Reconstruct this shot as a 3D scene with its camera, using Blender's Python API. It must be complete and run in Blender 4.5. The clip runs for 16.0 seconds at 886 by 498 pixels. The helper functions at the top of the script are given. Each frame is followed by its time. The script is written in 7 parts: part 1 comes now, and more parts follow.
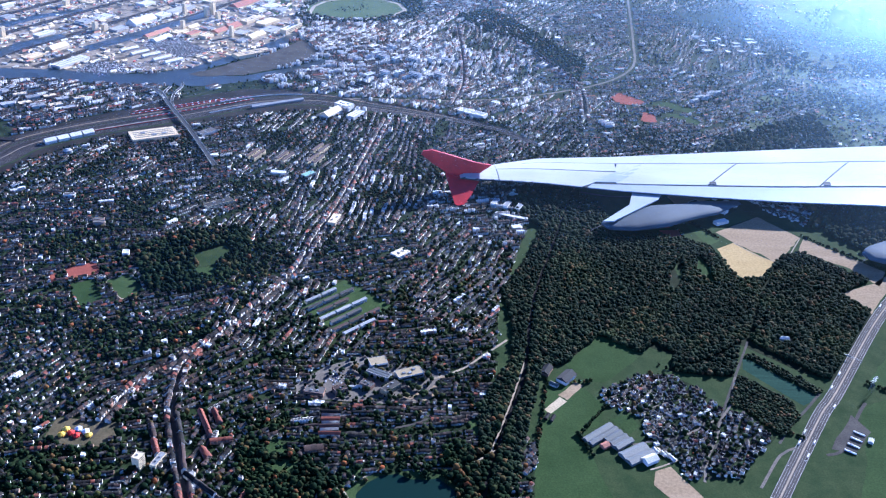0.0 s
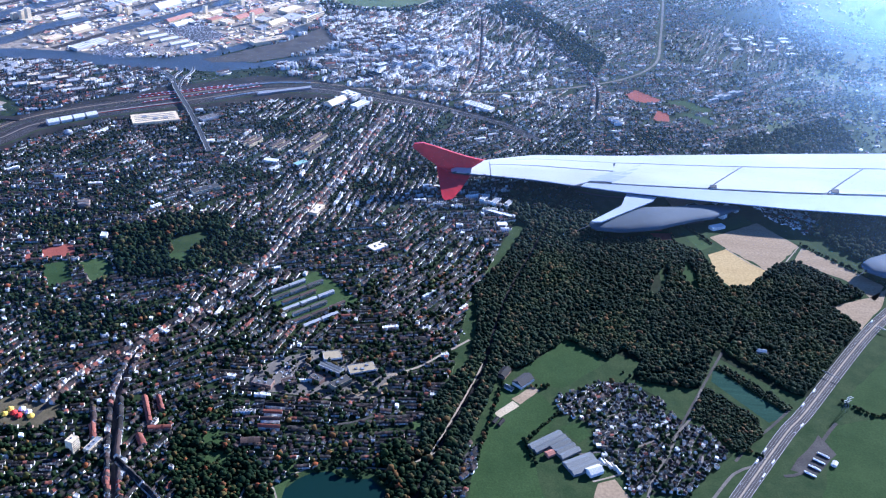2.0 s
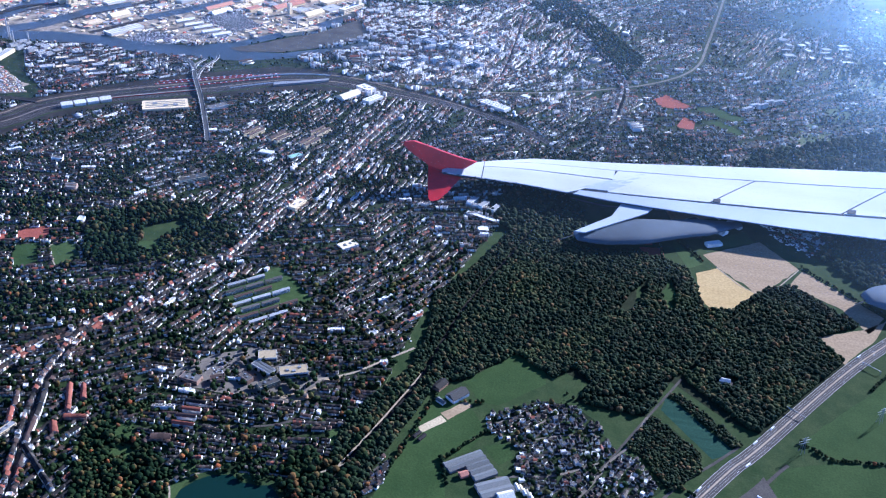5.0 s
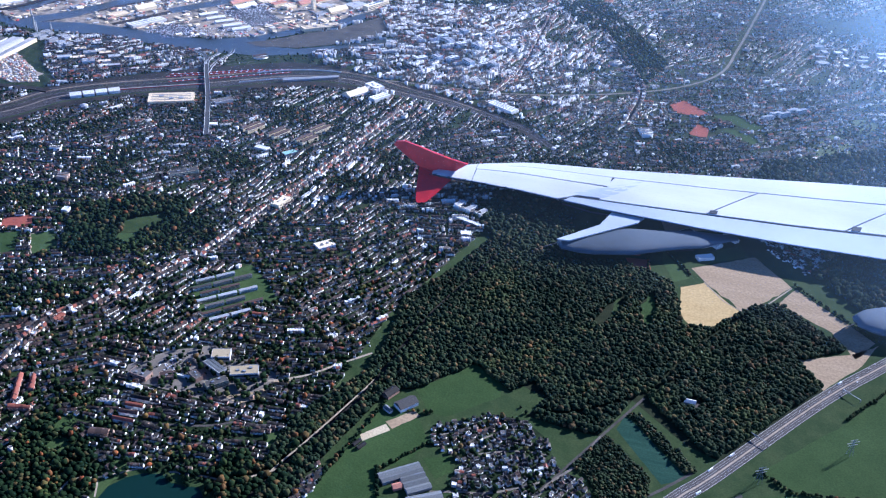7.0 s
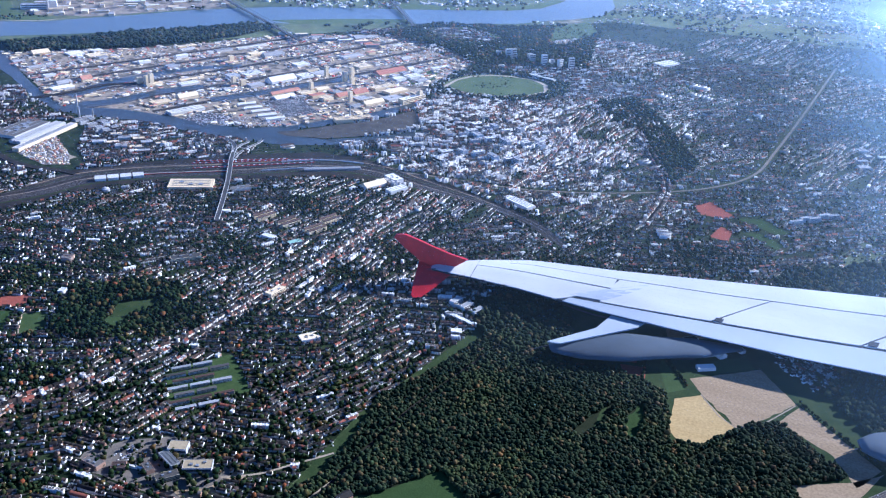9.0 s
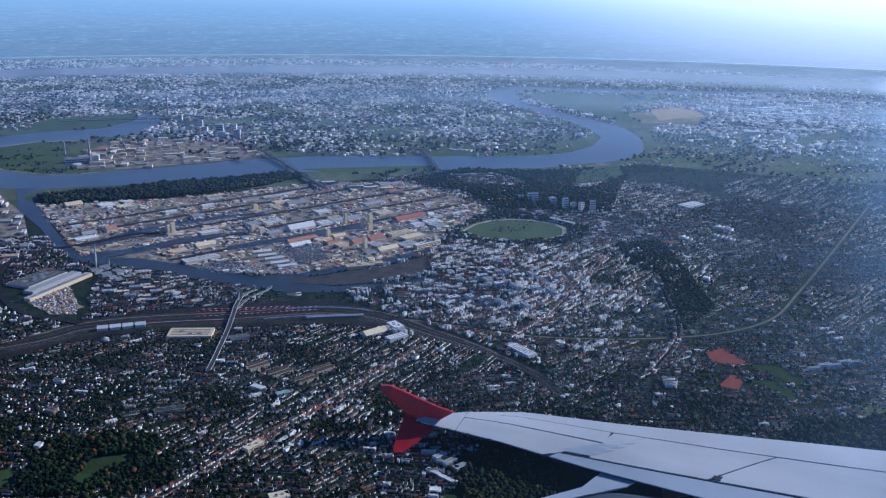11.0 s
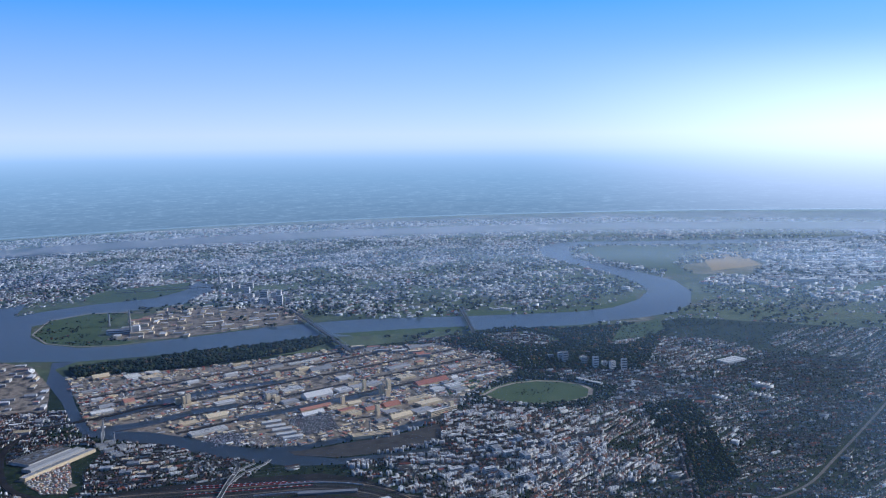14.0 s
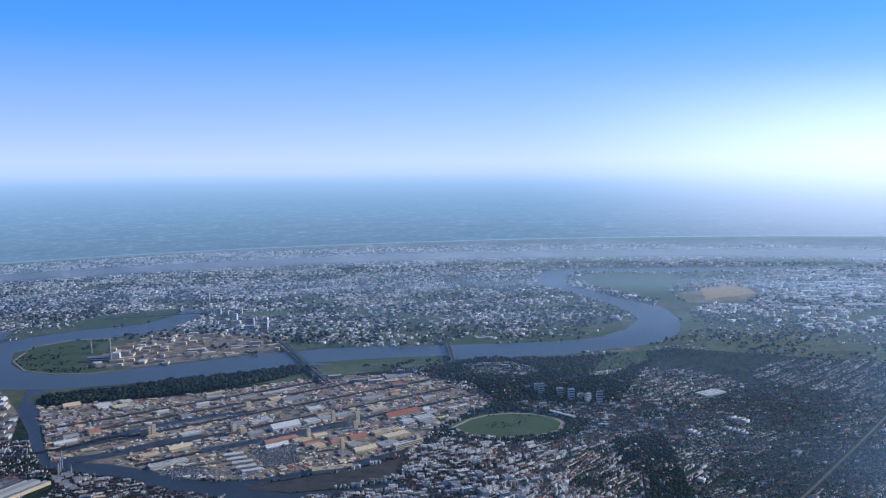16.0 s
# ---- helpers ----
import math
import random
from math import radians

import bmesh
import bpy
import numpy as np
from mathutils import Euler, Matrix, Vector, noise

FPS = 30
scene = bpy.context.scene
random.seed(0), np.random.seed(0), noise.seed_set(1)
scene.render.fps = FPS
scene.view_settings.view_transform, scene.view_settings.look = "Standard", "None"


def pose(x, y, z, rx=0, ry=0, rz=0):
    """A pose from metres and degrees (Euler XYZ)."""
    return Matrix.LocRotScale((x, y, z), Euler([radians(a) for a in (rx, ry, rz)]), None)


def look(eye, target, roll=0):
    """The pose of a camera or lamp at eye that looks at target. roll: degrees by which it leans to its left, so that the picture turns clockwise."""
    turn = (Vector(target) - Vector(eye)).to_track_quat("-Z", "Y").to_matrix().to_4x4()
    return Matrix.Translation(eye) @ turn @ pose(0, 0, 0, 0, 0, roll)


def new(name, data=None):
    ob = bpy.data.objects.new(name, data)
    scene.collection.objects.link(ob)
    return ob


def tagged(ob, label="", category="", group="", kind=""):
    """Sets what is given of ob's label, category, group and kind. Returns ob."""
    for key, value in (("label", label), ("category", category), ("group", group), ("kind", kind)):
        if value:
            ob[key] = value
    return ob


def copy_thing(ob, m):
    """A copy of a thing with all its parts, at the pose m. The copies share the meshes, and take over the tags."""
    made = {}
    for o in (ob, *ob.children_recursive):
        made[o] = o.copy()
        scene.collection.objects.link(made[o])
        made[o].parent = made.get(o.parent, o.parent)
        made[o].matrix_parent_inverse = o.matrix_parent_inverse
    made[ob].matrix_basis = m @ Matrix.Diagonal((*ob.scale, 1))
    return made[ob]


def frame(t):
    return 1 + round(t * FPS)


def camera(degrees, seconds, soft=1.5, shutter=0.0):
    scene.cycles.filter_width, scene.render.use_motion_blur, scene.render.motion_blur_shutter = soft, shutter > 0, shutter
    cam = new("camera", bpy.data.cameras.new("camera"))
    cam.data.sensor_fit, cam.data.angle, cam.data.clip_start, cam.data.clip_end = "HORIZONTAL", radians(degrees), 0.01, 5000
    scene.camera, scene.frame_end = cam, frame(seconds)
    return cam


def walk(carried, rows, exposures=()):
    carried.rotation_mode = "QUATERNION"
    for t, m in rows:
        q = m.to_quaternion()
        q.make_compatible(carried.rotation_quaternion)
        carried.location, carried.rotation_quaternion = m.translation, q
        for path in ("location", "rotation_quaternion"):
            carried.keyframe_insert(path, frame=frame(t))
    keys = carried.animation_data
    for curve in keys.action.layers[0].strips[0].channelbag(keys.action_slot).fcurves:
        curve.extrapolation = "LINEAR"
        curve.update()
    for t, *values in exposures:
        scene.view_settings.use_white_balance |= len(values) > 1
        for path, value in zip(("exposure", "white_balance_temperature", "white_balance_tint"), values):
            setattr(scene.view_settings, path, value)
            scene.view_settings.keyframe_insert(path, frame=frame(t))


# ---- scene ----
# The place is built at 0.29 of its size: the view reaches twenty kilometres.
cam = camera(51.45, 16.0, soft=1.2)


def view(x, y, z, yaw, pitch, roll):
    """A camera pose from its place, its turn to the left from +y, its tilt and its lean."""
    return pose(x, y, z, 90 + pitch, 0, yaw) @ pose(0, 0, 0, 0, 0, roll)


walk(cam, [
    (0, view(0.0, 0.0, 375.0, 0.00, -28.71, 3.35)),
    (0.5, view(16.8, 3.9, 374.7, 1.14, -28.95, 3.37)),
    (1, view(33.6, 8.1, 374.5, 2.21, -29.12, 3.36)),
    (1.5, view(50.4, 12.6, 374.3, 3.18, -29.25, 3.43)),
    (2, view(66.8, 17.6, 374.2, 4.22, -29.42, 3.54)),
    (2.5, view(83.1, 23.2, 374.3, 5.45, -29.63, 3.41)),
    (3, view(99.3, 29.3, 374.4, 6.75, -29.90, 3.08)),
    (3.5, view(115.6, 35.6, 374.5, 8.00, -30.07, 2.91)),
    (4, view(131.8, 42.1, 374.4, 9.16, -30.10, 2.85)),
    (4.2, view(138.2, 45.0, 374.3, 9.57, -30.09, 2.97)),
    (6.3, view(204.2, 77.9, 373.4, 14.15, -30.39, 2.88)),
    (6.5, view(210.4, 81.2, 373.3, 14.69, -30.45, 2.79)),
    (7, view(225.6, 89.9, 373.1, 15.73, -30.42, 3.06)),
    (7.5, view(240.4, 99.2, 372.7, 16.89, -30.20, 3.21)),
    (8, view(255.1, 109.0, 372.3, 18.39, -29.36, 3.00)),
    (8.5, view(269.5, 119.6, 371.9, 19.98, -27.49, 2.77)),
    (9, view(283.2, 131.0, 371.7, 21.33, -25.06, 2.70)),
    (9.2, view(288.4, 135.6, 371.7, 21.85, -24.11, 2.62)),
    (11.3, view(340.6, 184.2, 373.7, 26.25, -15.53, 0.21)),
    (11.5, view(345.5, 189.1, 373.8, 26.67, -14.93, -0.16)),
    (12, view(357.5, 202.0, 373.7, 27.67, -13.00, -1.02)),
    (12.5, view(369.5, 215.3, 373.5, 28.58, -11.19, -1.52)),
    (13, view(381.6, 229.2, 373.5, 29.31, -9.11, -1.81)),
    (13.5, view(393.6, 243.2, 373.6, 30.03, -7.64, -2.01)),
    (14, view(405.5, 257.0, 374.1, 30.86, -6.71, -2.16)),
    (14.5, view(417.3, 270.4, 374.9, 31.38, -6.41, -2.12)),
    (15, view(428.9, 283.4, 375.8, 31.54, -5.98, -1.86)),
    (15.5, view(440.4, 296.0, 376.6, 31.65, -5.61, -1.85)),
    (16, view(451.9, 308.6, 377.5, 31.74, -5.18, -2.01)),
], exposures=[(0.0, 1.6, 4220, 20), (4.2, 1.58, 4230, 20), (7.5, 1.52, 4310, 20), (9.2, 1.32, 4300, 17), (11.3, 0.05, 4250, 15), (13.0, 0.05, 4400, 13), (16.0, -0.02, 4500, 13)])

# ---- sky, sun, haze ----
SUN_AZ, SUN_EL = 38.0, 25.0          # degrees from +y towards +x, and above the horizon
CENTRE = (230.0, 150.0)

world = bpy.data.worlds.new("sky")
scene.world = world
world.use_nodes = True
wn = world.node_tree
sky = wn.nodes.new("ShaderNodeTexSky")
sky.sky_type = "NISHITA"
sky.sun_disc = False
sky.sun_elevation = radians(SUN_EL)
sky.sun_rotation = radians(SUN_AZ)
sky.altitude = 1300
sky.air_density, sky.dust_density, sky.ozone_density = 0.7, 0.1, 5.0
wn.links.new(sky.outputs[0], wn.nodes["Background"].inputs[0])
wn.nodes["Background"].inputs[1].default_value = 0.05

sun = new("sun", bpy.data.lights.new("sun", "SUN"))
sun.data.energy, sun.data.angle, sun.data.color = 5.0, radians(0.6), (1.0, 0.82, 0.58)
sun.matrix_world = look((0, 0, 0), (-math.sin(radians(SUN_AZ)) * math.cos(radians(SUN_EL)), -math.cos(radians(SUN_AZ)) * math.cos(radians(SUN_EL)), -math.sin(radians(SUN_EL))))

# ---- materials ----
def nodes_of(name):
    m = bpy.data.materials.new(name)
    m.use_nodes = True
    nt = m.node_tree
    return m, nt, nt.nodes["Principled BSDF"]


def ramp(nt, stops):
    r = nt.nodes.new("ShaderNodeValToRGB")
    while len(r.color_ramp.elements) < len(stops):
        r.color_ramp.elements.new(0.5)
    for e, (p, c) in zip(r.color_ramp.elements, stops):
        e.position, e.color = p, (*c, 1)
    return r


def noise_node(nt, scale, detail=4.0, rough=0.6, stretch=None):
    co = nt.nodes.new("ShaderNodeNewGeometry")
    n = nt.nodes.new("ShaderNodeTexNoise")
    n.inputs["Scale"].default_value, n.inputs["Detail"].default_value, n.inputs["Roughness"].default_value = scale, detail, rough
    if stretch:
        mp = nt.nodes.new("ShaderNodeMapping")
        mp.inputs["Rotation"].default_value = (0, 0, radians(stretch[0]))
        mp.inputs["Scale"].default_value = (stretch[1], stretch[2], 1)
        nt.links.new(co.outputs["Position"], mp.inputs[0])
        nt.links.new(mp.outputs[0], n.inputs["Vector"])
    else:
        nt.links.new(co.outputs["Position"], n.inputs["Vector"])
    return n


def mixed(nt, kind, fac, a, b):
    m = nt.nodes.new("ShaderNodeMix")
    m.data_type, m.blend_type = "RGBA", kind
    for sock, v in ((m.inputs["Factor"], fac), (m.inputs["A"], a), (m.inputs["B"], b)):
        if hasattr(v, "links"):
            nt.links.new(v, sock)
        elif isinstance(v, tuple):
            sock.default_value = (*v, 1)
        else:
            sock.default_value = v
    return m.outputs["Result"]


def ground_mat(name, stops, coarse, fine, rough=0.95, bump=0.3, stretch=None):
    """A patchy ground: broad patches, fine grain over them."""
    m, nt, b = nodes_of(name)
    n1, n2 = noise_node(nt, coarse, 6, 0.65, stretch), noise_node(nt, fine, 3, 0.6)
    r = ramp(nt, stops)
    nt.links.new(n1.outputs["Fac"], r.inputs[0])
    g = ramp(nt, [(0.25, (0.72, 0.72, 0.72)), (0.75, (1.22, 1.22, 1.22))])
    nt.links.new(n2.outputs["Fac"], g.inputs[0])
    nt.links.new(mixed(nt, "MULTIPLY", 1.0, r.outputs[0], g.outputs[0]), b.inputs["Base Color"])
    b.inputs["Roughness"].default_value = rough
    b.inputs["Specular IOR Level"].default_value = 0.06
    if bump:
        bp = nt.nodes.new("ShaderNodeBump")
        bp.inputs["Strength"].default_value, bp.inputs["Distance"].default_value = bump, 0.3
        nt.links.new(n2.outputs["Fac"], bp.inputs["Height"])
        nt.links.new(bp.outputs[0], b.inputs["Normal"])
    return m


def piece_mat(name, stops, rough=0.7, grain=1.5, spec=0.12, metal=0.0, broad=False):
    """Many like pieces: each island takes its own tone, with fine weathering over it."""
    m, nt, b = nodes_of(name)
    geo = nt.nodes.new("ShaderNodeNewGeometry")
    info = nt.nodes.new("ShaderNodeObjectInfo")
    add = nt.nodes.new("ShaderNodeMath")
    add.operation = "ADD"
    nt.links.new(geo.outputs["Random Per Island"], add.inputs[0])
    nt.links.new(info.outputs["Random"], add.inputs[1])
    fr = nt.nodes.new("ShaderNodeMath")
    fr.operation = "FRACT"
    nt.links.new(add.outputs[0], fr.inputs[0])
    r = ramp(nt, stops)
    nt.links.new(fr.outputs[0], r.inputs[0])
    n = noise_node(nt, grain, 4, 0.65)
    g = ramp(nt, [(0.3, (0.68, 0.68, 0.68)), (0.7, (1.2, 1.2, 1.2))])
    nt.links.new(n.outputs["Fac"], g.inputs[0])
    col = mixed(nt, "MULTIPLY", 1.0, r.outputs[0], g.outputs[0])
    if broad:
        stand = ramp(nt, [(0.34, (0.55, 0.66, 0.62)), (0.5, (1.0, 1.0, 1.0)), (0.64, (1.65, 1.45, 1.1))])
        nt.links.new(noise_node(nt, 0.022, 4, 0.6).outputs["Fac"], stand.inputs[0])
        col = mixed(nt, "MULTIPLY", 1.0, col, stand.outputs[0])
    nt.links.new(col, b.inputs["Base Color"])
    b.inputs["Roughness"].default_value, b.inputs["Metallic"].default_value = rough, metal
    b.inputs["Specular IOR Level"].default_value = spec
    return m


M_TOWN = ground_mat("town_ground", [(0.34, (0.008, 0.015, 0.007)), (0.46, (0.014, 0.022, 0.009)), (0.54, (0.030, 0.046, 0.016)), (0.60, (0.026, 0.027, 0.020)), (0.72, (0.07, 0.06, 0.05))], 0.075, 0.9)
M_GRASS = ground_mat("grass", [(0.3, (0.026, 0.047, 0.013)), (0.7, (0.043, 0.070, 0.021))], 0.03, 0.8)
M_LAWN = ground_mat("lawn", [(0.3, (0.034, 0.058, 0.018)), (0.7, (0.058, 0.085, 0.028))], 0.06, 0.9)
M_MEADOW = ground_mat("river_meadow", [(0.3, (0.060, 0.088, 0.030)), (0.6, (0.085, 0.115, 0.045)), (0.8, (0.12, 0.13, 0.07))], 0.02, 0.4)
M_DARKGRASS = ground_mat("rough_meadow", [(0.3, (0.022, 0.040, 0.013)), (0.7, (0.045, 0.062, 0.022))], 0.08, 0.9)
M_CROP = ground_mat("crop_rows", [(0.3, (0.015, 0.040, 0.028)), (0.7, (0.028, 0.062, 0.040))], 0.05, 0.8, stretch=(38, 0.3, 6))
M_WHEAT = ground_mat("stubble", [(0.3, (0.38, 0.27, 0.11)), (0.7, (0.46, 0.34, 0.15))], 0.02, 0.5, bump=0.04, stretch=(20, 1, 5))
M_SOIL = ground_mat("ploughed_soil", [(0.3, (0.26, 0.19, 0.11)), (0.7, (0.34, 0.255, 0.155))], 0.015, 0.5, bump=0.04, stretch=(-40, 0.4, 4))
M_CLAY = ground_mat("red_clay", [(0.3, (0.20, 0.060, 0.042)), (0.7, (0.27, 0.085, 0.055))], 0.1, 0.9)
M_GRAVEL = ground_mat("pale_gravel", [(0.3, (0.26, 0.21, 0.15)), (0.7, (0.36, 0.30, 0.22))], 0.1, 0.9)
M_ASPHALT = ground_mat("asphalt", [(0.3, (0.045, 0.046, 0.048)), (0.7, (0.075, 0.074, 0.072))], 0.08, 1.1, rough=0.85)
M_STREET = ground_mat("paved_street", [(0.3, (0.042, 0.039, 0.036)), (0.7, (0.085, 0.076, 0.066))], 0.06, 1.0, rough=0.85)
M_LANE = ground_mat("worn_lane", [(0.3, (0.11, 0.098, 0.084)), (0.7, (0.19, 0.165, 0.135))], 0.08, 1.0, rough=0.9)
M_MOTORWAY = ground_mat("motorway_concrete", [(0.3, (0.062, 0.055, 0.052)), (0.7, (0.092, 0.082, 0.075))], 0.05, 1.0, rough=0.85)
M_YARD = ground_mat("rail_ballast", [(0.3, (0.013, 0.013, 0.013)), (0.45, (0.021, 0.019, 0.018)), (0.7, (0.042, 0.035, 0.030))], 0.05, 0.9)
M_HARBOUR = ground_mat("harbour_ground", [(0.34, (0.05, 0.048, 0.044)), (0.45, (0.15, 0.13, 0.105)), (0.55, (0.32, 0.27, 0.20)), (0.62, (0.19, 0.145, 0.11)), (0.70, (0.55, 0.46, 0.35))], 0.05, 0.5)
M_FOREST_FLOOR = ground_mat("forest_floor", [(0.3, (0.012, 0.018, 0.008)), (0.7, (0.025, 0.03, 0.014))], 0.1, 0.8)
M_SAND = ground_mat("river_sand", [(0.3, (0.32, 0.27, 0.20)), (0.7, (0.42, 0.36, 0.27))], 0.04, 0.5)
M_LINE = ground_mat("road_marking", [(0.3, (0.32, 0.31, 0.29)), (0.7, (0.46, 0.45, 0.42))], 0.3, 1.0, bump=0)
M_COUNTRY = ground_mat("far_country", [(0.30, (0.045, 0.065, 0.04)), (0.44, (0.075, 0.095, 0.05)), (0.52, (0.12, 0.145, 0.07)), (0.60, (0.09, 0.10, 0.06)), (0.68, (0.26, 0.225, 0.15))], 0.006, 0.08)



def water_mat(name, tint, gloss):
    """Open water: a deep tint under a rippled, half-glossy surface."""
    m, nt, b = nodes_of(name)
    b.inputs["Base Color"].default_value = (*tint, 1)
    b.inputs["Roughness"].default_value = 0.35
    b.inputs["Specular IOR Level"].default_value = gloss
    bp = nt.nodes.new("ShaderNodeBump")
    bp.inputs["Strength"].default_value, bp.inputs["Distance"].default_value = 0.25, 0.1
    nt.links.new(noise_node(nt, 0.8, 3, 0.6).outputs["Fac"], bp.inputs["Height"])
    nt.links.new(bp.outputs[0], b.inputs["Normal"])
    return m


WATER = water_mat("river_water", (0.040, 0.058, 0.056), 0.2)
CANAL_WATER = water_mat("harbour_water", (0.026, 0.032, 0.034), 0.1)
LAKE_WATER = water_mat("lake_water", (0.006, 0.020, 0.016), 0.09)

WALLS = [
    piece_mat("pale_render", [(0.0, (0.52, 0.49, 0.44)), (0.5, (0.74, 0.71, 0.65)), (0.8, (0.80, 0.78, 0.73)), (1.0, (0.66, 0.58, 0.45))], 0.85),
    piece_mat("brown_brick", [(0.0, (0.26, 0.16, 0.11)), (0.5, (0.36, 0.25, 0.18)), (1.0, (0.24, 0.18, 0.14))], 0.9),
    piece_mat("grey_render", [(0.0, (0.38, 0.37, 0.35)), (1.0, (0.55, 0.53, 0.49))], 0.85),
]
ROOFS = [
    piece_mat("dark_slate_roof", [(0.0, (0.014, 0.013, 0.013)), (0.6, (0.026, 0.024, 0.022)), (0.9, (0.055, 0.048, 0.042)), (1.0, (0.14, 0.12, 0.10))], 0.75, spec=0.08),
    piece_mat("brown_tile_roof", [(0.0, (0.045, 0.032, 0.027)), (1.0, (0.09, 0.058, 0.046))], 0.7),
    piece_mat("red_tile_roof", [(0.0, (0.16, 0.055, 0.036)), (1.0, (0.27, 0.095, 0.058))], 0.7),
    piece_mat("pale_flat_roof", [(0.0, (0.34, 0.33, 0.31)), (0.6, (0.60, 0.58, 0.54)), (1.0, (0.84, 0.82, 0.77))], 0.7),
    piece_mat("bitumen_roof", [(0.0, (0.05, 0.048, 0.045)), (1.0, (0.14, 0.128, 0.115))], 0.85),
]
HALL_ROOFS = [
    piece_mat("white_hall_roof", [(0.0, (0.56, 0.54, 0.49)), (1.0, (0.78, 0.75, 0.69))], 0.6),
    piece_mat("cream_hall_roof", [(0.0, (0.62, 0.49, 0.29)), (1.0, (0.76, 0.63, 0.40))], 0.7),
    piece_mat("rust_hall_roof", [(0.0, (0.36, 0.15, 0.10)), (1.0, (0.46, 0.24, 0.16))], 0.75),
    piece_mat("grey_hall_roof", [(0.0, (0.24, 0.24, 0.24)), (1.0, (0.42, 0.41, 0.40))], 0.65),
]
LEAF = piece_mat("foliage", [(0.0, (0.006, 0.013, 0.006)), (0.5, (0.011, 0.021, 0.008)), (0.78, (0.021, 0.031, 0.011)), (0.90, (0.050, 0.048, 0.018)), (0.97, (0.10, 0.058, 0.022)), (1.0, (0.15, 0.05, 0.02))], 0.85, grain=1.6, spec=0.03, broad=True)
LEAF_WOOD = piece_mat("wood_foliage", [(0.0, (0.011, 0.018, 0.010)), (0.5, (0.017, 0.028, 0.013)), (0.8, (0.028, 0.038, 0.017)), (0.94, (0.060, 0.054, 0.025)), (1.0, (0.085, 0.054, 0.025))], 0.85, grain=1.6, spec=0.04, broad=True)
BARK = piece_mat("bark", [(0.0, (0.06, 0.045, 0.03)), (1.0, (0.10, 0.08, 0.06))], 0.95)
WHITE = piece_mat("white_paint", [(0.0, (0.78, 0.78, 0.78)), (1.0, (0.82, 0.82, 0.82))], 0.4, grain=0.4)
CONCRETE = piece_mat("concrete", [(0.0, (0.34, 0.33, 0.31)), (1.0, (0.44, 0.43, 0.40))], 0.85)
STEEL = piece_mat("weathered_steel", [(0.0, (0.20, 0.21, 0.22)), (1.0, (0.30, 0.31, 0.32))], 0.5, metal=0.4)
RAIL = piece_mat("rail_steel", [(0.0, (0.045, 0.038, 0.034)), (0.5, (0.10, 0.088, 0.08)), (1.0, (0.18, 0.16, 0.15))], 0.5, metal=0.3)
GLASS_ROOF = piece_mat("greenhouse_glass", [(0.0, (0.10, 0.104, 0.10)), (1.0, (0.17, 0.174, 0.165))], 0.45, spec=0.25)
TENT_RED = piece_mat("red_canvas", [(0.0, (0.62, 0.04, 0.03)), (1.0, (0.7, 0.07, 0.05))], 0.7)
TENT_YELLOW = piece_mat("yellow_canvas", [(0.0, (0.75, 0.48, 0.05)), (1.0, (0.8, 0.55, 0.1))], 0.7)
CARS = piece_mat("car_paint", [(0.0, (0.02, 0.02, 0.025)), (0.3, (0.25, 0.26, 0.28)), (0.5, (0.03, 0.05, 0.12)), (0.65, (0.7, 0.7, 0.7)), (0.9, (0.78, 0.78, 0.78)), (1.0, (0.35, 0.03, 0.02))], 0.3, spec=0.6)
DARK_GLASS = piece_mat("dark_glass", [(0.0, (0.02, 0.025, 0.03)), (1.0, (0.04, 0.045, 0.05))], 0.35, spec=0.25)
TRAIN_RED = piece_mat("red_train_paint", [(0.0, (0.42, 0.05, 0.045)), (1.0, (0.5, 0.08, 0.07))], 0.5)
WING_WHITE = ground_mat("wing_paint", [(0.3, (0.46, 0.46, 0.45)), (0.7, (0.56, 0.56, 0.55))], 0.02, 0.004, rough=0.35, bump=0, stretch=(10, 0.3, 1.5))
# Flap fairings: light grey parts, with their shade put into this dark blue-grey.
FAIRING_SHADED = piece_mat("shaded_fairing_grey", [(0.0, (0.075, 0.092, 0.118)), (1.0, (0.086, 0.104, 0.13))], 0.7, grain=0.01, spec=0.1)
WING_GAP = piece_mat("dark_seal", [(0.0, (0.03, 0.035, 0.045)), (1.0, (0.045, 0.05, 0.06))], 0.7)
WING_RED = piece_mat("red_wing_paint", [(0.0, (0.42, 0.008, 0.012)), (1.0, (0.46, 0.012, 0.018))], 0.4, grain=0.1, spec=0.5)

WING_FLAP = ground_mat("flap_paint", [(0.3, (0.36, 0.39, 0.43)), (0.7, (0.43, 0.46, 0.50))], 0.02, 0.004, rough=0.4, bump=0)

# ---- building tools ----
rng = np.random.default_rng(11)


def mesh_ob(name, verts, faces, mats, index=None, parent=None, smooth=False):
    me = bpy.data.meshes.new(name)
    me.from_pydata([tuple(v) for v in verts], [], [tuple(f) for f in faces])
    for m in mats if isinstance(mats, (list, tuple)) else [mats]:
        me.materials.append(m)
    if index is not None:
        me.polygons.foreach_set("material_index", np.asarray(index, np.int32))
    if smooth:
        me.polygons.foreach_set("use_smooth", [True] * len(me.polygons))
    me.update()
    ob = new(name, me)
    if parent:
        ob.parent = parent
    return ob


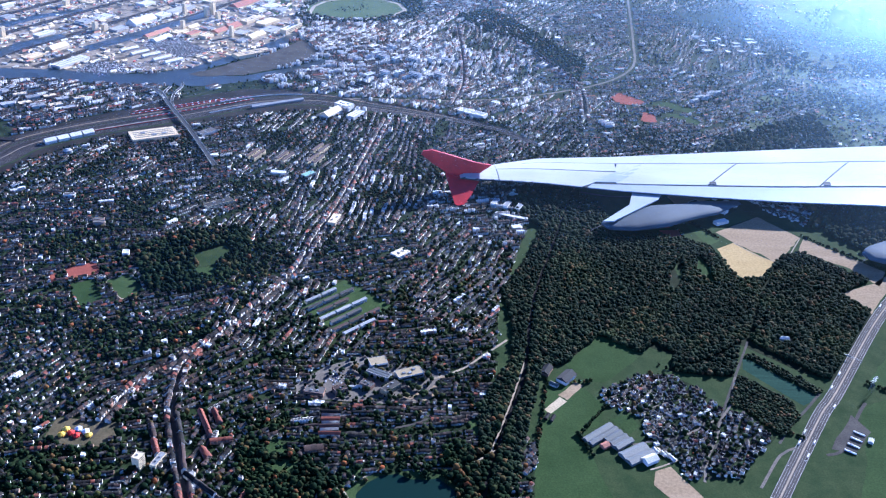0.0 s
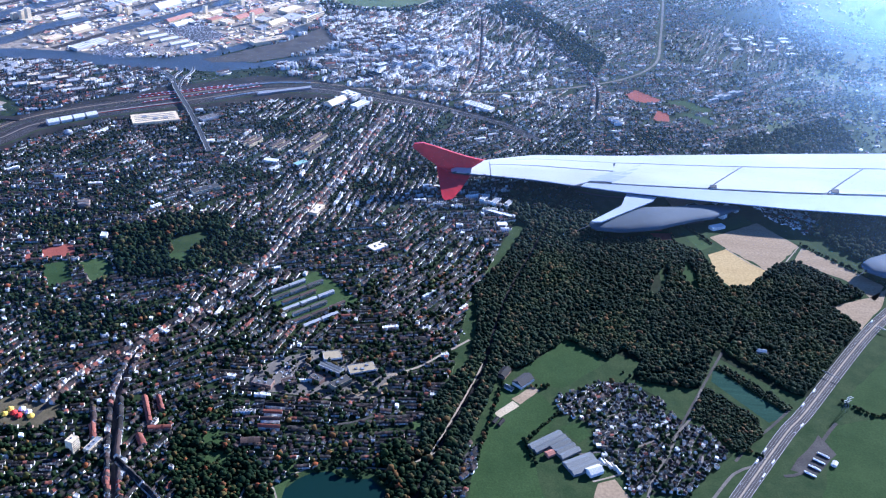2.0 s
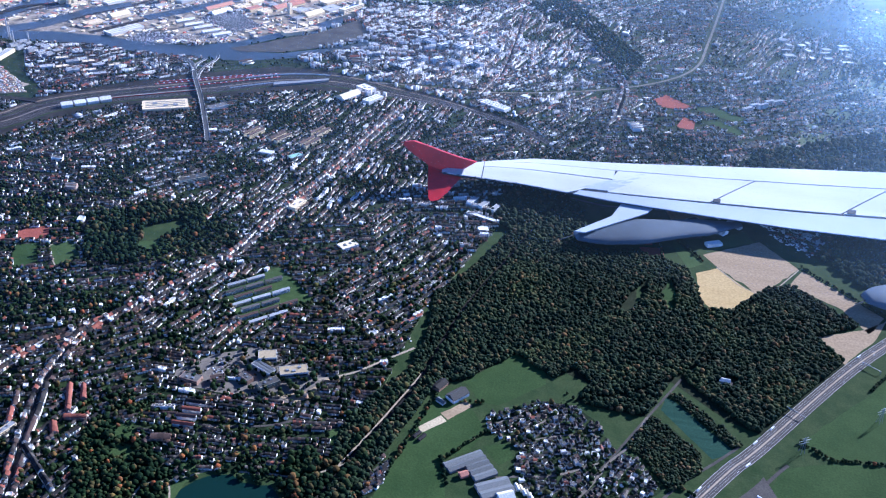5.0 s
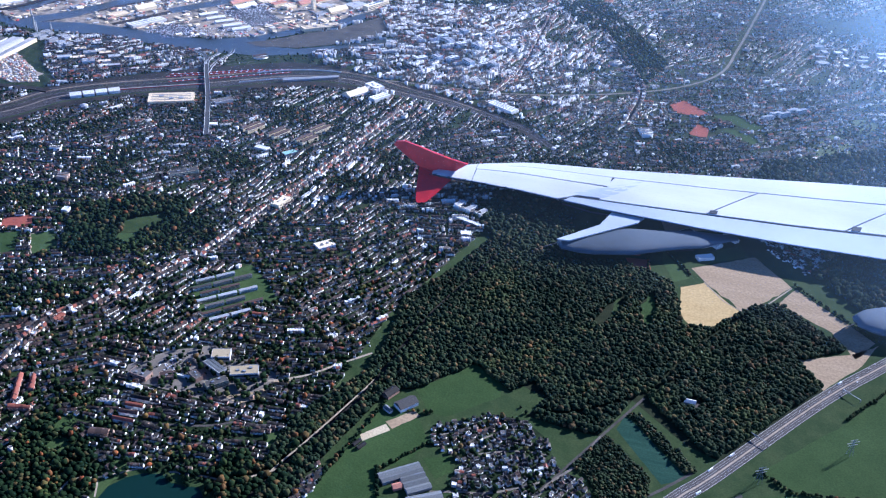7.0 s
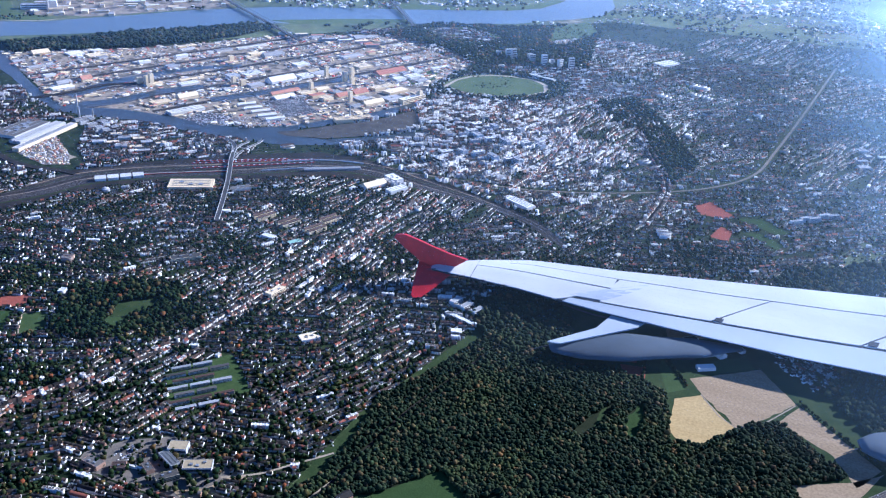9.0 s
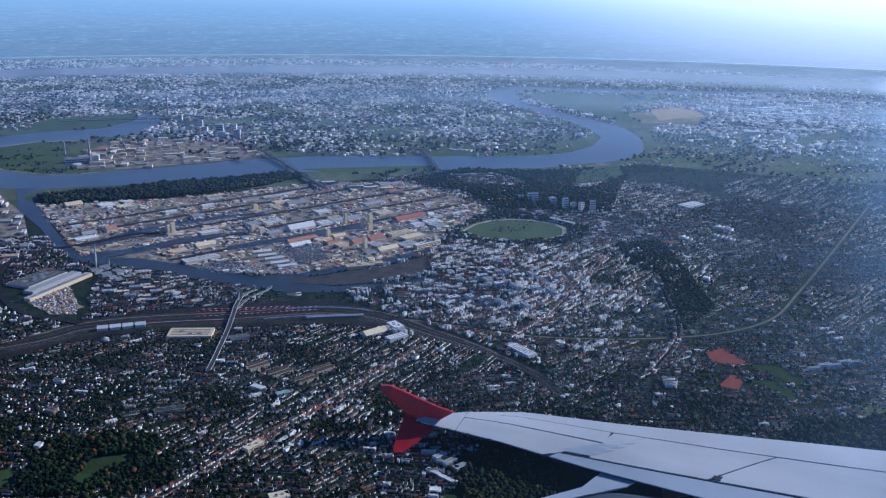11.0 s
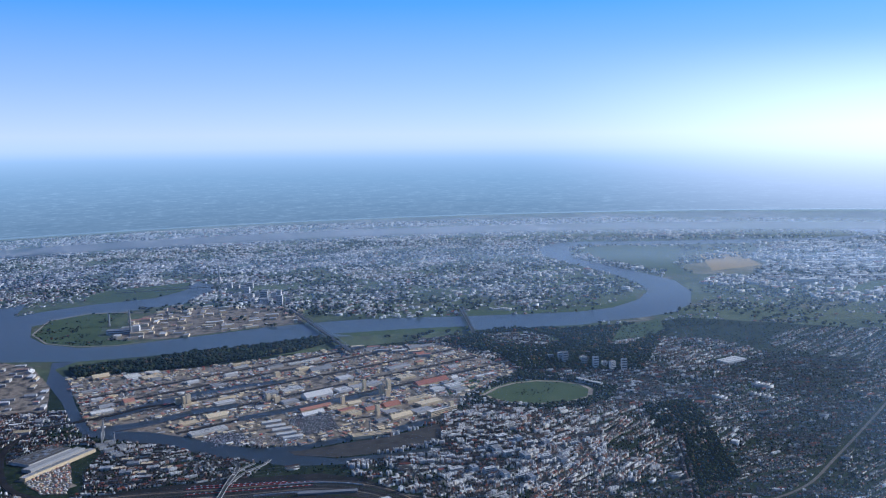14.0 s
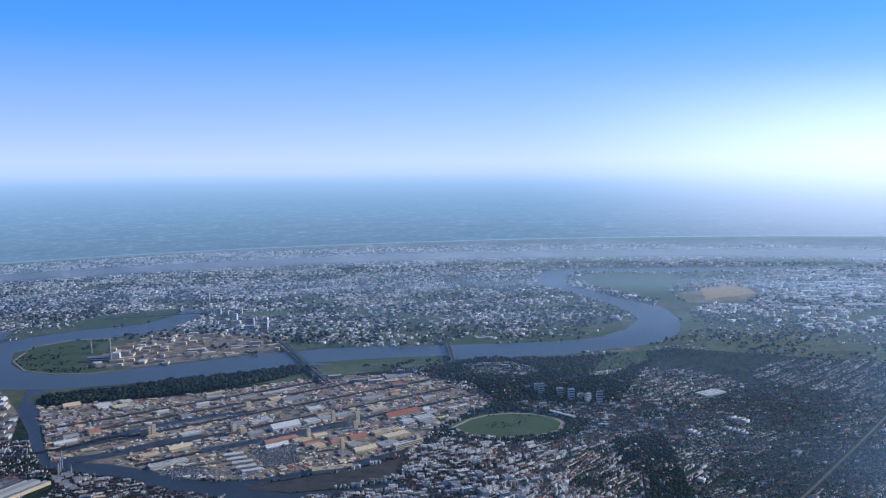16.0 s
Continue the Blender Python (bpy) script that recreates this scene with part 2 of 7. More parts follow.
def big_mesh(name, blocks, mats):
    """One mesh from blocks of like pieces: (points N x n x 3, faces of one piece, N x faces material numbers)."""
    vs, loops, starts, totals, ids, base, at = [], [], [], [], [], 0, 0
    for pts, faces, mi in blocks:
        if len(pts) == 0:
            continue
        n, k = len(pts), pts.shape[1]
        flat = np.concatenate([np.array(f) for f in faces])
        sizes = np.array([len(f) for f in faces])
        loops.append((flat[None] + (base + np.arange(n) * k)[:, None]).ravel())
        tot = np.tile(sizes, n)
        totals.append(tot)
        starts.append(at + np.concatenate([[0], np.cumsum(tot)[:-1]]))
        ids.append(np.broadcast_to(mi, (n, len(faces))).ravel())
        vs.append(pts.reshape(-1, 3))
        base += n * k
        at += int(tot.sum())
    me = bpy.data.meshes.new(name)
    vs, loops, starts, totals, ids = (np.concatenate(a) for a in (vs, loops, starts, totals, ids))
    me.vertices.add(len(vs))
    me.vertices.foreach_set("co", vs.astype(np.float32).ravel())
    me.loops.add(len(loops))
    me.loops.foreach_set("vertex_index", loops.astype(np.int32))
    me.polygons.add(len(starts))
    me.polygons.foreach_set("loop_start", starts.astype(np.int32))
    me.polygons.foreach_set("loop_total", totals.astype(np.int32))
    me.polygons.foreach_set("material_index", ids.astype(np.int32))
    for m in mats:
        me.materials.append(m)
    me.update(calc_edges=True)
    me.validate()
    return new(name, me)


def spread(template, xy, angle, scale, z=0.0):
    """A template's points at many places: N x n x 3."""
    t = template[None] * np.asarray(scale)[:, None, :]
    c, s = np.cos(angle)[:, None], np.sin(angle)[:, None]
    out = np.empty(t.shape)
    out[..., 0] = t[..., 0] * c - t[..., 1] * s + xy[:, None, 0]
    out[..., 1] = t[..., 0] * s + t[..., 1] * c + xy[:, None, 1]
    out[..., 2] = t[..., 2] + z
    return out


def inside(poly, p):
    poly, p = np.asarray(poly, float), np.asarray(p, float)
    x, y = p[:, 0], p[:, 1]
    hit = np.zeros(len(p), bool)
    for (x0, y0), (x1, y1) in zip(poly, np.roll(poly, -1, 0)):
        if y0 != y1:
            hit ^= ((y0 > y) != (y1 > y)) & (x < (x1 - x0) * (y - y0) / (y1 - y0) + x0)
    return hit


def off_line(line, p):
    """The distance of points from a line of corners."""
    p, best = np.asarray(p, float), np.full(len(p), 1e9)
    for a, b in zip(np.asarray(line[:-1], float), np.asarray(line[1:], float)):
        d = b - a
        t = np.clip(((p - a) @ d) / (d @ d), 0, 1)
        best = np.minimum(best, np.linalg.norm(p - a - t[:, None] * d, axis=1))
    return best


def curve_line(line, step=6.0):
    """A line of corners, rounded and cut into short steps (Catmull-Rom)."""
    p = np.asarray(line, float)
    p = np.vstack([2 * p[0] - p[1], p, 2 * p[-1] - p[-2]])
    out = []
    for i in range(1, len(p) - 2):
        n = max(2, int(np.linalg.norm(p[i + 1] - p[i]) / step))
        for t in np.arange(n) / n:
            out.append(0.5 * (2 * p[i] + (p[i + 1] - p[i - 1]) * t + (2 * p[i - 1] - 5 * p[i] + 4 * p[i + 1] - p[i + 2]) * t**2 + (3 * p[i] - p[i - 1] - 3 * p[i + 1] + p[i + 2]) * t**3))
    return np.array(out + [p[-2]])


def sideways(line):
    d = np.gradient(line, axis=0)
    d /= np.linalg.norm(d, axis=1)[:, None]
    return np.stack([-d[:, 1], d[:, 0]], 1)


def ribbon(name, line, width, z, mat, thick=0.0, shift=0.0, parent=None):
    """A strip along a line, with real thickness where it is given."""
    s = sideways(line)
    a, b = line + s * (shift + width / 2), line + s * (shift - width / 2)
    n = len(line)
    v = [(*q, z) for q in a] + [(*q, z) for q in b]
    f = [(i, n + i, n + i + 1, i + 1) for i in range(n - 1)]
    if thick:
        v += [(*q, z - thick) for q in a] + [(*q, z - thick) for q in b]
        f += [(2 * n + i, i, i + 1, 2 * n + i + 1) for i in range(n - 1)] + [(n + i, 3 * n + i, 3 * n + i + 1, n + i + 1) for i in range(n - 1)]
        f += [(2 * n + i + 1, 3 * n + i + 1, 3 * n + i, 2 * n + i) for i in range(n - 1)]
    return mesh_ob(name, v, f, mat, parent=parent)


def sheet(name, poly, z, mat, label, category, rough_edge=0.0, parent=None):
    """A patch of ground with a slightly uneven rim."""
    p = np.asarray(poly, float)
    out = []
    for i, (a, b) in enumerate(zip(p, np.roll(p, -1, 0))):
        n = max(1, int(np.linalg.norm(b - a) / 6)) if rough_edge else 1
        for k in range(n):
            q = a + (b - a) * k / n
            out.append(q + (rng.normal(0, rough_edge, 2) if k and rough_edge else 0))
    bm = bmesh.new()
    face = bm.faces.new([bm.verts.new((*q, z)) for q in out])
    if face.normal.z < 0:
        face.normal_flip()
    bmesh.ops.triangulate(bm, faces=bm.faces[:])
    bm.normal_update()
    for f in bm.faces:
        if f.normal.z < 0:
            f.normal_flip()
    me = bpy.data.meshes.new(name)
    bm.to_mesh(me)
    bm.free()
    me.materials.append(mat)
    ob = new(name, me)
    if parent:
        ob.parent = parent
        return ob
    return tagged(ob, label, category, kind="structure")


def part(name, bm, material, parent, label=""):
    me = bpy.data.meshes.new(name)
    bm.to_mesh(me)
    bm.free()
    me.materials.append(material)
    ob = new(name, me)
    ob.parent = parent
    if label:
        ob["label"] = label
    return ob


def block(bm, size, at, turn=0.0, bevel=0.0):
    """A box with its base at the given place."""
    m = Matrix.Translation((at[0], at[1], at[2] + size[2] / 2)) @ Matrix.Rotation(turn, 4, "Z") @ Matrix.Diagonal((*size, 1))
    got = bmesh.ops.create_cube(bm, size=1.0, matrix=m)
    if bevel:
        edges = list({e for v in got["verts"] for e in v.link_edges})
        bmesh.ops.bevel(bm, geom=edges, offset=bevel, segments=1, affect="EDGES")
    return bm


def drum(bm, radius, height, at, top=None, sides=14):
    bmesh.ops.create_cone(bm, cap_ends=True, segments=sides, radius1=radius, radius2=radius if top is None else top, depth=height, matrix=Matrix.Translation((at[0], at[1], at[2] + height / 2)))
    return bm


def thing(name, x, y, turn, label, category, group="", z=0.0):
    ob = new(name)
    ob.empty_display_size = 0.5
    ob.matrix_world = Matrix.Translation((x, y, z)) @ Matrix.Rotation(turn, 4, "Z")
    return tagged(ob, label, category, group)

# ---- the plan: ground, water, fields, roads ----
def corners(text):
    return [tuple(float(v) for v in q.split(",")) for q in text.split()]


MEADOW_A = corners("89,527 118,566 138,556 142,539 115,509 106,509")
MEADOW_B = corners("142,539 153,555 170,547 161,526 146,526")
PASTURE = corners("58,380 64,427 68,457 69,473 76,509 90,506 101,500 113,483 106,463 92,452 98,434 106,400 108,380")
PASTURE_C = corners("113,470 127,476 132,465 125,456")
WHEAT = corners("240,714 257,727 286,694 263,665 250,665 242,675")
BROWN_A = corners("246,746 294,783 322,745 288,695 258,728")
BROWN_B = corners("311,716 325,743 378,689 363,664 349,692 328,706")
BROWN_C = corners("322,647 360,668 380,687 367,658 340,619")
RED_A = corners("172,766 202,773 205,750 175,745")
RED_B = corners("194,743 213,747 216,727 201,726")
GREEN_A = corners("167,795 196,800 203,778 172,770")
GREEN_B = corners("154,762 170,765 174,747 156,741")
BROWN_SPORT = corners("215,818 251,837 258,817 221,796")
GREEN_STRIP = corners("222,766 246,730 234,719 222,752")
GREEN_C = corners("257,778 282,798 290,781 260,760")
CLEARING = corners("214,678 220,701 226,676 224,651 217,653")
PLANTATION = corners("219,548 224,545 261,506 247,496 241,503 216,534")
EAST_A = corners("301,526 353,591 379,629 420,690 420,480 372,529 348,522 318,516")
EAST_C = corners("286,499 318,512 372,522 420,470 420,380 240,380 271,447")
PITCH = corners("-258,602 -244,615 -223,590 -238,578")
PITCH_B = corners("-284,593 -268,603 -250,576 -264,565")
RED_SPORT = corners("-295,617 -276,630 -265,612 -287,602")
RED_SPORT_B = corners("-305,606 -299,609 -291,594 -296,591")
FAIR = corners("-232,421 -231,440 -194,439 -189,433 -195,416 -215,416")
LAKE = corners("-38,362 -41,382 -41,390 -36,399 -29,405 -19,408 -11,404 -3,404 5,406 16,396 14,376 -5,360")
LAKE_BANK = corners("-41,360 -46,380 -46,394 -36,406 -14,411 8,409 21,394 18,374 -2,356")
PARK_LAWN = corners("-50,392 -49,404 -50,411 -42,416 -34,408 -41,395 -40,382 -44,381")
PARK_LAWN_B = corners("-17,411 -14,415 -2,422 3,422 -2,410 -9,406")
PARK_LAWN_C = corners("-110,432 -97,439 -85,421 -94,416")
PARK_LAWN_D = corners("-99,410 -90,415 -77,413 -80,403 -91,404")
LAWN_C = corners("20,457 36,470 38,456 33,436")
SCHOOL = corners("-92,486 -75,509 -48,525 2,510 3,492 -11,475 -36,472 -85,473")
RED_FIELD = corners("196,1102 211,1123 242,1091 233,1081 206,1081")
RED_FIELD_B = corners("223,1024 230,1057 243,1049 242,1021")
GREEN_FAR = corners("243,1088 268,1099 298,1073 286,1061")
GREEN_FAR_B = corners("255,1051 269,1057 296,1036 290,1022")
RACE = corners("-231,1416 -230,1462 -217,1496 -190,1522 -156,1532 -118,1530 -92,1509 -79,1470 -97,1430 -138,1403 -169,1393 -205,1401")
INFIELD = [tuple(np.mean(RACE, axis=0) + (np.array(q) - np.mean(RACE, axis=0)) * 0.915) for q in RACE]
WOOD = corners("27,464 36,492 52,528 55,572 48,622 70,672 81,714 93,759 118,780 143,779 157,725 192,734 233,719 242,685 246,661 266,666 293,705 313,716 358,672 324,647 341,621 333,600 283,525 258,534 222,565 207,524 183,524 161,527 145,548 118,566 89,527 74,521 67,490 58,445 51,400 38,400")
WOOD_B = corners("210,527 240,499 241,483 222,461 205,488 196,492")
WOOD_C = corners("63,760 71,809 103,837 140,799 159,730 141,712 102,720")
WOOD_D = corners("263,884 305,979 440,1080 440,714 381,714 349,756 307,803")
PARK_WOOD = corners("-254,655 -219,687 -169,701 -159,666 -155,638 -170,606 -197,590 -226,595")
PARK_CLEAR = corners("-204,651 -182,673 -172,660 -182,635 -194,629")
PARK_CLEAR_B = corners("-196,629 -178,636 -178,618 -191,616")
PARK_S = corners("-48,340 -46,394 -52,400 -86,423 -109,434 -117,422 -104,386 -87,350")
PARK_SB = corners("21,394 4,421 16,440 28,433 39,477 58,517 52,469 50,438 42,370 18,360")
def corners_line(text):
    return curve_line(corners(text), 6)


SHORE_WALK = corners_line("-62,375 -63,388 -50,394 -35,406 -31,410")
LAKE_WALK = corners_line("-16,411 -3,414 12,415 24,420 42,437 44,450")


VILLAGE = corners("109,497 121,506 140,521 161,523 176,512 190,487 202,485 214,470 219,462 207,447 196,436 187,420 153,418 148,438 134,452 132,476 114,482")
RHINE_A = corners("-1700,1700 -1550,1560 -1408,1507 -1301,1428 -1209,1394 -1110,1399 -1047,1441 -1003,1512 -952,1583 -894,1683 -824,1761 -727,1649 -780,1564 -847,1485 -934,1390 -1014,1319 -1106,1279 -1400,1120 -1700,1100")
RHINE_B = corners("-824,1761 -755,1826 -651,1887 -544,1942 -442,2002 -342,2068 -292,2134 -272,2249 -291,2377 -359,2485 -489,2621 -622,2737 -691,2790 -703,2878 -545,2761 -379,2626 -273,2534 -193,2388 -150,2237 -154,2128 -191,2063 -241,2006 -285,1942 -376,1876 -469,1816 -561,1756 -650,1692 -727,1649")
RHINE_C = corners("-1560,1560 -1547,1651 -1505,1763 -1431,1876 -1451,2006 -1539,2128 -1430,2093 -1353,1994 -1291,1843 -1346,1721 -1404,1610 -1408,1507")
RHINE_D = corners("-622,2737 -691,2790 -816,2914 -901,3070 -886,3171 -817,3157 -776,3042 -695,2881")
RHINE_E = corners("-917,3100 -900,3240 -827,3297 -616,3354 -346,3463 -82,3570 50,3697 -40,3855 -10,3900 67,3860 85,3722 -30,3500 -324,3350 -585,3250 -771,3195 -800,3120")
PENINSULA = corners("-1320,1449 -1425,1567 -1409,1659 -1334,1710 -1251,1570 -1159,1487 -1045,1479 -1020,1527 -1056,1447 -1123,1408 -1213,1403")
BANK = corners("-712,1690 -588,1790 -494,1850 -460,1826 -564,1752 -653,1686")
BANK_B = corners("-580,2002 -459,2035 -357,2102 -299,2217 -314,2327 -276,2245 -294,2140 -344,2076 -444,2010 -548,1950")
BANK_C = corners("-1626,1803 -1657,1933 -1595,2035 -1545,2125 -1455,2006 -1436,1880 -1510,1765")
FLOOD_MEADOW = corners("-745,3040 -760,3150 -640,3230 -448,3188 -360,2833 -271,2627 -360,2690 -610,2880")
PALE_FIELD = corners("-339,2797 -245,3000 -118,2908 -123,2676 -261,2667")
EAST_FIELD = corners("131,2566 242,2797 250,2668 164,2490")
ALLOTMENTS = corners("-565,2390 -535,2560 -420,2453 -373,2310 -487,2231")
FAR_FIELDS = [FLOOD_MEADOW, PALE_FIELD, EAST_FIELD]
RIVER_WOOD = corners("-972,1272 -905,1366 -840,1470 -773,1550 -720,1635 -663,1639 -680,1532 -730,1442 -768,1374 -848,1298 -907,1232")
CANAL_A = corners("-1014,1319 -999,1262 -904,1218 -781,1135 -697,1083 -633,1049 -629,1032 -705,1068 -800,1127 -930,1195 -1050,1295")
CANAL_B = corners("-629,1032 -633,1049 -563,1079 -487,1086 -425,1083 -375,1090 -330,1125 -306,1165 -271,1219 -233,1306 -219,1288 -251,1202 -284,1160 -311,1123 -315,1094 -261,1102 -208,1148 -168,1196 -160,1181 -197,1130 -249,1085 -296,1058 -390,1044 -489,1048 -577,1034")
BASIN_A = corners("-633,1049 -628,1078 -600,1114 -580,1182 -542,1236 -529,1222 -563,1164 -579,1094 -607,1060")
BASIN_B = corners("-677,1101 -672,1182 -649,1253 -614,1318 -564,1369 -554,1358 -600,1302 -630,1233 -648,1159 -651,1089")
BASIN_C = corners("-494,1182 -459,1240 -417,1322 -372,1410 -362,1393 -403,1301 -444,1221 -475,1167")
ISLE = corners("-330,1098 -306,1120 -280,1158 -246,1200 -215,1275 -180,1215 -212,1152 -262,1106 -312,1090")
HARBOUR = corners("-930,1230 -860,1290 -771,1365 -690,1470 -640,1560 -480,1690 -361,1640 -240,1560 -245,1400 -225,1300 -299,1156 -340,1115 -420,1078 -633,1049")
WEST_WORKS = corners("-620,1020 -500,1035 -400,1030 -330,1000 -403,935 -455,880 -560,860 -640,930")
YARD = corners("-560,700 -464,780 -459,820 -451,870 -403,926 -329,997 -248,1055 -191,1063 -123,1046 -60,1031 -1,1008 60,976 100,936 92,930 52,961 -8,993 -72,1001 -127,1006 -208,984 -289,927 -364,878 -406,821 -434,750 -540,660")

MOTORWAY = curve_line(corners("196,392 224,437 257,489 274,512 337,606 382,664 460,760 560,860"))
MAIN = curve_line(corners("-205,423 -193,478 -162,523 -141,568 -117,631 -109,692 -98,758 -88,841 -72,979"))
STREET_LEFT = curve_line(corners("-118,330 -128,362 -146,405 -164,455 -169,504 -159,527"))
LANE = curve_line(corners("160,420 170,440 190,484 208,524 229,570"))
RIDE = curve_line(corners("229,570 260,644 289,691"))
RIDE_B = curve_line(corners("161,527 190,540 222,566 250,600"))
TRACK = curve_line(corners("35,427 47,469 58,512 62,529"))
TRACK_B = curve_line(corners("-1,502 18,515 34,534 50,553"))
OLD_RAIL = curve_line(corners("30,370 34,408 46,456 61,516 72,608 94,700 116,790"))
LOW_STREET = curve_line(corners("-75,439 -41,444 -15,452 -3,460"))
BYPASS = curve_line(corners("60,790 110,817 161,810 202,820 244,848 275,913 305,979"))
AVENUE_E = curve_line(corners("281,849 315,807 349,772 382,734"))
RAIL_CURVE = curve_line(corners("-130,1042 -70,1050 0,1056 60,1074 128,1108 200,1163 246,1238 264,1350 286,1530 305,1700 327,1900"), 12)
STREET_R = curve_line(corners("157,1020 161,1130 132,1221 90,1324"))
STREET_S = curve_line(corners("2,1043 14,1133 9,1277 2,1392"))
FIELD_PATH = curve_line(corners("257,728 288,694.5 322,744"), 60)
RAIL_LOOP = curve_line(corners("-440,862 -461,862 -501,856 -546,864 -603,893 -661,936 -692,975 -706,1025 -690,1067 -671,1113 -655,1165 -600,1216"))
YARD_LINE = curve_line(corners("-530,690 -450,800 -428,855 -383,902 -300,962 -225,1020 -160,1035 -95,1020 -20,1001 58,968 96,932 128,901 150,880"))

PARK_E = corners("-1,1459 56,1502 109,1401 181,1240 163,1150 120,1250 95,1334 44,1373")
APT_LAWN = corners("-106,583 -76,625 -36,590 -74,547")
VERGE = corners("150,380 168,400 190,420 222,461 241,483 262,506 285,525 335,600 345,621 420,712 420,380")
mid_r = np.mean(RACE, axis=0)
RACE_RIM = [tuple(mid_r + (np.array(q) - mid_r) * 1.07) for q in RACE]
mid_p = np.mean(PENINSULA, axis=0)
SHORE = [tuple(mid_p + (np.array(q) - mid_p) * 1.035) for q in PENINSULA]
ground = None
rings = [0, 60, 140, 240, 360, 520, 760, 1100, 1600, 2300, 3200, 4600]
gv, gf = [(CENTRE[0], CENTRE[1], 0.0)], []
SEG = 96
for r in rings[1:]:
    gv += [(CENTRE[0] + r * math.sin(2 * math.pi * k / SEG), CENTRE[1] + r * math.cos(2 * math.pi * k / SEG), 0.0) for k in range(SEG)]
for k in range(SEG):
    gf.append((0, 1 + (k + 1) % SEG, 1 + k))
    for i in range(len(rings) - 2):
        a, b = 1 + i * SEG, 1 + (i + 1) * SEG
        gf.append((a + k, a + (k + 1) % SEG, b + (k + 1) % SEG, b + k))
ground = mesh_ob("ground", gv, gf, M_COUNTRY)
tagged(ground, "wide open country of fields, woods and suburbs", "ground", kind="structure")

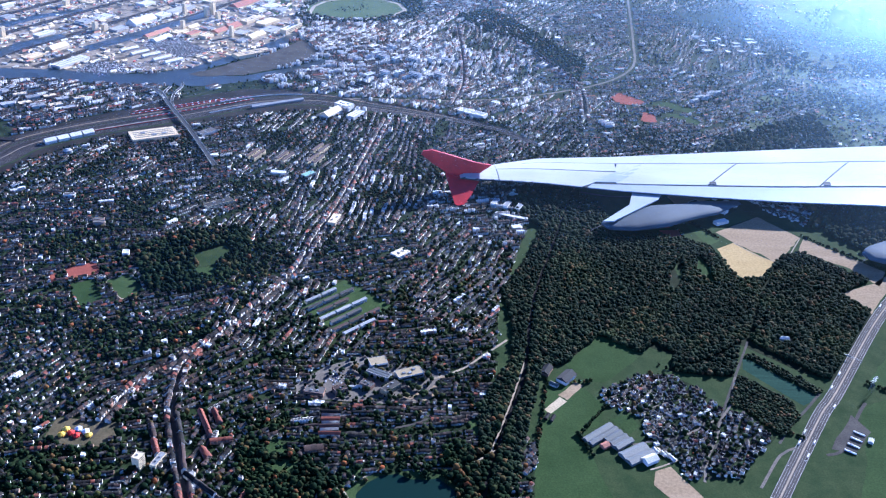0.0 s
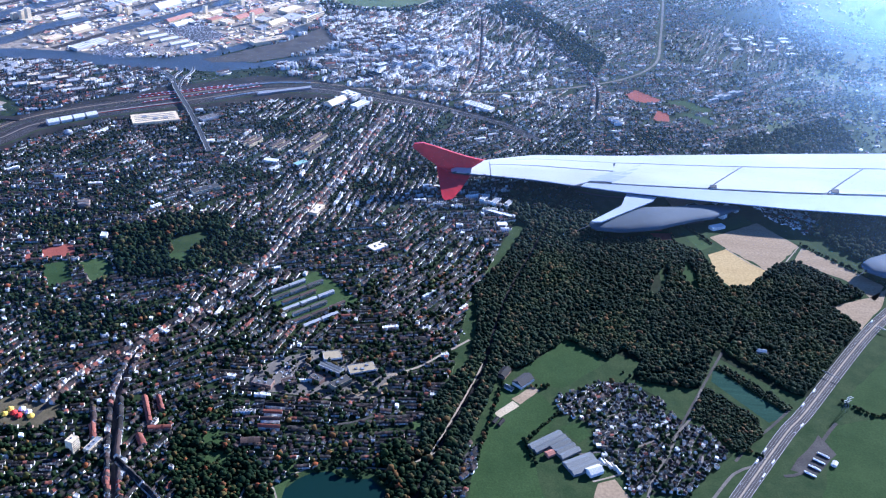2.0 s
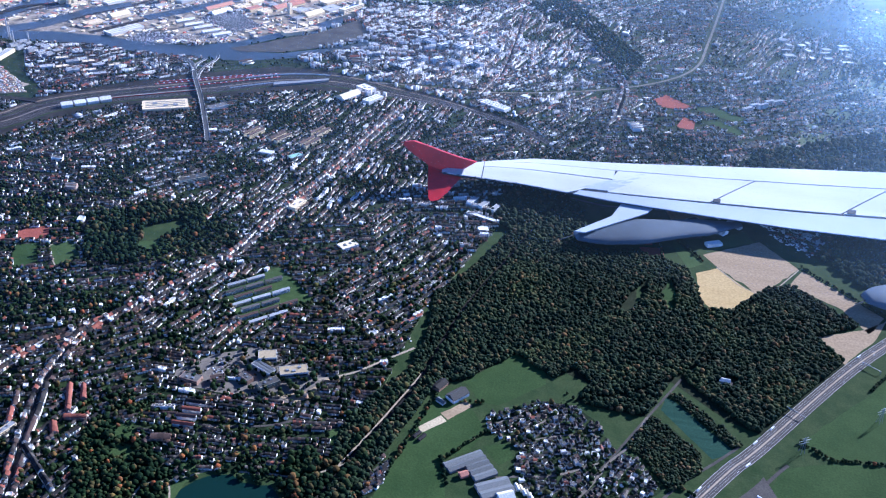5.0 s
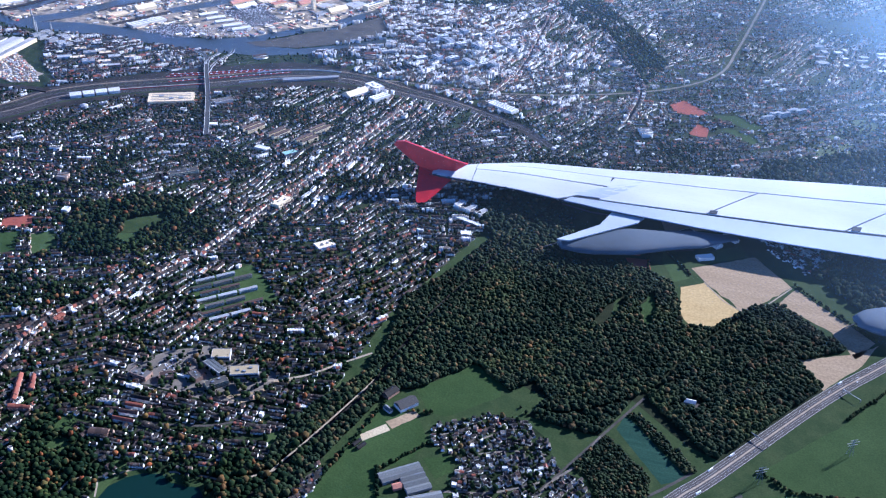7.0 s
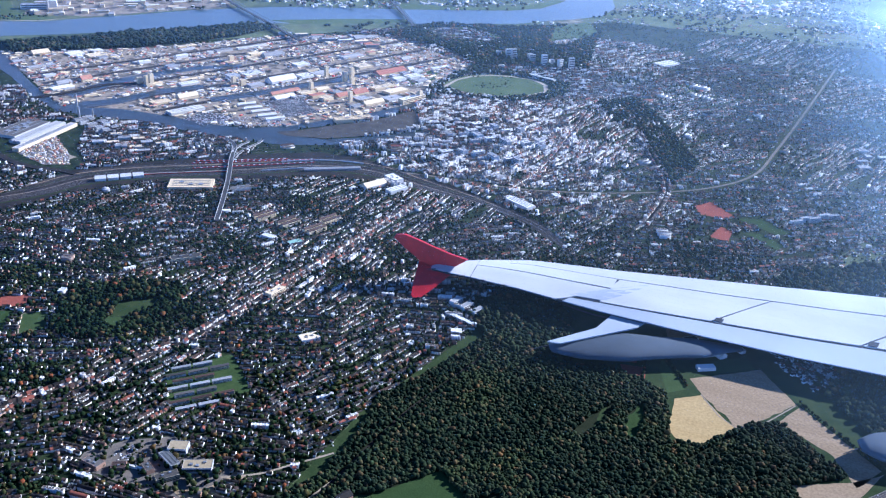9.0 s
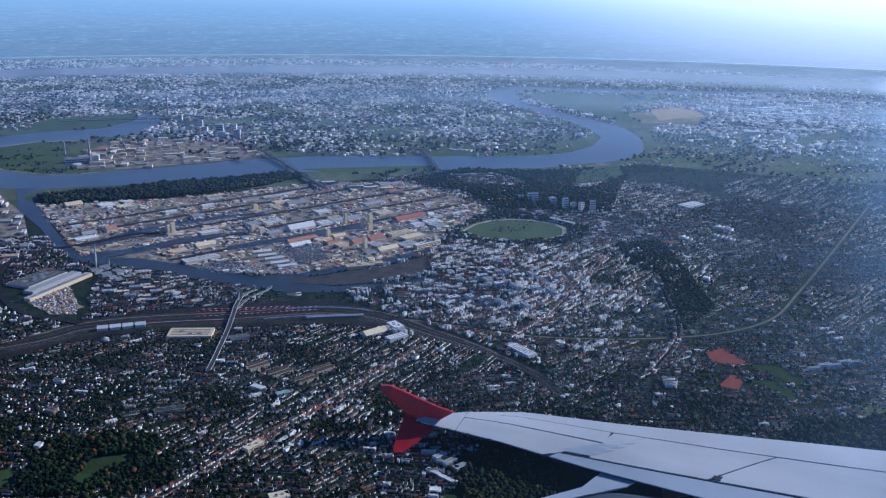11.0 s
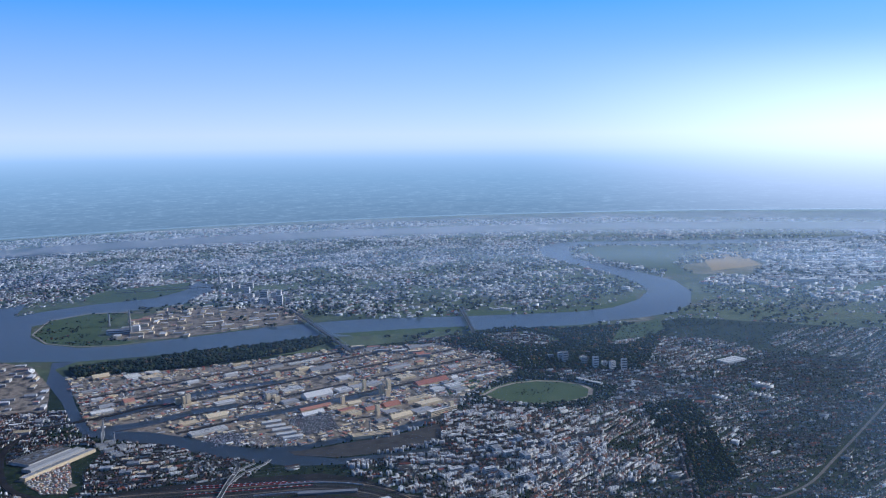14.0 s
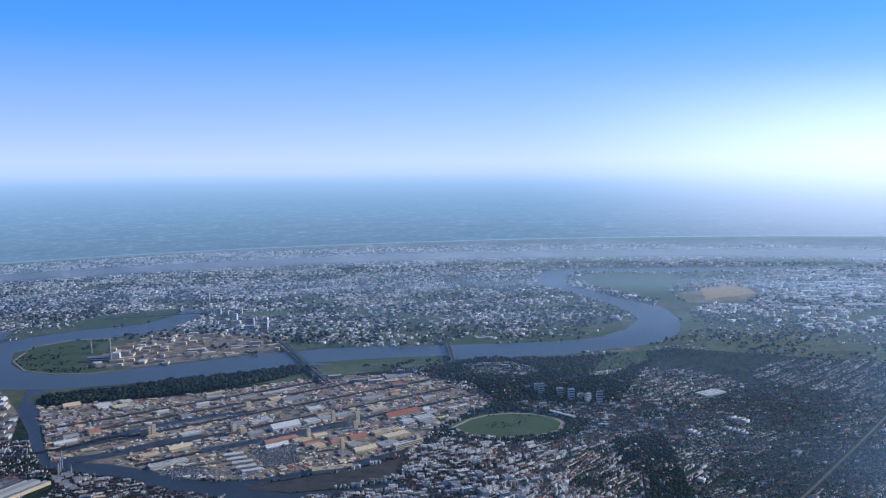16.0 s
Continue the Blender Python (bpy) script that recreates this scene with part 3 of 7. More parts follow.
TOWN = corners("-700,300 60,300 80,420 40,480 45,600 80,760 150,850 250,880 330,1000 420,1200 500,1700 380,2100 -120,2080 -240,1900 -480,1750 -640,1560 -930,1230 -800,900")
sheet("town_ground", TOWN, 0.05, M_TOWN, "dark ground of gardens, yards and paving between the houses", "town ground")
sheet("village_ground", VILLAGE, 0.06, M_TOWN, "gardens and yards of the small housing estate", "village ground")
for poly, z, mat, label, cat in (
    (corners("40,300 40,480 45,600 80,760 150,850 250,880 330,1000 460,1080 460,380 420,300"), 0.03, M_DARKGRASS, "rough grass between woods and fields", "meadow"),
    (VERGE, 0.045, M_DARKGRASS, "rough grass verges along the motorway", "verge"),
    (SHORE, 0.235, M_SAND, "pale sandy shore of the river point", "river shore"),
    (APT_LAWN, 0.07, M_LAWN, "lawns between the long apartment rows", "lawn"),
    (EAST_A, 0.05, M_GRASS, "green meadow beside the motorway", "field"),
    (EAST_C, 0.05, M_GRASS, "bright green field beyond the motorway", "field"),
    (PASTURE, 0.08, M_GRASS, "green horse pasture round the barns", "pasture"),
    (PASTURE_C, 0.09, M_GRASS, "small green paddock beside the estate", "pasture"),
    (MEADOW_A, 0.09, M_GRASS, "smooth green meadow cut into the wood", "meadow"),
    (MEADOW_B, 0.09, M_DARKGRASS, "rough dark meadow at the wood's edge", "meadow"),
    (WHEAT, 0.09, M_WHEAT, "pale yellow stubble field", "field"),
    (BROWN_A, 0.09, M_SOIL, "light brown ploughed field", "field"),
    (BROWN_B, 0.09, M_SOIL, "light brown ploughed field along the avenue", "field"),
    (BROWN_C, 0.09, M_SOIL, "reddish brown bare field near the motorway", "field"),
    (PLANTATION, 0.09, M_CROP, "dark green tree nursery in rows", "field"),
    (CLEARING, 0.10, M_GRASS, "narrow bright clearing in the wood", "clearing"),
    (RED_A, 0.10, M_CLAY, "red clay sports court", "sports court"),
    (RED_B, 0.10, M_CLAY, "red clay tennis court", "sports court"),
    (GREEN_A, 0.10, M_LAWN, "green sports pitch framed by hedges", "sports pitch"),
    (GREEN_B, 0.10, M_LAWN, "green sports pitch at the wood's edge", "sports pitch"),
    (BROWN_SPORT, 0.10, M_SOIL, "bare brown allotment field", "field"),
    (GREEN_STRIP, 0.10, M_LAWN, "green strip between hedges", "lawn"),
    (GREEN_C, 0.10, M_LAWN, "green lawn beside the nursery yard", "lawn"),
    (PITCH, 0.12, M_LAWN, "mown football pitch with a pale running path", "sports pitch"),
    (PITCH_B, 0.12, M_GRASS, "bright green football pitch", "sports pitch"),
    (RED_SPORT, 0.12, M_CLAY, "red cinder sports field", "sports court"),
    (RED_SPORT_B, 0.12, M_CLAY, "small red tennis court", "sports court"),
    (FAIR, 0.12, ground_mat("trodden_earth", [(0.3, (0.075, 0.066, 0.036)), (0.7, (0.13, 0.105, 0.062))], 0.08, 0.9), "brown trodden fairground", "fairground"),
    (LAKE_BANK, 0.10, M_DARKGRASS, "grassy bank of the park lake", "lake bank"),
    (PARK_LAWN, 0.13, M_LAWN, "park lawn beside the lake", "lawn"),
    (PARK_LAWN_B, 0.13, M_LAWN, "park lawn among trees", "lawn"),
    (PARK_LAWN_C, 0.13, M_LAWN, "park lawn at the old town's edge", "lawn"),
    (PARK_LAWN_D, 0.13, M_LAWN, "small park lawn among dark trees", "lawn"),
    (LAWN_C, 0.13, M_LAWN, "green lawn between woods", "lawn"),
    (SCHOOL, 0.12, M_LANE, "paved grounds of the school", "school yard"),
    (RED_FIELD, 0.12, M_CLAY, "red cinder sports field", "sports court"),
    (RED_FIELD_B, 0.12, M_CLAY, "red tennis courts", "sports court"),
    (GREEN_FAR, 0.12, M_GRASS, "green football pitch", "sports pitch"),
    (GREEN_FAR_B, 0.12, M_GRASS, "yellow-green football pitch", "sports pitch"),
    (PARK_CLEAR, 0.12, M_DARKGRASS, "park meadow among trees", "lawn"),
    (PARK_CLEAR_B, 0.12, M_LAWN, "small park meadow", "lawn"),
    (HARBOUR, 0.15, M_HARBOUR, "pale paved quays of the river port", "harbour ground"),
    (ISLE, 0.45, M_STREET, "harbour island with a grassy tip", "harbour ground"),
    (corners("-560,880 -548,885 -480,890 -478,905 -545,920"), 0.14, M_GRAVEL, "pale gravel yard of the works", "works yard"),
    (corners("-433,1787 -360,1844 -259,1808 -271,1740 -361,1716"), 0.22, M_MEADOW, "park meadow near the river", "lawn"),
    (corners("-207,1951 -163,2050 -115,1945 -140,1796 -172,1782"), 0.215, M_MEADOW, "green golf meadow near the river", "lawn"),
    (corners("-405,1826 -375,1838 -340,1774 -364,1764"), 0.23, M_SOIL, "brown garden plots in the river park", "field"),
    (corners("88,1610 118,1636 128,1596 105,1577"), 0.22, M_LAWN, "small green park among houses", "lawn"),
    (corners("-311,1446 -273,1508 -258,1440 -275,1398"), 0.22, M_LAWN, "green triangle beside the racecourse", "lawn"),
    (corners("-353,3049 -260,3145 -130,2869 -229,2728"), 0.22, M_WHEAT, "pale stubble fields inside the river bend", "field"),
    (corners("-543,883 -492,868 -467,882 -500,915 -558,957 -560,914"), 0.22, M_LANE, "dusty storage yard of the works", "works yard"),
    (corners("-320,827 -260,860 -280,888 -320,863"), 0.14, M_GRAVEL, "pale car park beside the railway hall", "car park"),
    (corners("191,689 197,687 199,669 198,654 195,655 195,675"), 0.10, M_DARKGRASS, "narrow grassy ride in the wood", "clearing"),
    (corners("249,577 255,582 263,576 261,570 251,569"), 0.10, M_STREET, "paved clearing round the forest hut", "clearing"),
    (corners("212,530 216,534 240,504 236,503"), 0.11, M_DARKGRASS, "rough strip beside the tree nursery", "field"),
    (corners("224,786 242,794 246,775 231,768"), 0.11, M_STREET, "car park beside the sports grounds", "car park"),
    (YARD, 0.18, M_YARD, "brown ballast of the railway yard", "railway yard"),
    (RACE_RIM, 0.17, M_MEADOW, "grass round the racecourse", "racecourse"),
    (RACE, 0.18, M_SAND, "pale sand ring of the racecourse", "racecourse"),
    (INFIELD, 0.24, M_MEADOW, "green infield of the racecourse", "racecourse"),
    (PENINSULA, 0.25, M_MEADOW, "green river meadow on the point", "river meadow"),
    (BANK, 0.25, M_MEADOW, "green river bank", "river meadow"),
    (BANK_B, 0.25, M_MEADOW, "green river bank with sandy edge", "river meadow"),
    (BANK_C, 0.25, M_MEADOW, "green flood meadow", "river meadow"),
    (FLOOD_MEADOW, 0.15, M_MEADOW, "wide green flood meadow inside the river bend", "river meadow"),
    (PALE_FIELD, 0.16, ground_mat("pale_field", [(0.35, (0.10, 0.12, 0.05)), (0.5, (0.20, 0.18, 0.10)), (0.65, (0.32, 0.26, 0.16))], 0.008, 0.1), "pale and green fields beyond the river", "field"),
    (EAST_FIELD, 0.16, M_MEADOW, "green field beside the works town", "field"),
    (ALLOTMENTS, 0.15, M_MEADOW, "green allotments with pale sheds", "allotments"),
):
    sheet(cat.replace(" ", "_"), poly, z, mat, label, cat, rough_edge=0.5 if len(poly) > 4 and cat not in ("racecourse",) else 0.0)
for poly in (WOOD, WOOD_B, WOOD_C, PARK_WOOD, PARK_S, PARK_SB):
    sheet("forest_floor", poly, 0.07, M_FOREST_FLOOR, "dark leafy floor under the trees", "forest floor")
for n, (poly, z) in enumerate(((RHINE_A, 0.20), (RHINE_B, 0.20), (RHINE_C, 0.204), (RHINE_D, 0.204), (RHINE_E, 0.20), (CANAL_A, 0.21), (CANAL_B, 0.22), (BASIN_A, 0.23), (BASIN_B, 0.23), (BASIN_C, 0.23), (LAKE, 0.14))):
    sheet("water", poly, z, LAKE_WATER if poly is LAKE else (CANAL_WATER if n > 4 else WATER), "dark green park lake" if poly is LAKE else ("grey-blue water of the wide river" if n < 5 else "dark water of the harbour basin"), "water")

for name, line, w, z, mat, label in (
    ("motorway", MOTORWAY, 10.0, 0.20, M_MOTORWAY, "grey concrete motorway with two carriageways"),
    ("road", MAIN, 3.0, 0.15, M_STREET, "main street of the town, lined with pale houses"),
    ("road", STREET_LEFT, 2.6, 0.15, M_STREET, "wide street through the old town"),
    ("road", LANE, 1.7, 0.15, M_STREET, "straight lane through the wood"),
    ("path", TRACK, 1.2, 0.15, M_GRAVEL, "pale gravel track beside the old railway"),
    ("path", TRACK_B, 1.8, 0.15, M_GRAVEL, "pale curved footpath"),
    ("road", LOW_STREET, 1.8, 0.15, M_STREET, "side street with parked cars"),
    ("road", BYPASS, 3.2, 0.16, M_STREET, "grey bypass road"),
    ("road", AVENUE_E, 2.0, 0.16, M_STREET, "avenue beside the fields"),
    ("railway", OLD_RAIL, 2.4, 0.16, M_YARD, "overgrown railway line in a cutting of trees"),
    ("railway", RAIL_CURVE, 3.4, 0.30, M_LANE, "curved railway line on grey ballast"),
    ("road", STREET_R, 3.0, 0.16, M_STREET, "town street"),
    ("road", STREET_S, 2.8, 0.16, M_STREET, "town street in the centre"),
    ("road", corners_line("117,492 132,504 140,496 150,508 159,513"), 1.3, 0.15, M_LANE, "winding lane of the small estate"),
    ("road", corners_line("141,483 157,492 170,496 181,497"), 1.2, 0.15, M_LANE, "short lane of the small estate"),
    ("road", corners_line("125,446 142,452 154,455 167,463 180,473 188,478"), 1.5, 0.15, M_LANE, "village street towards the nursery"),
    ("road", corners_line("208,524 197,492 188,478 180,458 169,436 163,416"), 1.7, 0.16, M_LANE, "lane through the small estate"),
    ("path", corners_line("132,424 140,428 150,434 156,441"), 1.2, 0.15, M_GRAVEL, "sandy yard lane of the nursery"),
    ("path", SHORE_WALK, 1.2, 0.16, M_GRAVEL, "pale path beside the lake"),
    ("path", LAKE_WALK, 1.2, 0.16, M_GRAVEL, "pale curved path through the lake park"),
    ("path", corners_line("-43,381 -47,389 -50,393"), 1.0, 0.164, M_GRAVEL, "pale shore path"),
    ("path", corners_line("-113,425 -109,429 -114,436"), 1.0, 0.16, M_GRAVEL, "short pale park path"),
    ("path", corners_line("237,464 248,479 276,525"), 1.2, 0.14, M_DARKGRASS, "grassy track beside the motorway"),
    ("road", corners_line("196,414 216,444 228,452 240,462"), 1.8, 0.15, M_LANE, "slip road past the lay-by"),
    ("railway", RAIL_LOOP, 8.0, 1.2, M_YARD, "dark railway embankment curving round the works"),
    ("path", FIELD_PATH, 1.0, 0.16, M_GRAVEL, "pale field path"),
):
    tagged(ribbon(name, line, w, z, mat, thick=z), label, name, kind="structure")
for sh, w in ((0.0, 1.1), (4.75, 0.25), (-4.75, 0.25), (1.7, 0.12), (-1.7, 0.12), (3.1, 0.12), (-3.1, 0.12)):
    tagged(ribbon("lane_marking", MOTORWAY, w, 0.204, M_GRAVEL if w > 1 else M_LINE, shift=sh), "pale central strip of the motorway" if w > 1 else "white painted lane line", "road marking", kind="structure")


def fan(shift):
    """A track of the yard: the tracks draw together towards the yard's eastern end."""
    along = np.arange(len(YARD_LINE)) / len(YARD_LINE)
    near_end = np.clip((along - 0.56) / 0.3, 0, 1)
    return YARD_LINE + sideways(YARD_LINE) * (shift * (1 - 0.82 * near_end * near_end * (3 - 2 * near_end)))[:, None]


for k, sh in enumerate(np.linspace(-21, 21, 20)):
    ends = fan(sh * 0.95)[6 + (k * 7) % 5 * 3:-3 - (k * 5) % 4 * 2 - (22 if k % 3 else 0)]
    tagged(ribbon("rail_track", ends, 0.42, 0.26, RAIL, thick=0.06), "steel railway track on ballast", "rail track", "tracks of the railway yard", "structure")

for sh, w, mat, label in ((-22.5, 2.5, M_DARKGRASS, "strip of weeds along the tracks"), (6.5, 1.4, M_DARKGRASS, "strip of weeds between the tracks"), (-6.0, 1.2, M_GRAVEL, "pale service path between the tracks"), (15.0, 1.6, M_SOIL, "rusty brown strip of ballast")):
    tagged(ribbon("track_strip", fan(sh)[8:-30], w, 0.235, mat), label, "ground strip", kind="structure")
ring = np.array(PITCH + PITCH[:1], float)
tagged(ribbon("running_path", curve_line(ring, 40), 1.1, 0.135, M_GRAVEL), "pale path round the football pitch", "path", kind="structure")

# ---- houses and trees ----
NO_HOUSE = [APT_LAWN, RACE_RIM, MEADOW_A, MEADOW_B, PASTURE, PASTURE_C, WHEAT, BROWN_A, BROWN_B, BROWN_C, RED_A, RED_B, GREEN_A, GREEN_B, BROWN_SPORT, GREEN_STRIP, GREEN_C, PLANTATION, PITCH, PITCH_B, RED_SPORT, RED_SPORT_B, FAIR, LAKE_BANK, LAWN_C, SCHOOL, RED_FIELD, RED_FIELD_B, GREEN_FAR, GREEN_FAR_B, RACE, WOOD, WOOD_B, WOOD_C, PARK_WOOD, PARK_S, PARK_SB, RIVER_WOOD, HARBOUR, YARD, EAST_A, EAST_C, CANAL_A, CANAL_B, ISLE, corners("-600,862 -452,858 -452,892 -500,932 -556,1010 -600,1005 -625,930")]
WATERS = [RHINE_A, RHINE_B, RHINE_C, RHINE_D, RHINE_E, PENINSULA, BANK, BANK_B, BANK_C]
NO_LINES = [(MOTORWAY, 9), (MAIN, 2.8), (STREET_LEFT, 2.6), (LANE, 2.2), (OLD_RAIL, 4), (BYPASS, 3.2), (RAIL_CURVE, 6), (STREET_R, 3), (STREET_S, 3), (TRACK_B, 2), (LOW_STREET, 2.2), (AVENUE_E, 2.5), (RAIL_LOOP, 7)]

GABLE = np.array([(-.5, -.5, 0), (.5, -.5, 0), (.5, .5, 0), (-.5, .5, 0), (-.5, -.5, .62), (.5, -.5, .62), (.5, .5, .62), (-.5, .5, .62), (-.5, 0, .98), (.5, 0, .98),
                  (-.54, -.57, .585), (.54, -.57, .585), (.54, 0, 1.0), (-.54, 0, 1.0), (.54, .57, .585), (-.54, .57, .585)])
GABLE_F = [(0, 1, 5, 4), (2, 3, 7, 6), (1, 2, 6, 9, 5), (3, 0, 4, 8, 7), (10, 11, 12, 13), (13, 12, 14, 15)]
FLAT = np.array([(-.5, -.5, 0), (.5, -.5, 0), (.5, .5, 0), (-.5, .5, 0), (-.5, -.5, 1), (.5, -.5, 1), (.5, .5, 1), (-.5, .5, 1), (-.47, -.47, .97), (.47, -.47, .97), (.47, .47, .97), (-.47, .47, .97)])
FLAT_F = [(0, 1, 5, 4), (1, 2, 6, 5), (2, 3, 7, 6), (3, 0, 4, 7), (4, 5, 9, 8), (5, 6, 10, 9), (6, 7, 11, 10), (7, 4, 8, 11), (8, 9, 10, 11)]
HOUSE_MATS = WALLS + ROOFS

cells = set()


def claim(xy, size=2.0):
    for k in map(tuple, np.floor(np.asarray(xy) / size).astype(int)):
        cells.add(k)


def vacant(xy, size=2.0):
    return np.array([tuple(k) not in cells for k in np.floor(np.asarray(xy) / size).astype(int)])


def allowed(p, polys, lines=NO_LINES):
    ok = np.ones(len(p), bool)
    for poly in polys:
        ok &= ~inside(poly, p)
    for line, d in lines:
        box = (p > line.min(0) - d).all(1) & (p < line.max(0) + d).all(1) & ok
        if box.any():
            idx = np.nonzero(box)[0]
            ok[idx] &= off_line(line, p[idx]) > d
    return ok


# Each quarter: centre, direction of its streets, distance between them, and its kind of house.
QUARTERS = [(-200, 400, 12, 14, 0), (-110, 400, 75, 13, 0), (-60, 455, 5, 11, 0), (-30, 560, 15, 12, 0), (20, 600, 62, 10, 0), (-90, 560, 78, 12, 0), (-150, 470, 40, 13, 0), (-215, 520, 30, 13, 0),
            (-260, 470, 65, 12, 0), (-320, 560, 20, 14, 0), (-60, 650, 25, 14, 0), (-10, 700, 70, 13, 0), (40, 760, 20, 14, 1), (-130, 720, 80, 13, 0), (-60, 780, 82, 14, 1), (-200, 760, 50, 14, 0),
            (-300, 700, 15, 14, 0), (-350, 800, 60, 14, 0), (-250, 850, 30, 14, 0), (-160, 870, 75, 15, 0), (-60, 900, 85, 14, 0), (30, 880, 40, 14, 0), (100, 920, 65, 13, 0), (180, 920, 20, 13, 0),
            (-60, 1120, 60, 13, 2), (20, 1180, 78, 14, 2), (-120, 1180, 30, 14, 2), (70, 1100, 50, 13, 1), (-30, 1280, 65, 14, 2), (60, 1320, 80, 14, 1), (160, 1250, 55, 14, 0), (200, 1180, 20, 15, 0),
            (320, 1150, 40, 14, 0), (360, 1350, 70, 14, 0), (250, 1450, 25, 15, 0), (120, 1500, 60, 15, 0), (20, 1560, 35, 16, 1), (-40, 1750, 60, 17, 1), (160, 1720, 20, 17, 0), (330, 1700, 55, 17, 0), (220, 1950, 75, 18, 0),
            (150, 480, 58, 9, 0), (330, 900, 40, 12, 0), (-420, 620, 35, 14, 0), (-500, 760, 60, 15, 0), (-420, 480, 10, 14, 0), (-170, 1600, 30, 15, 1), (-300, 1640, 60, 16, 1), (-180, 1340, 52, 14, 2), (-50, 1450, 60, 15, 1), (-380, 1690, 20, 17, 1), (-520, 900, 30, 14, 1), (-460, 990, 50, 14, 1), (-640, 820, 60, 15, 0), (-560, 640, 25, 15, 0), (-700, 960, 40, 15, 1)]
centres = np.array([q[:2] for q in QUARTERS], float)


def warp(p):
    return p + np.stack([16 * np.sin(p[:, 1] / 23 + p[:, 0] / 61), 16 * np.sin(p[:, 0] / 27 - p[:, 1] / 53)], 1)


hx, ha, hs, hk, streets = [], [], [], [], []
for n, (qx, qy, deg, gap, kind) in enumerate(QUARTERS):
    a = radians(deg)
    d, s = np.array([math.cos(a), math.sin(a)]), np.array([-math.sin(a), math.cos(a)])
    for row in np.arange(-150, 150, gap * 1.0):
        bend = rng.normal(0, 0.04)
        run = np.arange(-150, 150, 3.0)
        sway, phase = rng.uniform(1.0, 3.5), rng.uniform(0, 6.3)
        mid = np.array([qx, qy]) + run[:, None] * d + (row + bend * run + sway * np.sin(run / 21 + phase))[:, None] * s
        own = (np.linalg.norm(warp(mid)[:, None] - centres[None], axis=2).argmin(1) == n) & allowed(mid, NO_HOUSE)
        for i in np.nonzero(own[:-1] & own[1:])[0]:
            streets.append((mid[i], mid[i + 1]))
        for side in (-1, 1):
            x = -150.0 + rng.uniform(0, 4)
            while x < 150:
                terraced = rng.random() < (0.40, 0.55, 0.7)[kind]
                count = int(rng.integers(3, 8)) if terraced else 1
                ln = rng.uniform(1.6, 2.1) if terraced else rng.uniform(2.0, 3.0)
                wd = rng.uniform(2.2, 2.8) if kind < 2 else rng.uniform(2.8, 3.8)
                ht = (rng.uniform(2.3, 3.0), rng.uniform(3.0, 4.2), rng.uniform(3.8, 5.6))[kind]
                flat = rng.random() < (0.06, 0.20, 0.48)[kind]
                back = rng.uniform(2.2, 3.6)
                turn90 = (not terraced) and rng.random() < 0.4
                wall, roof = rng.choice(3, p=[.62, .20, .18]), (rng.choice([3, 4], p=[.62, .38]) if flat else rng.choice(3, p=[.76, .18, .06]))
                for _ in range(count):
                    p = np.array([qx, qy]) + x * d + (row + bend * x + sway * math.sin(x / 21 + phase) + side * back) * s
                    hx.append(p + (0 if terraced else rng.normal(0, .45, 2))), ha.append(a + (math.pi / 2 if turn90 else 0) + rng.normal(0, .03 if terraced else .14)), hs.append((ln, wd, ht * rng.uniform(.9, 1.1))), hk.append((n, flat, wall if rng.random() < .6 else rng.choice(3, p=[.6, .2, .2]), roof if flat or rng.random() < .65 else rng.choice(3, p=[.7, .2, .1])))
                    x += ln * (1.0 if terraced else 1.0)
                x += rng.uniform(0.8, 3.6) if kind else rng.uniform(0.9, 4.6)
hx, ha, hs, hk = np.array(hx), np.array(ha), np.array(hs), np.array(hk)
own = np.zeros(len(hx), bool)
for lo in range(0, len(hx), 20000):
    part_x = hx[lo:lo + 20000]
    own[lo:lo + 20000] = np.linalg.norm(warp(part_x)[:, None] - centres[None], axis=2).argmin(1) == hk[lo:lo + 20000, 0]
own &= (np.linalg.norm(hx - centres[hk[:, 0]], axis=1) < 145) & allowed(hx, NO_HOUSE) & (hx[:, 1] > 335)
own &= inside(TOWN, hx) | inside(VILLAGE, hx) | ((hx[:, 0] > 250) & (hx[:, 1] > 850))
hx, ha, hs, hk = hx[own], ha[own], hs[own], hk[own]

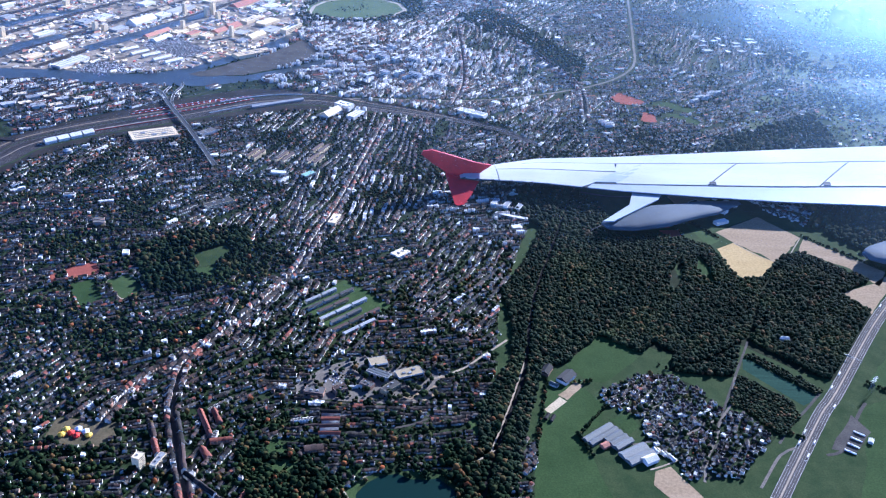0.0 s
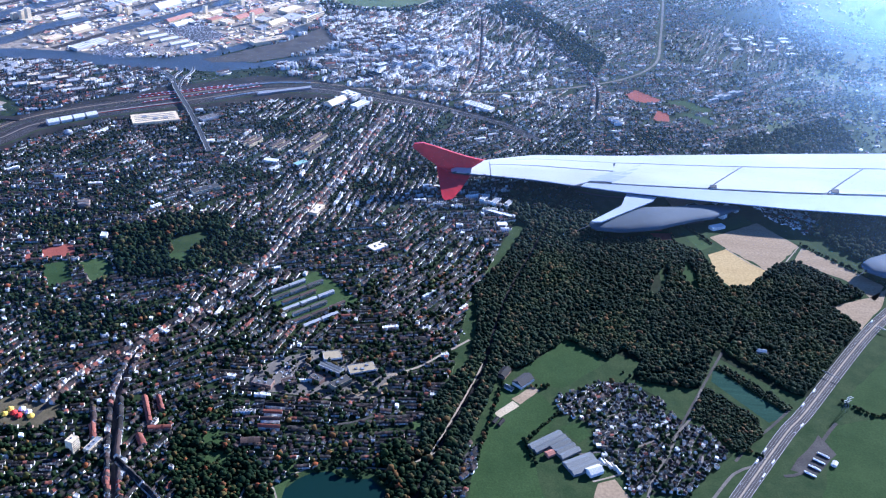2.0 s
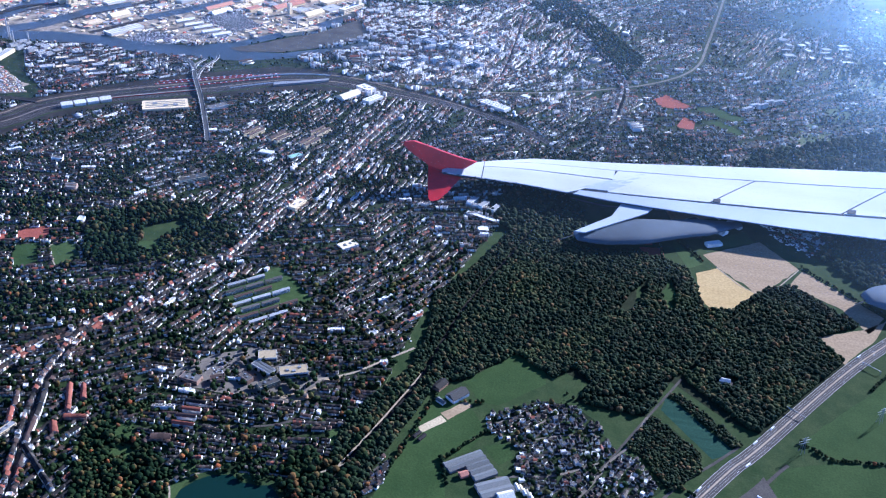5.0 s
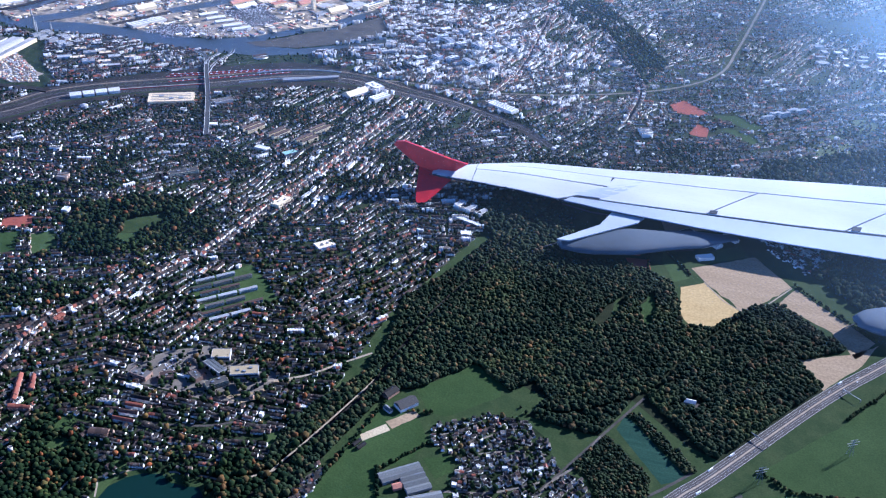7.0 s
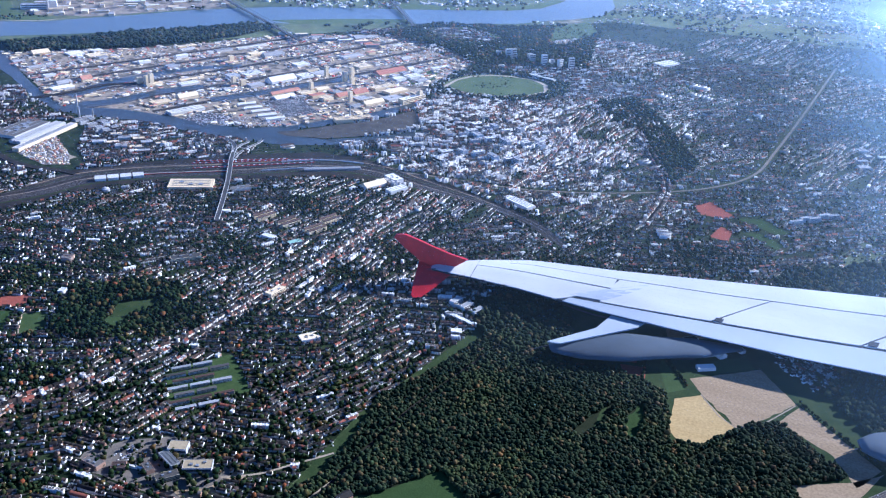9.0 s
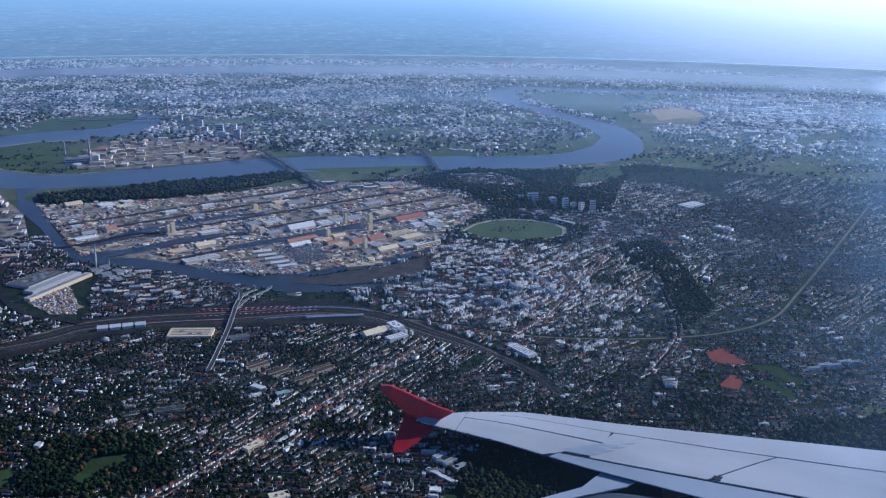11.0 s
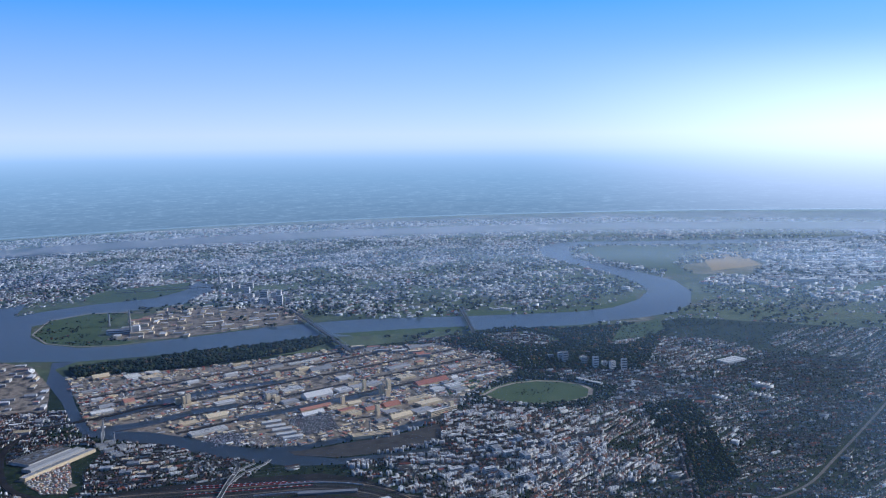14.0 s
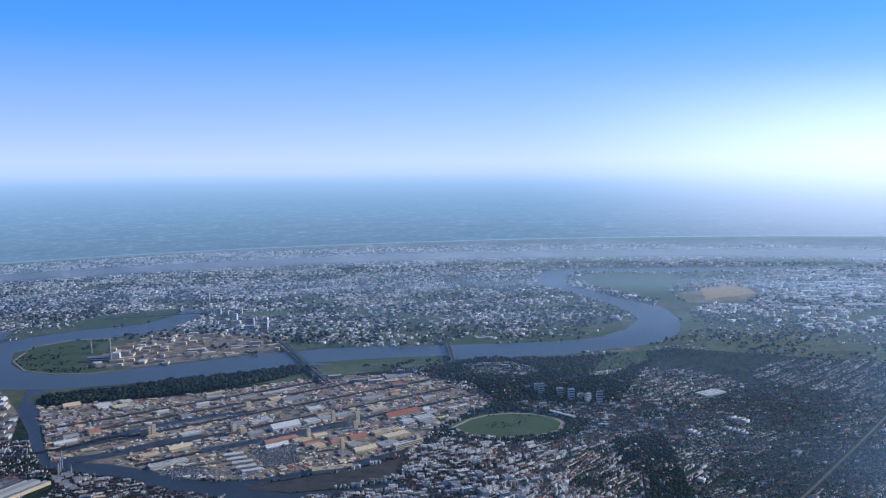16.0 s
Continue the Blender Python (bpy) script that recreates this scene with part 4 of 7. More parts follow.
# Long apartment rows and larger halls among the houses, and belts of gardens with few houses.
bx, ba, bs, bk = [], [], [], []
for x0, y0, x1, y1, w, h, flat, wall, roof in (
        (-160, 449, -148, 419, 3.4, 4.2, 0, 0, 0), (-148, 418, -141, 398, 3.4, 4.4, 0, 0, 1), (-140, 396, -119, 380, 3.2, 4.2, 0, 0, 0), (-118, 379, -106, 370, 3.2, 4.0, 0, 0, 0), (-138, 454, -131, 442, 3.2, 4.0, 0, 1, 2), (-146, 452, -134, 430, 3.2, 4.2, 0, 1, 2),
        (-133, 425, -120, 428, 3.4, 4.2, 0, 1, 2), (-136, 418, -130, 410, 4.0, 4.0, 0, 1, 2), (-76, 423, -65, 426, 5.0, 3.2, 0, 1, 1), (-172, 436, -166, 424, 3.4, 4.2, 0, 0, 1), (-166, 422, -160, 410, 3.4, 4.4, 0, 0, 2), (150, 1004, 162, 1036, 3.2, 4.0, 0, 0, 0), (162, 1037, 165, 1092, 3.2, 4.0, 0, 0, 0)):
    L = math.hypot(x1 - x0, y1 - y0)
    n = max(1, round(L / 4.2))
    for k in range(n):
        bx.append(np.array([x0, y0]) + np.array([x1 - x0, y1 - y0]) * (k + .5) / n), ba.append(math.atan2(y1 - y0, x1 - x0)), bs.append((L / n, w * rng.uniform(.94, 1.06), h * rng.uniform(.9, 1.12))), bk.append((0, flat, wall, roof))
fixed = len(bx)
for _ in range(110):
    c = np.array([rng.uniform(-480, 320), rng.uniform(350, 1650)])
    if noise.noise(Vector((c[0] * .011, c[1] * .011, 40.0))) < -.02:
        continue
    big = rng.random() < .3
    a = radians(QUARTERS[int(np.linalg.norm(warp(c[None])[0] - centres, axis=1).argmin())][2]) + (math.pi / 2 if rng.random() < .3 else 0)
    d, s = np.array([math.cos(a), math.sin(a)]), np.array([-math.sin(a), math.cos(a)])
    flat, wall, n = int(big or rng.random() < .35), int(rng.choice(3, p=[.8, .1, .1])), 1 if big else int(rng.integers(2, 7))
    gap, L = rng.uniform(5.5, 8), rng.uniform(8, 17)
    for k in range(n):
        bx.append(c + (k - n / 2) * gap * s + rng.normal(0, .8) * d), ba.append(a + rng.normal(0, .02)), bk.append((0, flat, wall, (int(rng.choice([3, 4], p=[.4, .6])) if big else 4) if flat else int(rng.choice(3, p=[.7, .2, .1]))))
        bs.append((rng.uniform(6, 11), rng.uniform(4, 7), rng.uniform(2.6, 4.0)) if big else (L * rng.uniform(.8, 1.1), rng.uniform(2.8, 3.6), rng.uniform(3.2, 4.8)))
bx, ba, bs, bk = np.array(bx), np.array(ba), np.array(bs), np.array(bk)
ok = inside(TOWN, bx) & (bx[:, 1] > 345)
for q in (-.5, 0, .5):
    ok &= (np.arange(len(bx)) < fixed) | allowed(bx + q * bs[:, :1] * np.stack([np.cos(ba), np.sin(ba)], 1), NO_HOUSE)
free = []
for i in np.nonzero(ok)[0]:
    d, s = np.array([math.cos(ba[i]), math.sin(ba[i])]), np.array([-math.sin(ba[i]), math.cos(ba[i])])
    foot = bx[i] + np.concatenate([np.linspace(-.5, .5, int(bs[i, 0]) + 1)[:, None] * bs[i, 0] * d + q * bs[i, 1] * s for q in (-.5, 0, .5)])
    if i < fixed or vacant(foot).all():
        claim(foot)
        free.append(i)
bx, ba, bs, bk = bx[free], ba[free], bs[free], bk[free]
belt = np.array([noise.noise(Vector((x * .016, y * .016, 60.0))) for x, y in hx])
own = vacant(hx) & (rng.random(len(hx)) > np.clip((belt - .18) * 2.6, 0, .85)) & ~inside(VILLAGE, hx) & ((hx[:, 1] < 870) | (hx[:, 0] < 60 - .12 * (hx[:, 1] - 900)) | (rng.random(len(hx)) < .78))
hx, ha, hs, hk = hx[own], ha[own], hs[own], hk[own]
claim(hx)

# The small estate: detached houses set loosely along its winding lanes.
LANES = [corners_line(q) for q in ("117,492 132,504 140,496 150,508 159,513", "141,483 157,492 170,496 181,497", "125,446 142,452 154,455 167,463 180,473 188,478", "208,524 197,492 188,478 180,458 169,436 163,416")]
ex, ey = np.meshgrid(np.arange(105, 222, 3.9), np.arange(415, 525, 3.6))
ex[::2] += 1.9
vh = np.stack([ex.ravel(), ey.ravel()], 1)
vh = vh + rng.uniform(-1.0, 1.0, vh.shape)
vh = vh[inside(VILLAGE, vh)]
gaps = np.array([off_line(q, vh) for q in LANES])
vh, gaps = vh[(gaps.min(0) > 1.9)], gaps[:, gaps.min(0) > 1.9]
stay = rng.random(len(vh)) < np.where(gaps.min(0) < 9, .95, .75)
vh, gaps = vh[stay], gaps[:, stay]
va = []
for p, w in zip(vh, gaps.argmin(0)):
    q = LANES[w]
    i = int(np.linalg.norm(q[:-1] - p, axis=1).argmin())
    va.append(math.atan2(*(q[i + 1] - q[i])[::-1]) + rng.choice([0, math.pi / 2]) + rng.normal(0, .2))
n = len(vh)
hx, ha = np.vstack([hx, vh]), np.concatenate([ha, va])
hs = np.vstack([hs, np.stack([rng.uniform(2.0, 3.2, n), rng.uniform(1.8, 2.5, n), rng.uniform(1.9, 2.6, n)], 1)])
hk = np.vstack([hk, np.stack([np.zeros(n), rng.random(n) < .12, rng.choice(3, n, p=[.8, .06, .14]), rng.choice(3, n, p=[.86, .10, .04])], 1)]).astype(int)
claim(vh)

# Rows of houses along the main streets, gable to gable.
mx, ma, ms = [], [], []
for line, y0 in ((MAIN, 0), (STREET_LEFT, 0), (STREET_R, 0), (STREET_S, 0)):
    s = sideways(line)
    for i in range(len(line) - 1):
        seg = line[i + 1] - line[i]
        L = float(np.linalg.norm(seg))
        for side in (-1, 1):
            k = 0.0
            while k < L:
                ln = rng.uniform(2.2, 3.4)
                if rng.random() < 0.88:
                    mx.append(line[i] + seg * (k + ln / 2) / L + s[i] * side * rng.uniform(2.9, 3.6))
                    ma.append(math.atan2(seg[1], seg[0])), ms.append((ln, rng.uniform(2.8, 3.6), rng.uniform(3.2, 4.6)))
                k += ln
mx, ma, ms = np.array(mx), np.array(ma), np.array(ms)
ok = vacant(mx) & allowed(mx, NO_HOUSE, [])
mx, ma, ms = mx[ok], ma[ok], ms[ok]
claim(mx)
hx, ha, hs = np.vstack([hx, mx]), np.concatenate([ha, ma]), np.vstack([hs, ms])
hk = np.vstack([hk, np.stack([np.zeros(len(mx)), rng.random(len(mx)) < .12, rng.choice(3, len(mx), p=[.5, .35, .15]), rng.choice(3, len(mx), p=[.5, .3, .2])], 1)]).astype(int)
hk[(hk[:, 1] == 1) & (hk[:, 3] < 3), 3] = np.where(rng.random(((hk[:, 1] == 1) & (hk[:, 3] < 3)).sum()) < .5, 3, 4)
hx, ha, hs, hk = np.vstack([hx, bx]), np.concatenate([ha, ba]), np.vstack([hs, bs]), np.vstack([hk, bk])

# The nearest houses stand as things of their own; the rest of the town is one mass.
single = (inside(VILLAGE, hx) | ((hx[:, 1] < 410) & (hx[:, 0] < 60) & (hx[:, 0] > -215)))
if single.sum() > 240:
    idx = np.nonzero(single)[0]
    single[idx[np.argsort(-hx[idx, 0])[240:]]] = False


def plain(points, faces, keep):
    used = sorted({i for f in keep for i in faces[f]})
    return points[used], [tuple(used.index(i) for i in faces[f]) for f in keep]


def shape(name, points, faces, mat):
    me = bpy.data.meshes.new(name)
    me.from_pydata([tuple(p) for p in points], [], faces)
    me.materials.append(mat)
    return me


WALL_ME = {(f, w): shape("wall", *plain(FLAT if f else GABLE, FLAT_F if f else GABLE_F, range(8) if f else range(4)), WALLS[w]) for f in (0, 1) for w in range(3)}
ROOF_ME = {(f, r): shape("roof", *plain(FLAT if f else GABLE, FLAT_F if f else GABLE_F, [8] if f else [4, 5]), ROOFS[r]) for f in (0, 1) for r in range(5)}
chimney_pts = np.array([(x, y, z) for z in (.7, 1.12) for x, y in ((.2, -.16), (.32, -.16), (.32, -.04), (.2, -.04))])
CHIMNEY_ME = shape("chimney", chimney_pts, [(0, 1, 5, 4), (1, 2, 6, 5), (2, 3, 7, 6), (3, 0, 4, 7), (4, 5, 6, 7)], WALLS[1])
WINDOW_ME = shape("window", np.array([(-.12, 0, 0), (.12, 0, 0), (.12, 0, .16), (-.12, 0, .16), (-.12, -.03, 0), (.12, -.03, 0), (.12, -.03, .16), (-.12, -.03, .16)]), [(4, 5, 6, 7), (0, 4, 7, 3), (1, 2, 6, 5), (3, 7, 6, 2), (0, 1, 5, 4)], DARK_GLASS)
WALL_WORD, ROOF_WORD = ("pale rendered", "brown brick", "grey rendered"), ("dark slate", "brown tile", "red tile", "pale flat", "grey flat")
for i in np.nonzero(single)[0]:
    f, w, r = int(hk[i, 1]), int(hk[i, 2]), int(hk[i, 3])
    ob = thing("house", hx[i, 0], hx[i, 1], ha[i], f"small {WALL_WORD[w]} house with a {ROOF_WORD[r]} roof", "house", "houses of the town", 0.05)
    dims = Matrix.Diagonal((*hs[i], 1))
    for nm, me in (("wall", WALL_ME[f, w]), ("roof", ROOF_ME[f, r])) + ((("chimney", CHIMNEY_ME),) if not f else ()):
        o = new(nm, me)
        o.parent = roof_ob if nm == "chimney" else ob
        if nm != "chimney":
            o.matrix_basis = dims
        if nm == "roof":
            roof_ob = o
    for wx in (-.24, .24):
        o = new("window", WINDOW_ME)
        o.parent = ob
        o.matrix_basis = dims @ Matrix.Translation((wx, -.5, .3))
rest = ~single
blocks = []
for f, tpl, faces in ((0, GABLE, GABLE_F), (1, FLAT, FLAT_F)):
    m = rest & (hk[:, 1] == f)
    ids = np.empty((m.sum(), len(faces)), int)
    nw = 4 if f == 0 else 8
    ids[:, :nw] = hk[m, 2][:, None]
    ids[:, nw:] = 3 + hk[m, 3][:, None]
    blocks.append((spread(tpl, hx[m], ha[m], hs[m], 0.04), faces, ids))
tagged(big_mesh("town_houses", blocks, HOUSE_MATS), "closely built rows of pale and brick houses with dark slate and red tile roofs", "houses", kind="stuff")

st = np.array(streets)
st = st[inside(TOWN, st[:, 0]) & inside(TOWN, st[:, 1]) | inside(VILLAGE, st[:, 0]) & inside(VILLAGE, st[:, 1])]
dvec = st[:, 1] - st[:, 0]
nvec = np.stack([-dvec[:, 1], dvec[:, 0]], 1) / np.linalg.norm(dvec, axis=1)[:, None] * 0.8
quad = np.stack([st[:, 0] + nvec, st[:, 0] - nvec, st[:, 1] - nvec, st[:, 1] + nvec], 1)
tagged(big_mesh("side_streets", [(np.concatenate([quad, np.full((len(quad), 4, 1), 0.11)], 2), [(0, 1, 2, 3)], 0)], [M_STREET]), "narrow grey residential streets", "street", kind="structure")

# Parked cars along the side streets.
CAR = np.array([(-.5, -.5, .12), (.5, -.5, .12), (.5, .5, .12), (-.5, .5, .12), (-.5, -.5, .6), (.5, -.5, .6), (.5, .5, .6), (-.5, .5, .6), (-.25, -.4, 1), (.2, -.4, 1), (.2, .4, 1), (-.25, .4, 1)])
CAR_F = [(0, 1, 5, 4), (1, 2, 6, 5), (2, 3, 7, 6), (3, 0, 4, 7), (4, 5, 9, 8), (5, 6, 10, 9), (6, 7, 11, 10), (7, 4, 8, 11), (8, 9, 10, 11)]
pick = rng.choice(len(st), min(2600, len(st)), replace=False)
cxy = (st[pick, 0] + st[pick, 1]) / 2 + nvec[pick] * np.where(rng.random(len(pick)) < .5, .8, -.8)[:, None]
tagged(big_mesh("parked_cars", [(spread(CAR, cxy, np.arctan2(dvec[pick, 1], dvec[pick, 0]), np.tile((1.25, .52, .42), (len(pick), 1)), 0.11), CAR_F, 0)], [CARS]), "small parked cars along the residential streets", "cars", kind="stuff")


# Small white garages, sheds and glass porches in the gardens.
gx = hx[rng.choice(len(hx), 3600)] + rng.normal(0, 2.6, (3600, 2))
gx = gx[vacant(gx, 2.0) & allowed(gx, NO_HOUSE)]
gs = np.stack([rng.uniform(.6, 1.6, len(gx)), rng.uniform(.5, 1.0, len(gx)), rng.uniform(.6, 1.1, len(gx))], 1)
tagged(big_mesh("garden_sheds", [(spread(FLAT, gx, rng.uniform(0, 3.1, len(gx)), gs, 0.05), [FLAT_F[k] for k in (0, 1, 2, 3, 8)], 0)], [HALL_ROOFS[0]]), "small white garages, sheds and porches among the gardens", "sheds", kind="stuff")

# Trees: lumpy crowns, every one turned and sized by itself.
def crown(sub, seed, lump=0.35):
    bm = bmesh.new()
    bmesh.ops.create_icosphere(bm, subdivisions=sub, radius=0.5)
    for v in bm.verts:
        n = noise.noise(v.co * 3.1 + Vector((seed * 7.3, 0, 0))) * lump + noise.noise(v.co * 7.0 + Vector((0, seed * 3.7, 0))) * lump * 0.7
        v.co *= 1 + n
        v.co.z = v.co.z + 0.56
    pts, fs = np.array([v.co[:] for v in bm.verts]), [tuple(v.index for v in f.verts) for f in bm.faces]
    bm.free()
    return pts, fs


FINE = [crown(2, k) for k in range(5)]
PLAIN = [crown(1, k + 20, 0.5) for k in range(4)]


def tree_blocks(xy, wide, kinds, tall=1.0):
    out, which = [], rng.integers(0, len(kinds), len(xy))
    for k, (pts, fs) in enumerate(kinds):
        m = which == k
        w = wide[m] * rng.uniform(.85, 1.15, m.sum())
        out.append((spread(pts, xy[m], rng.uniform(0, 6.3, m.sum()), np.stack([w, w * rng.uniform(.85, 1.1, m.sum()), wide[m] * tall * rng.uniform(.8, 1.25, m.sum())], 1)), fs, 0))
    return out


def grid_points(poly, gap):
    p = np.asarray(poly, float)
    x, y = np.meshgrid(np.arange(p[:, 0].min(), p[:, 0].max(), gap), np.arange(p[:, 1].min(), p[:, 1].max(), gap * .9))
    x[::2] += gap / 2
    q = np.stack([x.ravel(), y.ravel()], 1)
    q += rng.uniform(-.36, .36, q.shape) * gap
    return q[inside(p, q)]


def wood(name, poly, gap, label, fine=True, keep=1.0, holes=(), mat=LEAF_WOOD):
    q = grid_points(poly, gap)
    q = q[allowed(q, list(holes), [(LANE, 1.9), (RIDE, 1.5), (RIDE_B, 1.4), (OLD_RAIL, 1.6), (TRACK, 1.2), (TRACK_B, 1.6), (SHORE_WALK, 1.4), (LAKE_WALK, 1.4), (MOTORWAY, 7)])]
    q = q[rng.random(len(q)) < keep]
    size = gap * (0.95 + 0.85 * rng.random(len(q)) ** 1.5)
    tagged(big_mesh(name, tree_blocks(q, size, FINE if fine else PLAIN, 0.95), [mat]), label, "trees", kind="stuff")


wood("wood", WOOD, 2.15, "dense mixed wood, dark green turning brown in autumn", holes=(CLEARING, corners("183,640 190,668 203,690 199,660 192,640"), PLANTATION, corners("250,571 257,582 268,580 262,570"), corners("222,566 229,571 273,527 268,521"), corners("186,648 193,672 204,694 201,668 193,648"), corners("146,545 158,560 172,548 162,528")))
wood("plantation_wood", WOOD_B, 1.5, "young dense wood beside the nursery", fine=False)
wood("plantation_wood", corners("223,553 230,551 266,514 261,509 257,510 222,549"), 1.5, "strip of young trees beside the nursery", fine=False)
wood("park_trees", PARK_S, 2.3, "dark trees of the park by the old town", keep=.75, holes=(PARK_LAWN_C, PARK_LAWN_D, LAKE_BANK, PARK_LAWN), mat=LEAF)
wood("park_trees", LAKE_BANK, 2.2, "trees on the lake shore", keep=.55, holes=(LAKE, PARK_LAWN, PARK_LAWN_B, corners("-46,356 -40,356 -41,400 -50,400")), mat=LEAF)
wood("wood", WOOD_C, 2.8, "light wood between sports grounds and town", keep=.8, holes=(GREEN_A, GREEN_B, RED_A, RED_B))
ESTATE = corners("272,850 314,884 352,800 334,768 312,790")
wood("wood", WOOD_D, 3.2, "hazy wood beyond the brown fields", keep=.6, holes=(ESTATE,))
wood("park_trees", PARK_WOOD, 2.9, "tall park trees with yellowing crowns", keep=.9, holes=(PARK_CLEAR, PARK_CLEAR_B), mat=LEAF)
wood("park_trees", PARK_SB, 2.6, "dense trees of the lake park", holes=(LAWN_C, PARK_LAWN_B, LAKE_BANK), mat=LEAF)
wood("park_trees", PARK_E, 3.4, "dark belt of trees through the eastern town", fine=False, keep=.55, mat=LEAF)
wood("river_wood", RIVER_WOOD, 5.0, "dark wood along the river bank", fine=False)

RIVER_PARK = corners("-470,1700 -330,1655 -235,1570 -60,1640 -90,1800 -112,1950 -160,2040 -215,1950 -300,1890 -430,1840")
MEADOWS = [corners("-433,1787 -360,1844 -259,1808 -271,1740 -361,1716"), corners("-207,1951 -163,2050 -115,1945 -140,1796 -172,1782"), corners("-311,1446 -273,1508 -258,1440 -275,1398")]
wood("park_trees", RIVER_PARK, 4.2, "dark trees of the river park", fine=False, keep=.75, holes=MEADOWS + WATERS, mat=LEAF)
wood("park_trees", corners("-330,1440 -290,1530 -240,1565 -150,1560 -60,1530 -50,1480 -65,1420 -130,1375 -200,1370 -250,1385 -290,1390"), 3.8, "dark belts of trees round the racecourse", fine=False, keep=.6, holes=[RACE_RIM, HARBOUR] + MEADOWS)
for poly, n, size, label in ((PENINSULA, 1500, 4.0, "scattered bushes on the river meadow"), (INFIELD, 300, 2.2, "scattered bushes on the racecourse")):
    q = rng.uniform(np.min(poly, 0), np.max(poly, 0), (n, 2))
    q = q[inside(poly, q) & (np.array([noise.noise(Vector((x * .02, y * .02, 8.0))) for x, y in q]) > .05)]
    tagged(big_mesh("bushes", tree_blocks(q, size * rng.uniform(.5, 1.3, len(q)), PLAIN, .7), [LEAF]), label, "bushes", kind="stuff")

tx = np.vstack([np.stack([rng.uniform(-520, 330, 98000), rng.uniform(335, 1000, 98000)], 1), np.stack([rng.uniform(-760, 520, 60000), rng.uniform(850, 2080, 60000)], 1)])
dens = np.array([noise.noise(Vector((x * .02, y * .02, 3.1))) for x, y in tx]) * .5 + .5
belt = np.array([noise.noise(Vector((x * .016, y * .016, 60.0))) for x, y in tx])
tx = tx[rng.random(len(tx)) < dens * np.where(tx[:, 1] < 900, 1.0, .8) + np.clip((belt - .12) * 2.2, 0, 1) + np.where((tx[:, 1] > 870) & (tx[:, 0] > 40), .06, 0)]
tx = tx[allowed(tx, [p for p in NO_HOUSE if p not in (SCHOOL, PARK_S)] + [VILLAGE], NO_LINES) & vacant(tx)]
tx = tx[inside(TOWN, tx) | (tx[:, 0] > 200) & (tx[:, 1] > 840)]
vx = grid_points(VILLAGE, 5.2)
vx = vx[vacant(vx)]
tx = np.vstack([tx, vx])
tsize = np.where(tx[:, 1] > 700, 1.0 + 2.2 * rng.random(len(tx)) ** 1.8, 1.1 + 3.0 * rng.random(len(tx)) ** 2.0)
near = tx[:, 1] < 395
alone = (tx[:, 1] < 480) & (tx[:, 0] > -112) & (tx[:, 0] < 45) & (tx[:, 1] < 470)
idx = np.nonzero(alone)[0]
if len(idx) > 260:
    alone[idx[np.argsort(tx[idx, 1])[260:]]] = False
blocks = tree_blocks(tx[near & ~alone], tsize[near & ~alone], FINE) + tree_blocks(tx[~near & ~alone], tsize[~near & ~alone], PLAIN)
tagged(big_mesh("town_trees", blocks, [LEAF]), "garden and street trees in green and autumn colours", "trees", kind="stuff")
CROWN_ME = [shape("crown", pts, fs, LEAF) for pts, fs in FINE]
bm = bmesh.new()
bmesh.ops.create_cone(bm, cap_ends=True, segments=6, radius1=.07, radius2=.035, depth=.45, matrix=Matrix.Translation((0, 0, .2)))
for a in range(3):
    bmesh.ops.create_cone(bm, cap_ends=False, segments=4, radius1=.03, radius2=.012, depth=.3, matrix=Matrix.Translation((0, 0, .42)) @ Matrix.Rotation(a * 2.1, 4, "Z") @ Matrix.Rotation(.6, 4, "Y") @ Matrix.Translation((0, 0, .13)))
TRUNK_ME = bpy.data.meshes.new("trunk")
bm.to_mesh(TRUNK_ME)
bm.free()
TRUNK_ME.materials.append(BARK)
for i in np.nonzero(alone)[0]:
    ob = thing("tree", tx[i, 0], tx[i, 1], rng.uniform(0, 6), "broad leafy tree with an uneven crown, near the park", "tree", "trees near the park", 0.05)
    s = Matrix.Diagonal((tsize[i], tsize[i] * rng.uniform(.85, 1.1), tsize[i] * rng.uniform(.9, 1.2), 1))
    for nm, me in (("trunk", TRUNK_ME), ("crown", CROWN_ME[int(rng.integers(0, 5))])):
        o = new(nm, me)
        o.parent = ob
        o.matrix_basis = s

